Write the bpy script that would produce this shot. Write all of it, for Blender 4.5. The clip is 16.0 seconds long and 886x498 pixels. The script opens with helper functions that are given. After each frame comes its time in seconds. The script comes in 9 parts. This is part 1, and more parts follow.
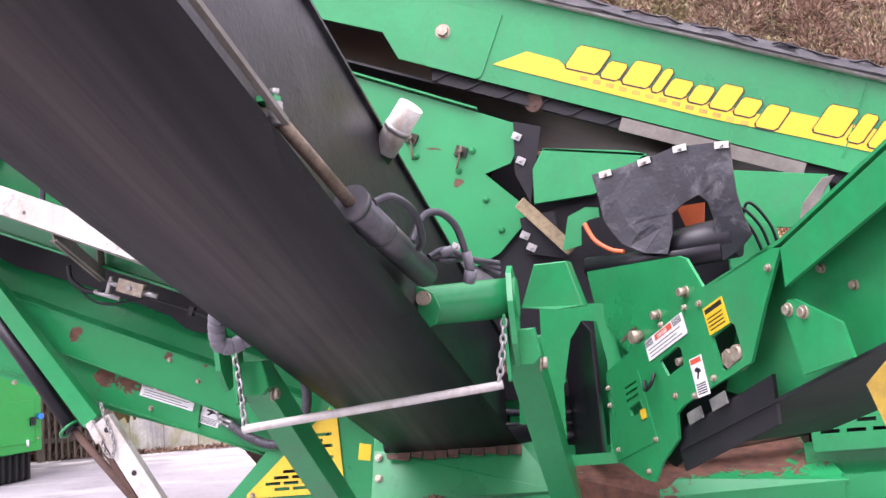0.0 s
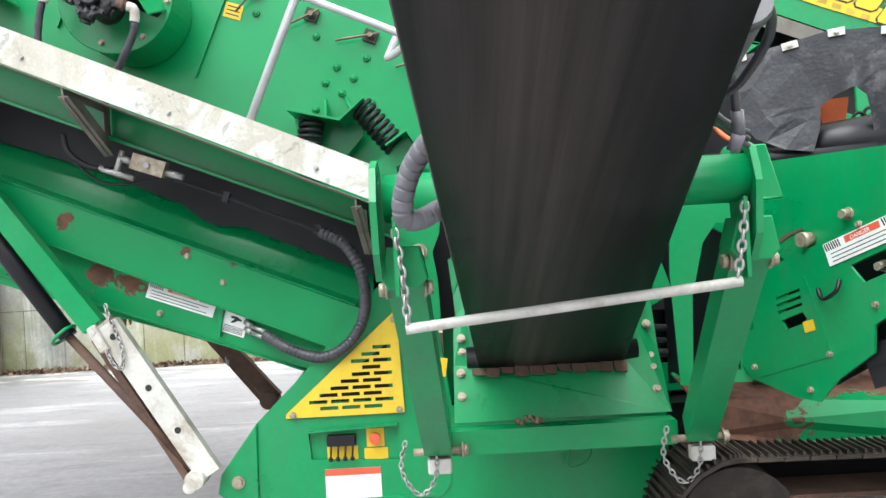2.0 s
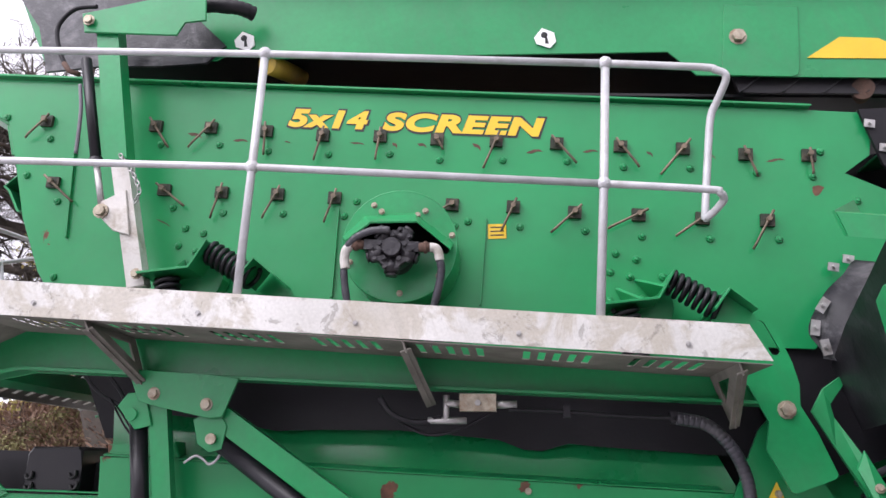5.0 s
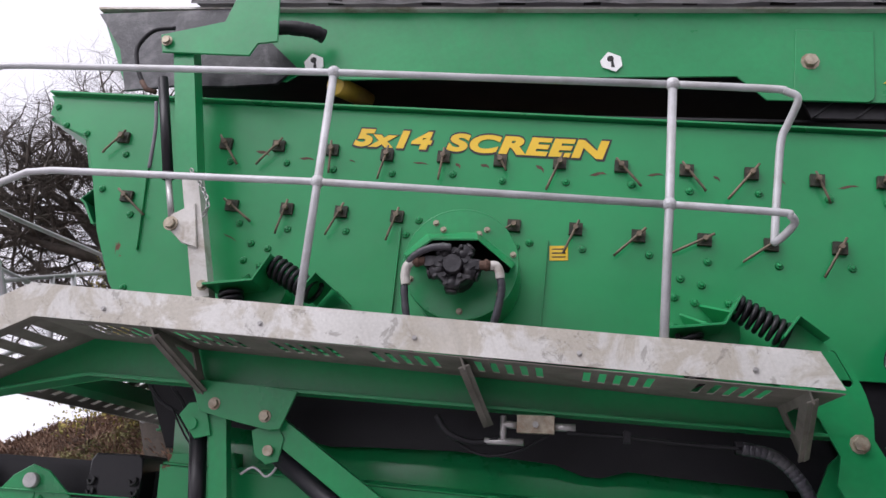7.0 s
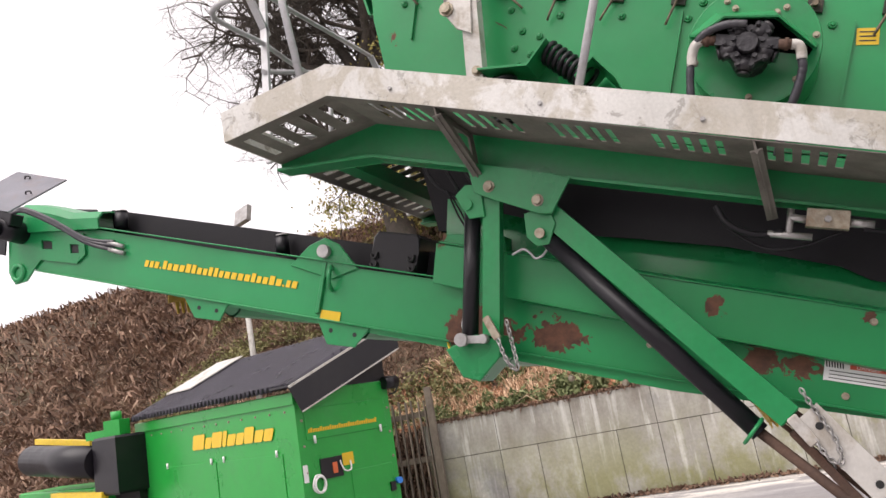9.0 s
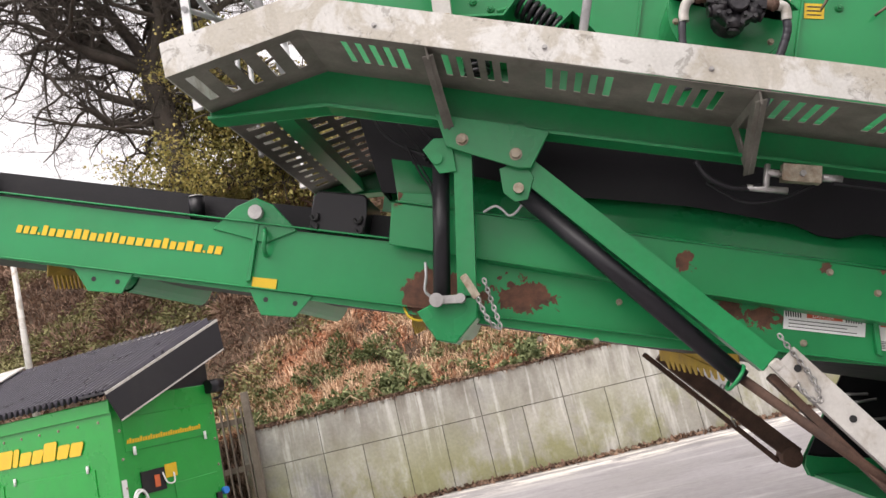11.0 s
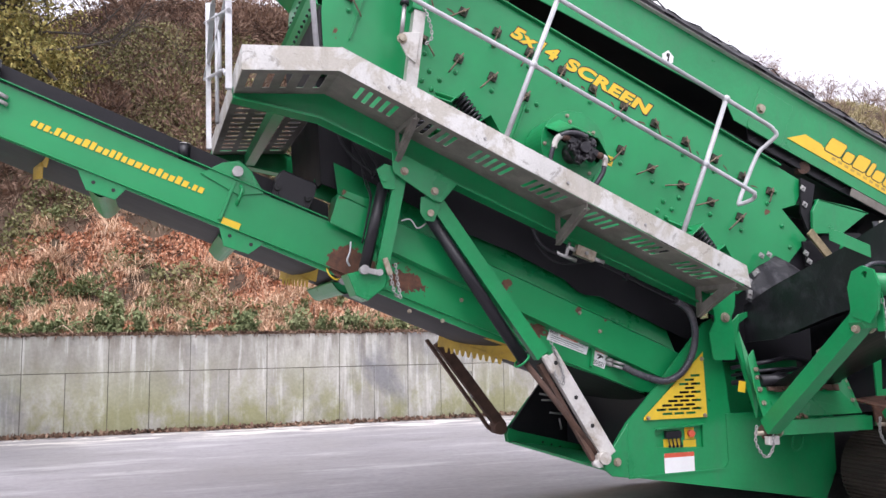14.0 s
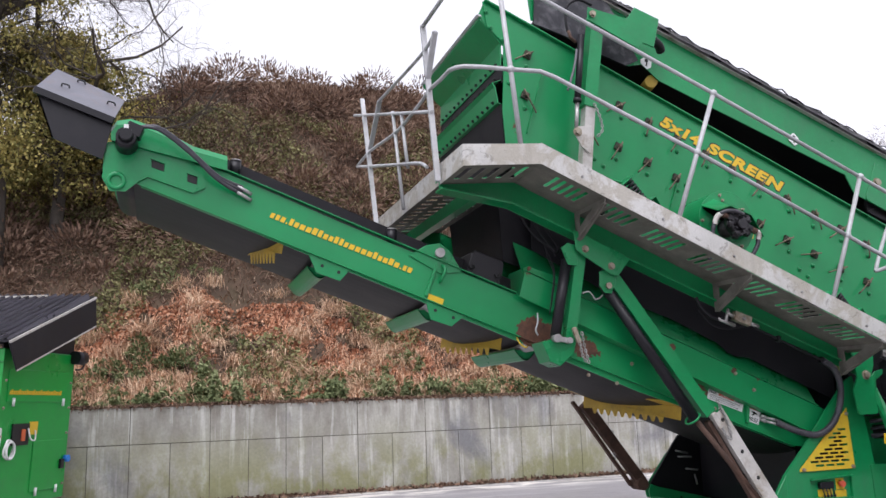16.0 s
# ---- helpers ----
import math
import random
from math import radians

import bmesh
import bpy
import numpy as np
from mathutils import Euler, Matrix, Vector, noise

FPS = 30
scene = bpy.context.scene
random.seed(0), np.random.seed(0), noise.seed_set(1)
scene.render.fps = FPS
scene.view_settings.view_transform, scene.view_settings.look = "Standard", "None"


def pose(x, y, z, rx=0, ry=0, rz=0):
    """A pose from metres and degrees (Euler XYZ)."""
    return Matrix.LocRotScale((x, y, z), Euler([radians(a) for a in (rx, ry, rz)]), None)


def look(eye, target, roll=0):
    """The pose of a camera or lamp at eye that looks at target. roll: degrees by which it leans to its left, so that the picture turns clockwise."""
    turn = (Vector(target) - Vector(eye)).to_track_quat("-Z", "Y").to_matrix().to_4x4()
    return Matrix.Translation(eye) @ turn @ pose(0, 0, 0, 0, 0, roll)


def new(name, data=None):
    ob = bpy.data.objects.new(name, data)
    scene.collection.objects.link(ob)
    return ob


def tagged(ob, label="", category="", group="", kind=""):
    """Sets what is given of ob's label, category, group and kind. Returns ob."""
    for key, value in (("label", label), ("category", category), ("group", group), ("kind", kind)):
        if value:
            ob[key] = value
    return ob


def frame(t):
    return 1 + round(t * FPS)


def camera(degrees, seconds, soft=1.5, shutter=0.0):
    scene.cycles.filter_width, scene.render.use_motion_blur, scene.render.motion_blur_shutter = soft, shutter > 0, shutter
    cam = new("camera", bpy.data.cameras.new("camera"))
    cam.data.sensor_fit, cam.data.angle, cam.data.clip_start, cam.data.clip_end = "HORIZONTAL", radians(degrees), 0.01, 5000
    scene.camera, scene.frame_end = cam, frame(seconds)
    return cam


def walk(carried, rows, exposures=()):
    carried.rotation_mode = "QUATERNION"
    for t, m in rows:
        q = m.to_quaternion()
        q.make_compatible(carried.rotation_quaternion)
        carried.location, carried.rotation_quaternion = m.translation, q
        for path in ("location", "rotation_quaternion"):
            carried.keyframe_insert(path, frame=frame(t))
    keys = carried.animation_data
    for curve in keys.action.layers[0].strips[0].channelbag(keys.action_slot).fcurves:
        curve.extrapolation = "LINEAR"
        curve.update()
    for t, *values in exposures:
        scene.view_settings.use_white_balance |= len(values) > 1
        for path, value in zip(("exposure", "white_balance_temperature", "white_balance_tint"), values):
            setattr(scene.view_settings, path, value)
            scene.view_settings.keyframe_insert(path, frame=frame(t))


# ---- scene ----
cam = camera(56.5, 16.0)
PATH = [
    (0, (1.404, -4.52, 1.62), (1.094, -2.554, 1.816), -5.4),
    (0.5, (1.172, -4.416, 1.591), (1.022, -2.427, 1.742), -5.3),
    (1, (0.913, -4.226, 1.56), (0.862, -2.227, 1.606), -4.7),
    (1.5, (0.588, -4.127, 1.553), (0.638, -2.128, 1.516), -3.2),
    (2, (0.293, -3.994, 1.547), (0.271, -1.995, 1.554), -3.3),
    (2.5, (0.022, -3.792, 1.511), (-0.185, -1.804, 1.559), -5.6),
    (3, (-0.261, -3.754, 1.525), (-0.477, -1.767, 1.609), -7.1),
    (3.5, (-0.547, -3.749, 1.596), (-0.691, -1.77, 1.841), -11.6),
    (4, (-0.768, -3.692, 1.652), (-0.882, -1.728, 2.014), -16.5),
    (4.5, (-0.971, -3.744, 1.675), (-0.982, -1.792, 2.108), -19.0),
    (5, (-1.073, -3.832, 1.708), (-1.039, -1.907, 2.25), -20.2),
    (5.2, (-1.103, -3.827, 1.728), (-1.087, -1.918, 2.324), -20.3),
    (7.3, (-1.108, -3.806, 1.639), (-1.185, -1.921, 2.303), -17.6),
    (7.5, (-1.101, -3.808, 1.641), (-1.179, -1.916, 2.284), -17.3),
    (8, (-1.145, -3.799, 1.571), (-1.322, -1.873, 2.081), -16.3),
    (8.5, (-1.233, -3.793, 1.515), (-1.771, -1.913, 1.933), -12.2),
    (8.7, (-1.281, -3.792, 1.509), (-1.979, -1.965, 1.927), -10.7),
    (10.8, (-2.264, -3.747, 1.491), (-2.565, -1.801, 1.838), -13.1),
    (11, (-2.391, -3.776, 1.492), (-2.544, -1.809, 1.822), -13.6),
    (11.5, (-2.786, -4.065, 1.471), (-2.491, -2.102, 1.715), -11.5),
    (12, (-3.03, -4.443, 1.408), (-2.391, -2.556, 1.589), -5.9),
    (12.5, (-3.256, -4.745, 1.408), (-2.381, -2.953, 1.56), -0.5),
    (13, (-3.544, -5.032, 1.39), (-2.617, -3.267, 1.541), 1.5),
    (13.5, (-3.781, -5.299, 1.409), (-3.0, -3.464, 1.56), -0.0),
    (14, (-4.115, -5.475, 1.401), (-3.442, -3.605, 1.624), -0.9),
    (14.5, (-4.493, -5.546, 1.428), (-3.948, -3.641, 1.701), -1.1),
    (15, (-4.793, -5.688, 1.43), (-4.206, -3.8, 1.734), -1.6),
    (15.5, (-5.188, -5.671, 1.405), (-4.533, -3.814, 1.755), -1.9),
    (16, (-5.565, -5.674, 1.414), (-4.916, -3.82, 1.79), -2.1),
]
EXPOSURES = [(0.0, 1.57, 6250, 29), (1.0, 1.58, 6250, 22), (1.5, 1.66, 6250, 10), (2.0, 1.43, 6250, 2), (2.5, 1.36, 6300, -1), (3.5, 1.06, 6250, 3), (4.5, 0.90, 6250, 16), (5.2, 0.92, 6250, 19),
             (7.3, 0.31, 6250, 17), (7.6, 0.31, 6250, 17), (8.5, 0.59, 6850, 16), (11.0, 0.73, 6850, 13), (12.5, 0.99, 6250, 15), (13.2, 0.94, 6150, 18), (14.5, 0.79, 6150, 16), (15.2, 0.63, 6150, 15), (16.0, 0.38, 6150, 14)]
walk(cam, [(t, look(eye, target, roll)) for t, eye, target, roll in PATH], EXPOSURES)

# ---- light: overcast sky, soft high sun ----
SUN_EL, SUN_AZ = 60.0, 205.0
world = bpy.data.worlds.new("overcast")
scene.world = world
world.use_nodes = True
wn, wl = world.node_tree.nodes, world.node_tree.links
wn.clear()
w_out = wn.new("ShaderNodeOutputWorld")
w_bg = wn.new("ShaderNodeBackground")
w_sky = wn.new("ShaderNodeTexSky")
w_sky.sky_type = "NISHITA"
w_sky.sun_disc = False
w_sky.sun_elevation = radians(SUN_EL)
w_sky.sun_rotation = radians(SUN_AZ)
w_sky.dust_density = 6.0
w_sky.ozone_density = 1.0
w_hsv = wn.new("ShaderNodeHueSaturation")
w_hsv.inputs["Saturation"].default_value = 0.12
w_mix = wn.new("ShaderNodeMix")
w_mix.data_type = "RGBA"
w_mix.inputs[0].default_value = 0.72
w_mix.inputs[7].default_value = (10.0, 9.8, 10.3, 1)
wl.new(w_sky.outputs[0], w_hsv.inputs["Color"])
wl.new(w_hsv.outputs[0], w_mix.inputs[6])
wl.new(w_mix.outputs[2], w_bg.inputs[0])
w_bg.inputs[1].default_value = 0.105
wl.new(w_bg.outputs[0], w_out.inputs[0])
sun = new("sun", bpy.data.lights.new("sun", "SUN"))
sun.data.energy = 1.5
sun.data.angle = radians(50)
sun.data.color = (1.0, 0.98, 0.97)
# rays come from the camera's side of the machine, high up
az, el = radians(-115), radians(SUN_EL)
sun_dir = Vector((math.cos(az) * math.cos(el), math.sin(az) * math.cos(el), math.sin(el)))
sun.matrix_world = look(sun_dir * 60, (0, 0, 0))


# ---- materials ----
def nodes_of(name):
    m = bpy.data.materials.new(name)
    m.use_nodes = True
    nt = m.node_tree
    return m, nt.nodes, nt.links, nt.nodes["Principled BSDF"]


def noise_node(n, l, scale, detail=4.0, rough=0.55, coord=None, dist=0.0):
    t = n.new("ShaderNodeTexNoise")
    t.inputs["Scale"].default_value = scale
    t.inputs["Detail"].default_value = detail
    t.inputs["Roughness"].default_value = rough
    t.inputs["Distortion"].default_value = dist
    if coord is not None:
        l.new(coord, t.inputs["Vector"])
    return t


def ramp(n, l, fac, stops):
    r = n.new("ShaderNodeValToRGB")
    e = r.color_ramp.elements
    while len(e) < len(stops):
        e.new(0.5)
    for i, (p, c) in enumerate(stops):
        e[i].position = p
        e[i].color = (*c, 1) if len(c) == 3 else c
    l.new(fac, r.inputs[0])
    return r


def mix_rgb(n, l, fac, a, b, mode="MIX"):
    m = n.new("ShaderNodeMix")
    m.data_type = "RGBA"
    m.blend_type = mode
    for sock, v in ((0, fac), (6, a), (7, b)):
        if isinstance(v, (int, float)):
            m.inputs[sock].default_value = v
        elif isinstance(v, tuple):
            m.inputs[sock].default_value = (*v, 1)
        else:
            l.new(v, m.inputs[sock])
    return m.outputs[2]


def math_node(n, l, op, a, b=0.0, clamp=False):
    m = n.new("ShaderNodeMath")
    m.operation = op
    m.use_clamp = clamp
    for i, v in enumerate((a, b)):
        if isinstance(v, (int, float)):
            m.inputs[i].default_value = v
        else:
            l.new(v, m.inputs[i])
    return m.outputs[0]


def bump(n, l, height, strength, dist, bsdf):
    b = n.new("ShaderNodeBump")
    b.inputs["Strength"].default_value = strength
    b.inputs["Distance"].default_value = dist
    l.new(height, b.inputs["Height"])
    l.new(b.outputs[0], bsdf.inputs["Normal"])


def coords(n):
    return n.new("ShaderNodeNewGeometry").outputs["Position"]


def stretched(n, l, c, s):
    mp = n.new("ShaderNodeMapping")
    mp.inputs["Scale"].default_value = s
    l.new(c, mp.inputs[0])
    return mp.outputs[0]


def surface(name, color, rough=0.5, metal=0.0, var=0.15, scale=3.0, fine=60.0, dirt=None, dirt_amount=0.25, dirt_scale=1.2,
            bumps=0.1, streak=0.0, spec=0.5, island=0.0):
    """Painted, metal or mineral surface: tone drift, fine grain, dirt patches, drip streaks, relief."""
    m, n, l, b = nodes_of(name)
    c = coords(n)
    big = noise_node(n, l, scale, 5, 0.6, c)
    small = noise_node(n, l, fine, 3, 0.6, c)
    lo = tuple(v * (1 - var) for v in color)
    hi = tuple(min(1.0, v * (1 + var)) for v in color)
    base = ramp(n, l, big.outputs[0], [(0.3, lo), (0.7, hi)]).outputs[0]
    grain = ramp(n, l, small.outputs[0], [(0.3, (1 - var * 0.6,) * 3), (0.7, (1.0,) * 3)]).outputs[0]
    base = mix_rgb(n, l, 1.0, base, grain, "MULTIPLY")
    rough_v = math_node(n, l, "MULTIPLY_ADD", big.outputs[0], 0.25)
    n_last = rough_v.node
    n_last.inputs[2].default_value = rough - 0.12
    if dirt:
        patch = noise_node(n, l, dirt_scale, 8, 0.68, c, 0.4)
        mask = ramp(n, l, patch.outputs[0], [(0.5, (0, 0, 0)), (0.78, (1, 1, 1))]).outputs[0]
        mask = math_node(n, l, "MULTIPLY", mask, dirt_amount * 2.0, True)
        base = mix_rgb(n, l, mask, base, dirt)
    if streak:
        st = noise_node(n, l, 1.0, 5, 0.6, stretched(n, l, c, (16, 16, 0.9)))
        sm = ramp(n, l, st.outputs[0], [(0.5, (0, 0, 0)), (0.75, (1, 1, 1))]).outputs[0]
        sm = math_node(n, l, "MULTIPLY", sm, streak, True)
        base = mix_rgb(n, l, sm, base, dirt or (0.2, 0.18, 0.15))
    if island:
        geo = n.new("ShaderNodeObjectInfo").outputs["Random"]
        tone = ramp(n, l, geo, [(0.0, (1 - island,) * 3), (1.0, (1.0,) * 3)]).outputs[0]
        base = mix_rgb(n, l, 1.0, base, tone, "MULTIPLY")
    l.new(base, b.inputs["Base Color"])
    l.new(rough_v, b.inputs["Roughness"])
    b.inputs["Metallic"].default_value = metal
    b.inputs["Specular IOR Level"].default_value = spec
    if bumps:
        h = math_node(n, l, "ADD", big.outputs[0], math_node(n, l, "MULTIPLY", small.outputs[0], 0.25))
        bump(n, l, h, bumps, 0.02, b)
    return m


GREEN = (0.008, 0.25, 0.078)
M_GREEN = surface("green_paint", GREEN, 0.30, var=0.17, scale=1.6, fine=35, dirt=(0.045, 0.19, 0.085), dirt_amount=0.35, dirt_scale=1.8, bumps=0.05, streak=0.28)
M_BELT = surface("belt_rubber", (0.0095, 0.008, 0.0115), 0.5, var=0.3, scale=2.0, fine=40, dirt=(0.035, 0.032, 0.03), dirt_amount=0.25, bumps=0.12)
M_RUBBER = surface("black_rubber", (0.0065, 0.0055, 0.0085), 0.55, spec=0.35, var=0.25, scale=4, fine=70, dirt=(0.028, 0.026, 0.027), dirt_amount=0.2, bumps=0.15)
M_FLAP = surface("scuffed_rubber", (0.024, 0.024, 0.030), 0.36, var=0.35, scale=5, fine=60, dirt=(0.17, 0.165, 0.175), dirt_amount=0.5, dirt_scale=6, bumps=0.3)
M_SKIRT = surface("scuffed_skirt_rubber", (0.010, 0.0095, 0.012), 0.42, var=0.3, scale=4, fine=60, dirt=(0.085, 0.085, 0.095), dirt_amount=0.3, dirt_scale=3.5, bumps=0.2)
M_HOSE = surface("hose_rubber", (0.042, 0.040, 0.050), 0.36, var=0.25, scale=9, fine=90, dirt=(0.10, 0.097, 0.095), dirt_amount=0.35, dirt_scale=6, bumps=0.1)
M_PALEHOSE = surface("bleached_hose", (0.15, 0.145, 0.165), 0.45, var=0.25, scale=9, fine=90, dirt=(0.06, 0.057, 0.06), dirt_amount=0.35, dirt_scale=7, bumps=0.1)
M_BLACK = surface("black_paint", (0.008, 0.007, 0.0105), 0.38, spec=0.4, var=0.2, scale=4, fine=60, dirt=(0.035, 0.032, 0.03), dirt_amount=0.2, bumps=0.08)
M_GALV = surface("galvanised_steel", (0.58, 0.56, 0.525), 0.5, metal=0.12, var=0.14, scale=5, fine=60, dirt=(0.27, 0.215, 0.15), dirt_amount=0.7, dirt_scale=4.6, bumps=0.08, streak=0.25)
def splashed():
    """Galvanised sheet: pale zinc bloom, sharp-edged splashes of dried mud, dark damp blots."""
    m, n, l, bs = nodes_of("splashed_galvanised_steel")
    c = coords(n)
    big = noise_node(n, l, 2.2, 5, 0.6, c)
    fine = noise_node(n, l, 70, 3, 0.6, c)
    base = ramp(n, l, big.outputs[0], [(0.3, (0.50, 0.49, 0.46)), (0.7, (0.66, 0.65, 0.62))]).outputs[0]
    mud = noise_node(n, l, 4.2, 9, 0.66, c, 0.5)
    mm = ramp(n, l, mud.outputs[0], [(0.46, (0, 0, 0)), (0.54, (0.62, 0.62, 0.62)), (0.70, (0.4, 0.4, 0.4))]).outputs[0]
    base = mix_rgb(n, l, mm, base, (0.36, 0.315, 0.235))
    blot = noise_node(n, l, 9.0, 9, 0.7, c, 0.8)
    bm_ = ramp(n, l, blot.outputs[0], [(0.56, (0, 0, 0)), (0.61, (0.6, 0.6, 0.6)), (0.72, (0.35, 0.35, 0.35))]).outputs[0]
    base = mix_rgb(n, l, bm_, base, (0.20, 0.185, 0.16))
    drip = noise_node(n, l, 1.0, 5, 0.6, stretched(n, l, c, (20, 20, 1.2)))
    base = mix_rgb(n, l, ramp(n, l, drip.outputs[0], [(0.55, (0, 0, 0)), (0.75, (0.4, 0.4, 0.4))]).outputs[0], base, (0.30, 0.27, 0.22))
    grain = ramp(n, l, fine.outputs[0], [(0.3, (0.88,) * 3), (0.7, (1.03,) * 3)]).outputs[0]
    l.new(mix_rgb(n, l, 1.0, base, grain, "MULTIPLY"), bs.inputs["Base Color"])
    bs.inputs["Roughness"].default_value = 0.55
    bs.inputs["Metallic"].default_value = 0.08
    bump(n, l, math_node(n, l, "ADD", mud.outputs[0], math_node(n, l, "MULTIPLY", fine.outputs[0], 0.2)), 0.12, 0.008, bs)
    return m


M_KICK = splashed()
M_RAIL = surface("galvanised_tube", (0.50, 0.50, 0.51), 0.48, metal=0.2, var=0.14, scale=7, fine=90, dirt=(0.33, 0.32, 0.30), dirt_amount=0.5, dirt_scale=5, bumps=0.06)
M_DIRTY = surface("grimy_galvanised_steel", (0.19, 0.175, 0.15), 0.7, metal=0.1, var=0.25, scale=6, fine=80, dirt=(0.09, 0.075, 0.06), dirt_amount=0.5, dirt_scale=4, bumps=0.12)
M_STEEL = surface("plain_steel", (0.42, 0.41, 0.40), 0.42, metal=0.7, var=0.2, scale=12, fine=120, dirt=(0.16, 0.12, 0.09), dirt_amount=0.3, dirt_scale=8, bumps=0.06)
M_RUST = surface("rusty_steel", (0.105, 0.058, 0.040), 0.8, var=0.4, scale=9, fine=90, dirt=(0.05, 0.035, 0.03), dirt_amount=0.5, dirt_scale=5, bumps=0.3)
M_BOLT = surface("zinc_bolt", (0.40, 0.35, 0.27), 0.5, metal=0.5, var=0.3, scale=30, fine=200, dirt=(0.2, 0.1, 0.05), dirt_amount=0.5, dirt_scale=25, bumps=0.1)
M_YELLOW = surface("yellow_paint", (0.72, 0.50, 0.03), 0.45, var=0.1, scale=4, fine=80, dirt=(0.35, 0.25, 0.06), dirt_amount=0.25, dirt_scale=4, bumps=0.05)
M_OCHRE = surface("worn_yellow_guard", (0.50, 0.33, 0.04), 0.5, var=0.15, scale=5, fine=80, dirt=(0.12, 0.09, 0.05), dirt_amount=0.4, dirt_scale=4, bumps=0.08)
M_DECAL = surface("yellow_decal", (0.72, 0.47, 0.02), 0.35, var=0.06, scale=5, fine=60, bumps=0.0)
M_DECAL_BLACK = surface("black_decal", (0.02, 0.02, 0.02), 0.4, var=0.1, scale=5, fine=60, bumps=0.0)
M_WHITE = surface("white_label", (0.78, 0.78, 0.77), 0.4, var=0.05, scale=6, fine=80, dirt=(0.5, 0.48, 0.42), dirt_amount=0.2, bumps=0.0)
M_RED = surface("red_label", (0.62, 0.10, 0.05), 0.45, var=0.1, scale=6, fine=60, bumps=0.0)
M_ORANGE = surface("orange_rubber", (0.62, 0.13, 0.04), 0.5, var=0.15, scale=6, fine=60, bumps=0.05)


M_SOIL = surface("bank_soil", (0.085, 0.055, 0.034), 0.95, var=0.35, scale=1.5, fine=20, dirt=(0.07, 0.06, 0.025), dirt_amount=0.5, dirt_scale=0.7, bumps=0.5)
M_DARK = surface("dark_mark", (0.012, 0.012, 0.012), 0.6, var=0.2, scale=8, fine=60, bumps=0.0)


# ---- mesh helpers ----
def link_mesh(name, bm, material, smooth=False):
    me = bpy.data.meshes.new(name)
    bmesh.ops.recalc_face_normals(bm, faces=bm.faces)
    bm.to_mesh(me)
    bm.free()
    me.materials.append(material)
    if smooth:
        for p in me.polygons:
            p.use_smooth = True
    return new(name, me)


def hang(ob, parent):
    ob.parent = parent
    if parent.type == "EMPTY":
        ob.matrix_parent_inverse = Matrix.Translation(-parent.location)
    return ob


def part(name, bm, material, parent, label="", smooth=False):
    ob = link_mesh(name, bm, material, smooth)
    hang(ob, parent)
    if label:
        ob["label"] = label
    return ob


def pieces(name, bm, material, parent, label="", touch=0.001):
    """Links every separate piece of a bmesh as a part of its own."""
    bm.verts.index_update()
    group = [-1] * len(bm.verts)
    boxes = []
    for v in bm.verts:
        if group[v.index] >= 0:
            continue
        k, stack = len(boxes), [v]
        group[v.index] = k
        lo, hi = v.co.copy(), v.co.copy()
        while stack:
            w = stack.pop()
            for i in range(3):
                lo[i], hi[i] = min(lo[i], w.co[i]), max(hi[i], w.co[i])
            for e in w.link_edges:
                o = e.other_vert(w)
                if group[o.index] < 0:
                    group[o.index] = k
                    stack.append(o)
        boxes.append((lo, hi))
    root = list(range(len(boxes)))

    def find(i):
        while root[i] != i:
            i = root[i]
        return i

    for i in range(len(boxes)):
        for j in range(i):
            if touch is not None and all(boxes[i][0][q] <= boxes[j][1][q] + touch and boxes[j][0][q] <= boxes[i][1][q] + touch for q in range(3)):
                root[find(i)] = find(j)
    out = None
    for r in sorted({find(i) for i in range(len(boxes))}):
        sub = bm_new()
        at = {}
        for v in bm.verts:
            if find(group[v.index]) == r:
                at[v.index] = sub.verts.new(v.co)
        for f in bm.faces:
            if f.verts[0].index in at:
                sub.faces.new([at[v.index] for v in f.verts]).smooth = f.smooth
        out = part(name, sub, material, parent, label)
    bm.free()
    return out


def again(ob, m, parent=None):
    """Another piece like ob, on the same mesh."""
    o = ob.copy()
    scene.collection.objects.link(o)
    hang(o, parent or ob.parent)
    o.matrix_basis = m
    return o


def thing(name, base, label, category, group="", kind=""):
    e = new(name)
    e.location = base
    e.empty_display_size = 0.2
    return tagged(e, label, category, group, kind)


def V(*a):
    return Vector(a)


def prism(bm, pts, vec, bevel=0.0):
    """A plate: the outline pts, thickened by vec."""
    vec = Vector(vec)
    a = [bm.verts.new(Vector(p)) for p in pts]
    b = [bm.verts.new(Vector(p) + vec) for p in pts]
    n = len(a)
    faces = [bm.faces.new(a), bm.faces.new(b[::-1])]
    for i in range(n):
        faces.append(bm.faces.new((a[i], b[i], b[(i + 1) % n], a[(i + 1) % n])))
    if bevel:
        es = list({e for f in faces[:2] for e in f.edges})
        bmesh.ops.bevel(bm, geom=es, offset=bevel, segments=1, affect="EDGES", clamp_overlap=True)
    return bm


def plate(bm, xz, y, th, bevel=0.004):
    """A plate in the plane y, thickened away from the walk side."""
    return prism(bm, [(x, y, z) for x, z in xz], (0, th, 0), bevel)


def frame_of(p0, p1, up=(0, 0, 1)):
    a = (Vector(p1) - Vector(p0))
    ln = a.length
    a.normalize()
    u = Vector(up) - a * a.dot(Vector(up))
    if u.length < 1e-4:
        u = Vector((0, 1, 0)) - a * a.y
    u.normalize()
    s = a.cross(u)
    return a, u, s, ln


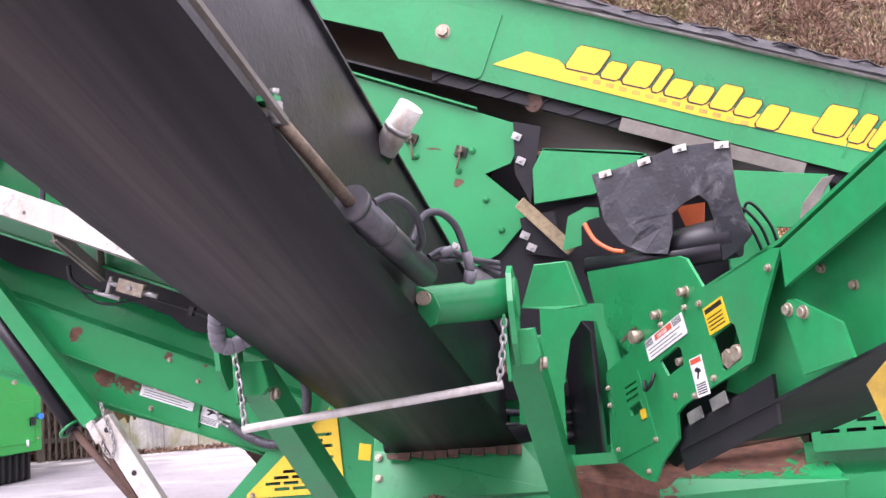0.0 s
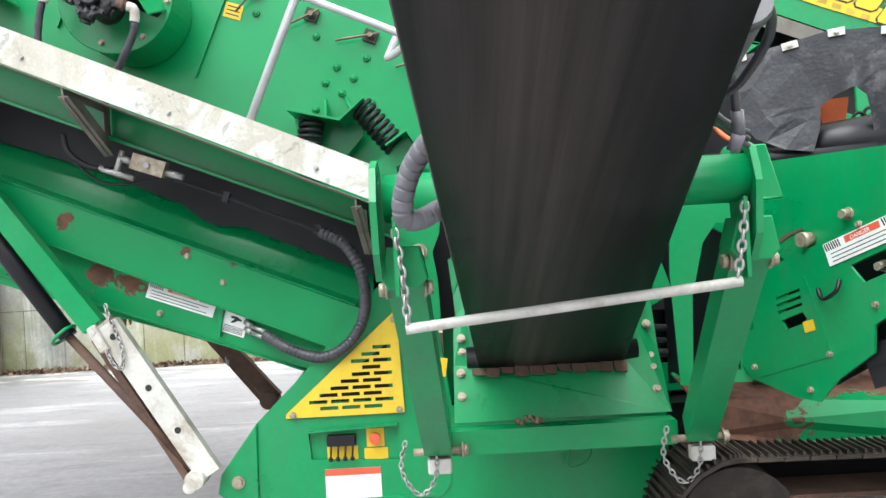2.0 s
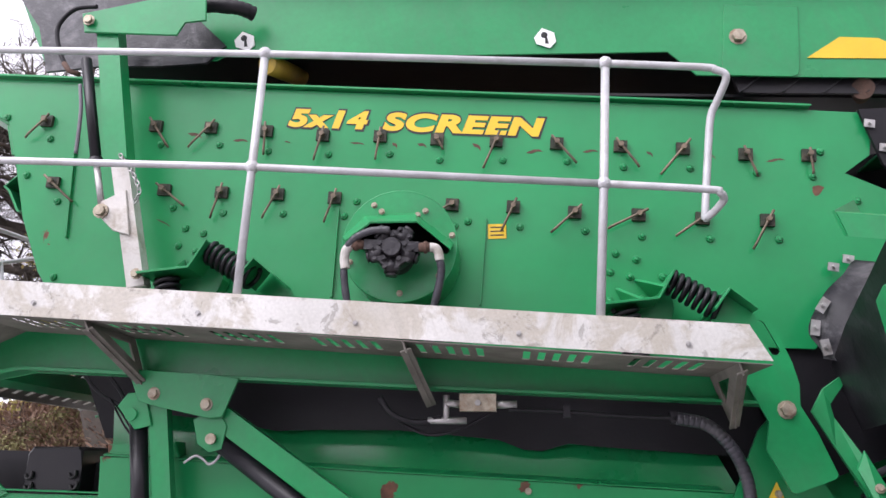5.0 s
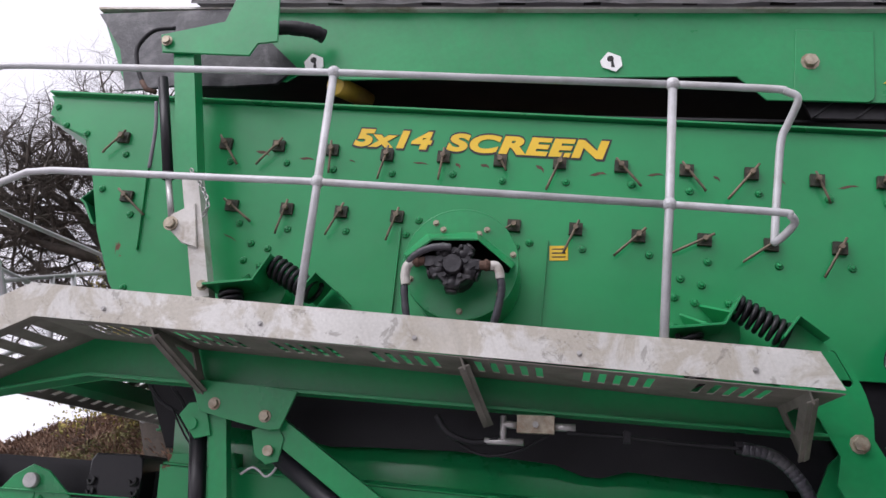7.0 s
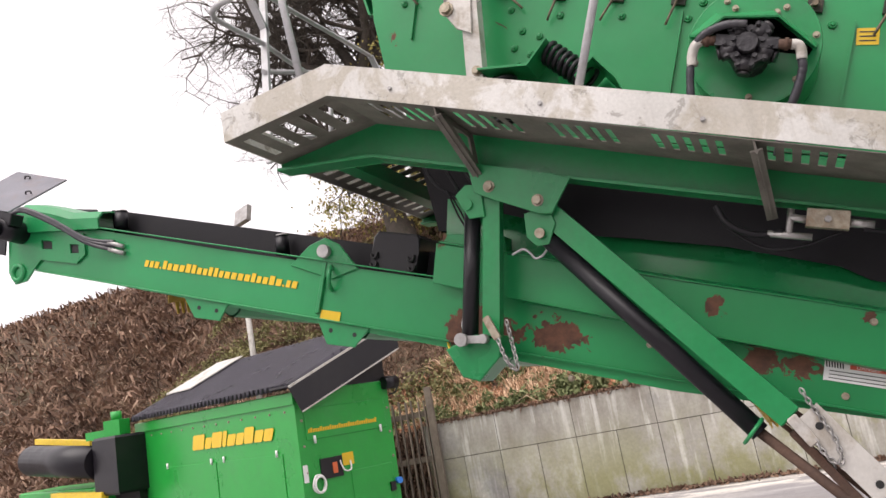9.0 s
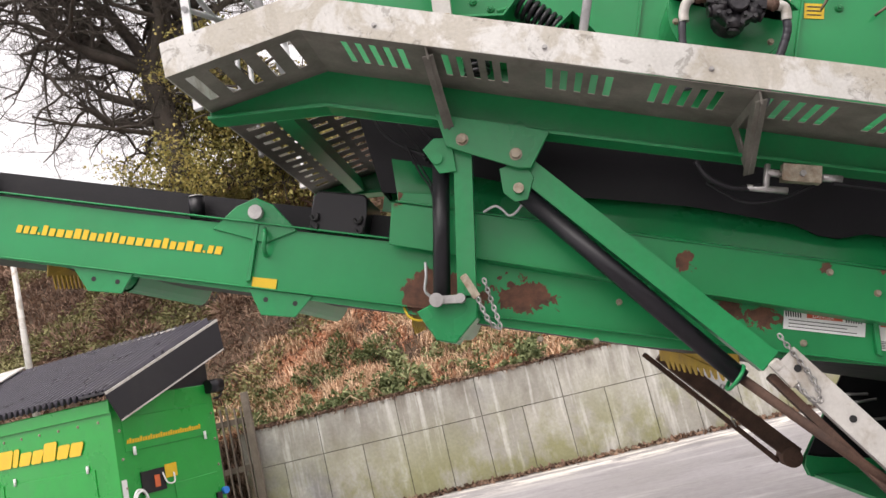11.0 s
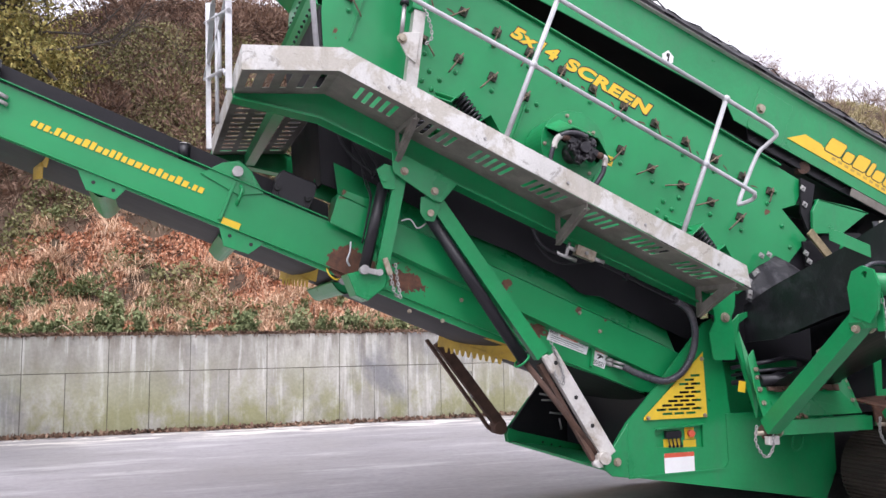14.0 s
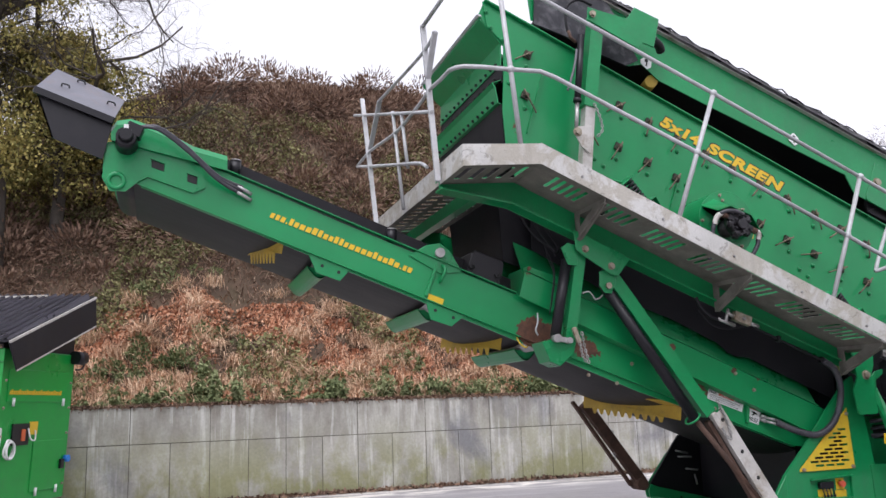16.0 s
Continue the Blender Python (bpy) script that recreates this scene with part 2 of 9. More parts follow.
def beam(bm, p0, p1, w, h, up=(0, 0, 1), bevel=0.006):
    """A box section from p0 to p1; w across, h along up."""
    a, u, s, ln = frame_of(p0, p1, up)
    p0 = Vector(p0)
    pts = [p0 + s * (w / 2 * i) + u * (h / 2 * j) for i, j in ((-1, -1), (1, -1), (1, 1), (-1, 1))]
    return prism(bm, pts, a * ln, bevel)


def channel(bm, p0, p1, w, h, t, up=(0, 0, 1), flip=1):
    """A C section: a web of height h and two flanges of width w, pointing to flip * side."""
    a, u, s, ln = frame_of(p0, p1, up)
    s = s * flip
    p0 = Vector(p0)
    out = [(0, -h / 2), (w, -h / 2), (w, -h / 2 + t), (t, -h / 2 + t), (t, h / 2 - t), (w, h / 2 - t), (w, h / 2), (0, h / 2)]
    return prism(bm, [p0 + s * i + u * j for i, j in out], a * ln)


def rod(bm, p0, p1, r, n=12, r2=None):
    a, u, s, ln = frame_of(p0, p1)
    r2 = r if r2 is None else r2
    p0, p1 = Vector(p0), Vector(p1)
    A, Bv = [], []
    for i in range(n):
        t = 2 * math.pi * i / n
        d = u * math.cos(t) + s * math.sin(t)
        A.append(bm.verts.new(p0 + d * r))
        Bv.append(bm.verts.new(p1 + d * r2))
    bm.faces.new(A[::-1])
    bm.faces.new(Bv)
    for i in range(n):
        f = bm.faces.new((A[i], A[(i + 1) % n], Bv[(i + 1) % n], Bv[i]))
        f.smooth = True
    return bm


def spline(pts, steps=6, closed=False):
    """Points of a smooth line through pts."""
    P = [Vector(p) for p in pts]
    out = []
    n = len(P)
    for i in range(n - (0 if closed else 1)):
        p1, p2 = P[i], P[(i + 1) % n]
        p0 = P[i - 1] if (i or closed) else p1
        p3 = P[(i + 2) % n] if (closed or i + 2 < n) else p2
        for k in range(steps):
            t = k / steps
            out.append(0.5 * ((2 * p1) + (p2 - p0) * t + (2 * p0 - 5 * p1 + 4 * p2 - p3) * t * t + (3 * p1 - p0 - 3 * p2 + p3) * t ** 3))
    if not closed:
        out.append(P[-1])
    return out


def tube(bm, pts, r, n=10, closed=False, ribs=None):
    """A round bar along pts; ribs: (pitch, depth) of a wrapped hose."""
    P = [Vector(p) for p in pts]
    rings = []
    ref = None
    run = 0.0
    for i, p in enumerate(P):
        if closed:
            d = P[(i + 1) % len(P)] - P[i - 1]
        else:
            d = P[min(i + 1, len(P) - 1)] - P[max(i - 1, 0)]
        d.normalize()
        if ref is None:
            ref = Vector((0, 0, 1)) if abs(d.z) < 0.9 else Vector((1, 0, 0))
        u = ref - d * ref.dot(d)
        u.normalize()
        ref = u
        s = d.cross(u)
        if i:
            run += (P[i] - P[i - 1]).length
        rr = r
        if ribs:
            rr = r - ribs[1] * (1 if (run % ribs[0]) / ribs[0] < 0.22 else 0)
        rings.append([bm.verts.new(p + (u * math.cos(2 * math.pi * k / n) + s * math.sin(2 * math.pi * k / n)) * rr) for k in range(n)])
    m = len(rings)
    for i in range(m if closed else m - 1):
        a, b = rings[i], rings[(i + 1) % m]
        for k in range(n):
            f = bm.faces.new((a[k], a[(k + 1) % n], b[(k + 1) % n], b[k]))
            f.smooth = True
    if not closed:
        bm.faces.new(rings[0][::-1])
        bm.faces.new(rings[-1])
    return bm


def bolt(bm, p, axis, r=0.014, h=0.012):
    """A washer with a six-sided head and a dome of thread end."""
    p, axis = Vector(p), Vector(axis).normalized()
    rod(bm, p - axis * 0.004, p + axis * 0.004, r * 1.35, 10)
    rod(bm, p + axis * 0.003, p + axis * (0.004 + h), r, 6, r * 0.96)
    return bm


def bm_new():
    return bmesh.new()


def chain(bm, pts, link=0.028, r=0.0035):
    """Oval links, each turned a quarter against the last."""
    P = spline(pts, 12)
    run = [0.0]
    for i in range(1, len(P)):
        run.append(run[-1] + (P[i] - P[i - 1]).length)
    n = max(2, int(run[-1] / (link * 0.72)))
    for k in range(n):
        target = run[-1] * (k + 0.5) / n
        i = next(j for j in range(1, len(run)) if run[j] >= target)
        d = (P[i] - P[i - 1]).normalized()
        c = P[i - 1].lerp(P[i], (target - run[i - 1]) / max(1e-6, run[i] - run[i - 1]))
        a, u, s, _ = frame_of(c, c + d, (0.3, 1, 0.2))
        side = u if k % 2 else s
        ring = []
        for q in range(10):
            t = 2 * math.pi * q / 10
            ring.append(c + d * (math.cos(t) * link * 0.5) + side * (math.sin(t) * link * 0.3))
        tube(bm, ring, r, 5, True)
    return bm


def text_mesh(body, size, m, material, name, parent, extrude=0.0015, shear=0.0, weight=0.0, label=""):
    cu = bpy.data.curves.new(name, "FONT")
    cu.body = body
    cu.size = size
    cu.extrude = extrude
    cu.shear = shear
    cu.offset = weight
    tmp = bpy.data.objects.new(name, cu)
    me = bpy.data.meshes.new_from_object(tmp)
    bpy.data.objects.remove(tmp)
    me.transform(m)
    me.materials.clear()
    me.materials.append(material)
    ob = new(name, me)
    hang(ob, parent)
    if label:
        ob["label"] = label
    return ob


def on_side(x, z, y, angle=0.0):
    """A pose on a face that looks to the walk side: local x along the face, local y up it."""
    return Matrix.Translation((x, y, z)) @ Matrix.Rotation(radians(angle), 4, "Y") @ Matrix.Rotation(radians(90), 4, "X")


def wall_concrete():
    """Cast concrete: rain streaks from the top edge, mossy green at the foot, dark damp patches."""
    m, n, l, bs = nodes_of("stained_wall_concrete")
    c = coords(n)
    sep = n.new("ShaderNodeSeparateXYZ")
    l.new(c, sep.inputs[0])
    z = sep.outputs["Z"]
    big = noise_node(n, l, 0.9, 6, 0.62, c)
    fine = noise_node(n, l, 24, 4, 0.6, c)
    base = ramp(n, l, big.outputs[0], [(0.3, (0.33, 0.315, 0.275)), (0.7, (0.52, 0.505, 0.45))]).outputs[0]
    tone = ramp(n, l, n.new("ShaderNodeObjectInfo").outputs["Random"], [(0, (0.86,) * 3), (1, (1.06,) * 3)]).outputs[0]
    base = mix_rgb(n, l, 1.0, base, tone, "MULTIPLY")
    st = noise_node(n, l, 1.0, 6, 0.65, stretched(n, l, c, (3.2, 3.2, 0.8)))
    sm = ramp(n, l, st.outputs[0], [(0.42, (0, 0, 0)), (0.62, (1, 1, 1))]).outputs[0]
    high = math_node(n, l, "MULTIPLY", math_node(n, l, "SUBTRACT", z, 0.75, True), 1.0, True)
    base = mix_rgb(n, l, math_node(n, l, "MULTIPLY", math_node(n, l, "MULTIPLY", sm, 0.75), math_node(n, l, "ADD", high, 0.3, True), True), base, (0.20, 0.175, 0.145))
    ws = noise_node(n, l, 1.0, 5, 0.6, stretched(n, l, c, (9, 9, 0.7)))
    wm = ramp(n, l, ws.outputs[0], [(0.54, (0, 0, 0)), (0.66, (0.8, 0.8, 0.8))]).outputs[0]
    base = mix_rgb(n, l, wm, base, (0.62, 0.61, 0.57))
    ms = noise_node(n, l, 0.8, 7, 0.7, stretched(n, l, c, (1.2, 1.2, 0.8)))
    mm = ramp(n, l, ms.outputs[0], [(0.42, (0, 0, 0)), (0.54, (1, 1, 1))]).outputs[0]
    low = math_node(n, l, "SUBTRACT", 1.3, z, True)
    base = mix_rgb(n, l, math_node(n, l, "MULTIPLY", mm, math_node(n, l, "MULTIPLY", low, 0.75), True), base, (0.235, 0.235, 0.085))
    dk = noise_node(n, l, 0.55, 6, 0.6, c, 0.3)
    dm = ramp(n, l, dk.outputs[0], [(0.56, (0, 0, 0)), (0.68, (0.75, 0.75, 0.75))]).outputs[0]
    base = mix_rgb(n, l, dm, base, (0.17, 0.17, 0.19))
    grain = ramp(n, l, fine.outputs[0], [(0.3, (0.86,) * 3), (0.7, (1.04,) * 3)]).outputs[0]
    l.new(mix_rgb(n, l, 1.0, base, grain, "MULTIPLY"), bs.inputs["Base Color"])
    bs.inputs["Roughness"].default_value = 0.85
    bump(n, l, math_node(n, l, "ADD", big.outputs[0], math_node(n, l, "MULTIPLY", fine.outputs[0], 0.4)), 0.3, 0.02, bs)
    return m


def yard_concrete():
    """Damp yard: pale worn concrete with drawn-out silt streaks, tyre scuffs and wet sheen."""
    m, n, l, bs = nodes_of("damp_yard_concrete")
    c = coords(n)
    big = noise_node(n, l, 0.35, 6, 0.6, c)
    fine = noise_node(n, l, 14, 5, 0.65, c)
    base = ramp(n, l, big.outputs[0], [(0.3, (0.26, 0.245, 0.255)), (0.7, (0.36, 0.34, 0.35))]).outputs[0]
    st = noise_node(n, l, 1.0, 7, 0.65, stretched(n, l, c, (0.35, 1.8, 1.0)))
    sm = ramp(n, l, st.outputs[0], [(0.54, (0, 0, 0)), (0.68, (0.75, 0.75, 0.75))]).outputs[0]
    base = mix_rgb(n, l, sm, base, (0.52, 0.505, 0.50))
    dk = noise_node(n, l, 1.0, 6, 0.65, stretched(n, l, c, (0.7, 2.6, 1.0)))
    dm = ramp(n, l, dk.outputs[0], [(0.56, (0, 0, 0)), (0.72, (0.7, 0.7, 0.7))]).outputs[0]
    base = mix_rgb(n, l, dm, base, (0.17, 0.16, 0.165))
    mot = noise_node(n, l, 3.2, 7, 0.7, stretched(n, l, c, (0.6, 1.6, 1.0)), 0.5)
    base = mix_rgb(n, l, ramp(n, l, mot.outputs[0], [(0.50, (0, 0, 0)), (0.70, (0.6, 0.6, 0.6))]).outputs[0], base, (0.20, 0.188, 0.195))
    speck = noise_node(n, l, 45, 3, 0.6, c)
    base = mix_rgb(n, l, ramp(n, l, speck.outputs[0], [(0.62, (0, 0, 0)), (0.72, (0.55, 0.55, 0.55))]).outputs[0], base, (0.22, 0.20, 0.20))
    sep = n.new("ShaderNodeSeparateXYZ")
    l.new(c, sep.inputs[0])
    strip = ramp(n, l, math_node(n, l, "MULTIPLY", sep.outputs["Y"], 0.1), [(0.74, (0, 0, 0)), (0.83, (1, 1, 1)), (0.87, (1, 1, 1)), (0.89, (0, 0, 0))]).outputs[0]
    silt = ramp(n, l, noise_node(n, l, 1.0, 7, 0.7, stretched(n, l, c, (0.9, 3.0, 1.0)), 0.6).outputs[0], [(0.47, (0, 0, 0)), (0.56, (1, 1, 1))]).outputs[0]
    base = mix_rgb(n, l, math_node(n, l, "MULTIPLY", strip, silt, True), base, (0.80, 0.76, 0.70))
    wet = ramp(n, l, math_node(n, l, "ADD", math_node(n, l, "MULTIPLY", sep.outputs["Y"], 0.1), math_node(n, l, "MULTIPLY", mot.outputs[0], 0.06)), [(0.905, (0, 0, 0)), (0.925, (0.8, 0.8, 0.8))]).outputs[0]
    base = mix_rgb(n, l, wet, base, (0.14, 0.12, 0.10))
    grain = ramp(n, l, fine.outputs[0], [(0.3, (0.80,) * 3), (0.7, (1.05,) * 3)]).outputs[0]
    l.new(mix_rgb(n, l, 1.0, base, grain, "MULTIPLY"), bs.inputs["Base Color"])
    l.new(ramp(n, l, big.outputs[0], [(0.35, (0.34,) * 3), (0.65, (0.62,) * 3)]).outputs[0], bs.inputs["Roughness"])
    bump(n, l, math_node(n, l, "ADD", st.outputs[0], math_node(n, l, "MULTIPLY", fine.outputs[0], 0.3)), 0.25, 0.03, bs)
    return m


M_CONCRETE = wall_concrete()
M_JOINT = surface("dirty_joint_concrete", (0.15, 0.135, 0.11), 0.95, var=0.3, scale=3, fine=40, dirt=(0.05, 0.06, 0.025), dirt_amount=0.4, dirt_scale=2, bumps=0.3)
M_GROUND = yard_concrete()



def perforated(bm, o, ux, uy, lx, ly, holes, th, clips=()):
    """A sheet with rectangular holes (x0, y0, x1, y1), cut by planes (point, normal), th thick."""
    o, ux, uy = Vector(o), Vector(ux), Vector(uy)
    xs = sorted({0.0, lx, *[round(v, 4) for h in holes for v in (h[0], h[2])]})
    ys = sorted({0.0, ly, *[round(v, 4) for h in holes for v in (h[1], h[3])]})
    sub = bmesh.new()
    grid = {}

    def vert(i, j):
        if (i, j) not in grid:
            grid[i, j] = sub.verts.new(o + ux * xs[i] + uy * ys[j])
        return grid[i, j]

    for i in range(len(xs) - 1):
        for j in range(len(ys) - 1):
            cx, cy = (xs[i] + xs[i + 1]) / 2, (ys[j] + ys[j + 1]) / 2
            if any(h[0] < cx < h[2] and h[1] < cy < h[3] for h in holes):
                continue
            sub.faces.new((vert(i, j), vert(i + 1, j), vert(i + 1, j + 1), vert(i, j + 1)))
    for p, nrm in clips:
        bmesh.ops.bisect_plane(sub, geom=sub.verts[:] + sub.edges[:] + sub.faces[:], plane_co=p, plane_no=nrm, clear_outer=True)
    sub.normal_update()
    bmesh.ops.solidify(sub, geom=sub.faces[:], thickness=th)
    tmp = bpy.data.meshes.new("sheet")
    sub.to_mesh(tmp)
    sub.free()
    bm.from_mesh(tmp)
    bpy.data.meshes.remove(tmp)
    return bm


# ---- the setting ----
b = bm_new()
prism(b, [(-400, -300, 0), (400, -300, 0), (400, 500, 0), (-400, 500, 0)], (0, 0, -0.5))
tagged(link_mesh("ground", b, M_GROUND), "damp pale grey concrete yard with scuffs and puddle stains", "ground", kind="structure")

WALL_Y, WALL_TOP, WALL_MID = 9.07, 1.585, 0.985
JX = 1.27
b = bm_new()
prism(b, [(-7.22, WALL_Y + 0.012, -0.2), (46, WALL_Y + 0.012, -0.2), (46, WALL_Y + 0.012, WALL_TOP - 0.01), (-7.22, WALL_Y + 0.012, WALL_TOP - 0.01)], (0, 0.4, 0))
retaining_wall = tagged(link_mesh("retaining_wall", b, M_JOINT), "stained grey cast concrete retaining wall with form joints", "wall", kind="structure")


def bank_height(x, y):
    """The bank behind the wall: a steep slope up to a crest that falls away to both sides."""
    d = max(0.0, y - (WALL_Y + 0.3))
    crest = max(9.0, 12.6 - 0.55 * max(0.0, -4.8 - x)) - 0.055 * max(0.0, x - 2)
    run = 13.0
    s = min(1.0, d / run)
    h = WALL_TOP - 0.06 + (crest - WALL_TOP) * (0.08 * s + 0.92 * (s * s * (3 - 2 * s)) ** 0.85)
    if d > run:
        h += min(1.5, 0.03 * (d - run))
    w = min(1.0, d / 1.5)
    h += w * (0.35 * noise.noise((x * 0.35, y * 0.35, 0)) + 0.16 * noise.noise((x * 1.1, y * 1.1, 3)))
    return h


# steep earth face where the bank runs on past the end of the wall
b = bm_new()
rows = []
for j in range(9):
    rows.append([b.verts.new((-13.0 + 5.82 * i / 40, 8.98 + 0.42 * j / 8 + 0.07 * noise.noise((i * 0.5, j * 0.6, 9)), -0.05 + 1.60 * j / 8)) for i in range(41)])
for lower, upper in zip(rows, rows[1:]):
    for i in range(40):
        b.faces.new((lower[i], lower[i + 1], upper[i + 1], upper[i])).smooth = True
tagged(link_mesh("bank_face", b, M_SOIL, True), "dark earth face of the bank beside the wall end", "bank", kind="structure")
# behind the walk: plain unseen wall, added to cut low light across the yard
b = bm_new()
prism(b, [(-32, -20.0, -0.1), (32, -20.0, -0.1), (32, -20.0, 4.2), (-32, -20.0, 4.2)], (0, -0.4, 0))
tagged(link_mesh("light_block_south", b, M_SOIL), "added unseen dark wall cutting low light from behind the walk", "wall", kind="structure")
b = bm_new()
nx, ny = 150, 60
rows = []
for j in range(ny + 1):
    y = WALL_Y + 0.3 + 55 * (j / ny) ** 1.7
    rows.append([b.verts.new((-60 + 130 * i / nx, y, bank_height(-60 + 130 * i / nx, y))) for i in range(nx + 1)])
for j in range(ny):
    for i in range(nx):
        f = b.faces.new((rows[j][i], rows[j][i + 1], rows[j + 1][i + 1], rows[j + 1][i]))
        f.smooth = True
tagged(link_mesh("hillside", b, M_SOIL, True), "steep earth bank overgrown with dead bracken behind the wall", "hillside", kind="structure")



def holed(bm, m, outer, holes, th, front=True):
    """A sheet of outline outer with openings, in the local plane of pose m, th thick behind its face."""
    sub = bmesh.new()
    edges = []
    for loop in (outer, *holes):
        vs = [sub.verts.new((x, y, 0)) for x, y in loop]
        edges += [sub.edges.new((vs[i], vs[(i + 1) % len(vs)])) for i in range(len(vs))]
    bmesh.ops.triangle_fill(sub, use_beauty=True, use_dissolve=False, edges=edges)
    for f in sub.faces:
        if f.normal.z < 0:
            f.normal_flip()
    faces = sub.faces[:]
    ret = bmesh.ops.extrude_face_region(sub, geom=faces)
    for v in ret["geom"]:
        if isinstance(v, bmesh.types.BMVert):
            v.co.z -= th
    tmp = bpy.data.meshes.new("sheet")
    sub.to_mesh(tmp)
    sub.free()
    tmp.transform(m)
    bm.from_mesh(tmp)
    bpy.data.meshes.remove(tmp)
    return bm


def shape(bm, m, pts, z=0.0, t=0.0025):
    """A thin flat piece on a face: local outline pts, z proud of it, t thick."""
    q = [m @ Vector((x, y, z)) for x, y in pts]
    return prism(bm, q, (m.to_3x3() @ Vector((0, 0, 1))) * t)


def flat(bm, m, x0, y0, x1, y1, z=0.0, t=0.0025):
    return shape(bm, m, [(x0, y0), (x1, y0), (x1, y1), (x0, y1)], z, t)


def circle(r, n=24, cx=0.0, cy=0.0, start=0.0):
    return [(cx + r * math.cos(start + 2 * math.pi * i / n), cy + r * math.sin(start + 2 * math.pi * i / n)) for i in range(n)]


def coil(bm, p0, p1, r, wire, turns, n=6):
    a, u, s, ln = frame_of(p0, p1)
    p0 = Vector(p0)
    steps = turns * 14
    pts = []
    for i in range(steps + 1):
        t = 2 * math.pi * turns * i / steps
        pts.append(p0 + a * (ln * i / steps) + (u * math.cos(t) + s * math.sin(t)) * r)
    return tube(bm, pts, wire, n)


def warning_label(parent, m, w, h, hatch=True):
    """White sticker with a red head, hatched ends and lines of small print."""
    b = bm_new()
    flat(b, m, 0, 0, w, h)
    lab = part("warning_label", b, M_WHITE, parent, "white warning label with red header")
    b = bm_new()
    flat(b, m, w * 0.28, h * 0.66, w * 0.72, h * 0.95, 0.0025, 0.0006)
    part("header", b, M_RED, lab)
    b = bm_new()
    if hatch:
        for k in range(7):
            for x0 in (0.02 * w, 0.76 * w):
                x = x0 + k * 0.03 * w
                shape(b, m, [(x, h * 0.64), (x + 0.016 * w, h * 0.64), (x + 0.004 * w, h * 0.97), (x - 0.012 * w, h * 0.97)], 0.0025, 0.0006)
    for k in range(3):
        flat(b, m, w * 0.06, h * (0.12 + 0.17 * k), w * (0.9 - 0.12 * (k % 2)), h * (0.16 + 0.17 * k), 0.0025, 0.0004)
    part("print", b, M_DARK, lab)
    text_mesh("DANGER", h * 0.26, m @ Matrix.Translation((w * 0.35, h * 0.70, 0.0034)), M_WHITE, "header_text", lab, 0.0003)
    return lab


def picture_label(parent, m, w, h):
    """Small white sticker: red head, black pictogram, print below."""
    b = bm_new()
    flat(b, m, 0, 0, w, h)
    lab = part("pictogram_label", b, M_WHITE, parent, "white pictogram sticker")
    b = bm_new()
    flat(b, m, 0.06 * w, 0.84 * h, 0.94 * w, 0.97 * h, 0.0025, 0.0005)
    part("header", b, M_RED, lab)
    b = bm_new()
    shape(b, m, [(0.3 * w, 0.45 * h), (0.42 * w, 0.45 * h), (0.6 * w, 0.6 * h), (0.72 * w, 0.58 * h), (0.74 * w, 0.66 * h), (0.5 * w, 0.74 * h), (0.28 * w, 0.72 * h), (0.26 * w, 0.64 * h), (0.44 * w, 0.62 * h)], 0.0025, 0.0005)
    for k in range(5):
        flat(b, m, 0.1 * w, (0.06 + 0.06 * k) * h, 0.9 * w, (0.09 + 0.06 * k) * h, 0.0025, 0.0004)
    part("print", b, M_DARK, lab)
    return lab


# a paint whose film has flaked to rust in a few patches
def chipped(name, spots):
    m, n, l, bs = nodes_of(name)
    c = coords(n)
    big = noise_node(n, l, 1.6, 5, 0.6, c)
    small = noise_node(n, l, 35, 3, 0.6, c)
    base = ramp(n, l, big.outputs[0], [(0.3, tuple(v * 0.86 for v in GREEN)), (0.7, tuple(v * 1.12 for v in GREEN))]).outputs[0]
    dust = ramp(n, l, noise_node(n, l, 2.2, 8, 0.7, c, 0.4).outputs[0], [(0.5, (0, 0, 0)), (0.8, (0.3, 0.3, 0.3))]).outputs[0]
    base = mix_rgb(n, l, dust, base, (0.05, 0.22, 0.09))
    edge = noise_node(n, l, 15.0, 8, 0.66, c, 0.8).outputs[0]
    total = None
    for p, r in spots:
        d = n.new("ShaderNodeVectorMath")
        d.operation = "DISTANCE"
        l.new(c, d.inputs[0])
        d.inputs[1].default_value = p
        near = math_node(n, l, "MULTIPLY_ADD", d.outputs["Value"], -1.0 / r)
        near.node.inputs[2].default_value = 1.0
        near = math_node(n, l, "MAXIMUM", near, 0.0)
        total = near if total is None else math_node(n, l, "ADD", total, near)
    score = math_node(n, l, "ADD", math_node(n, l, "MULTIPLY", total, 0.36), math_node(n, l, "MULTIPLY", edge, 0.80))
    mask = ramp(n, l, score, [(0.60, (0, 0, 0)), (0.615, (1, 1, 1))]).outputs[0]
    rust = ramp(n, l, noise_node(n, l, 22, 5, 0.6, c).outputs[0], [(0.3, (0.07, 0.035, 0.025)), (0.7, (0.17, 0.075, 0.045))]).outputs[0]
    l.new(mix_rgb(n, l, mask, base, rust), bs.inputs["Base Color"])
    l.new(ramp(n, l, mask, [(0, (0.30,) * 3), (1, (0.85,) * 3)]).outputs[0], bs.inputs["Roughness"])
    h = math_node(n, l, "SUBTRACT", math_node(n, l, "MULTIPLY", small.outputs[0], 0.1), mask)
    bump(n, l, h, 0.25, 0.004, bs)
    return m


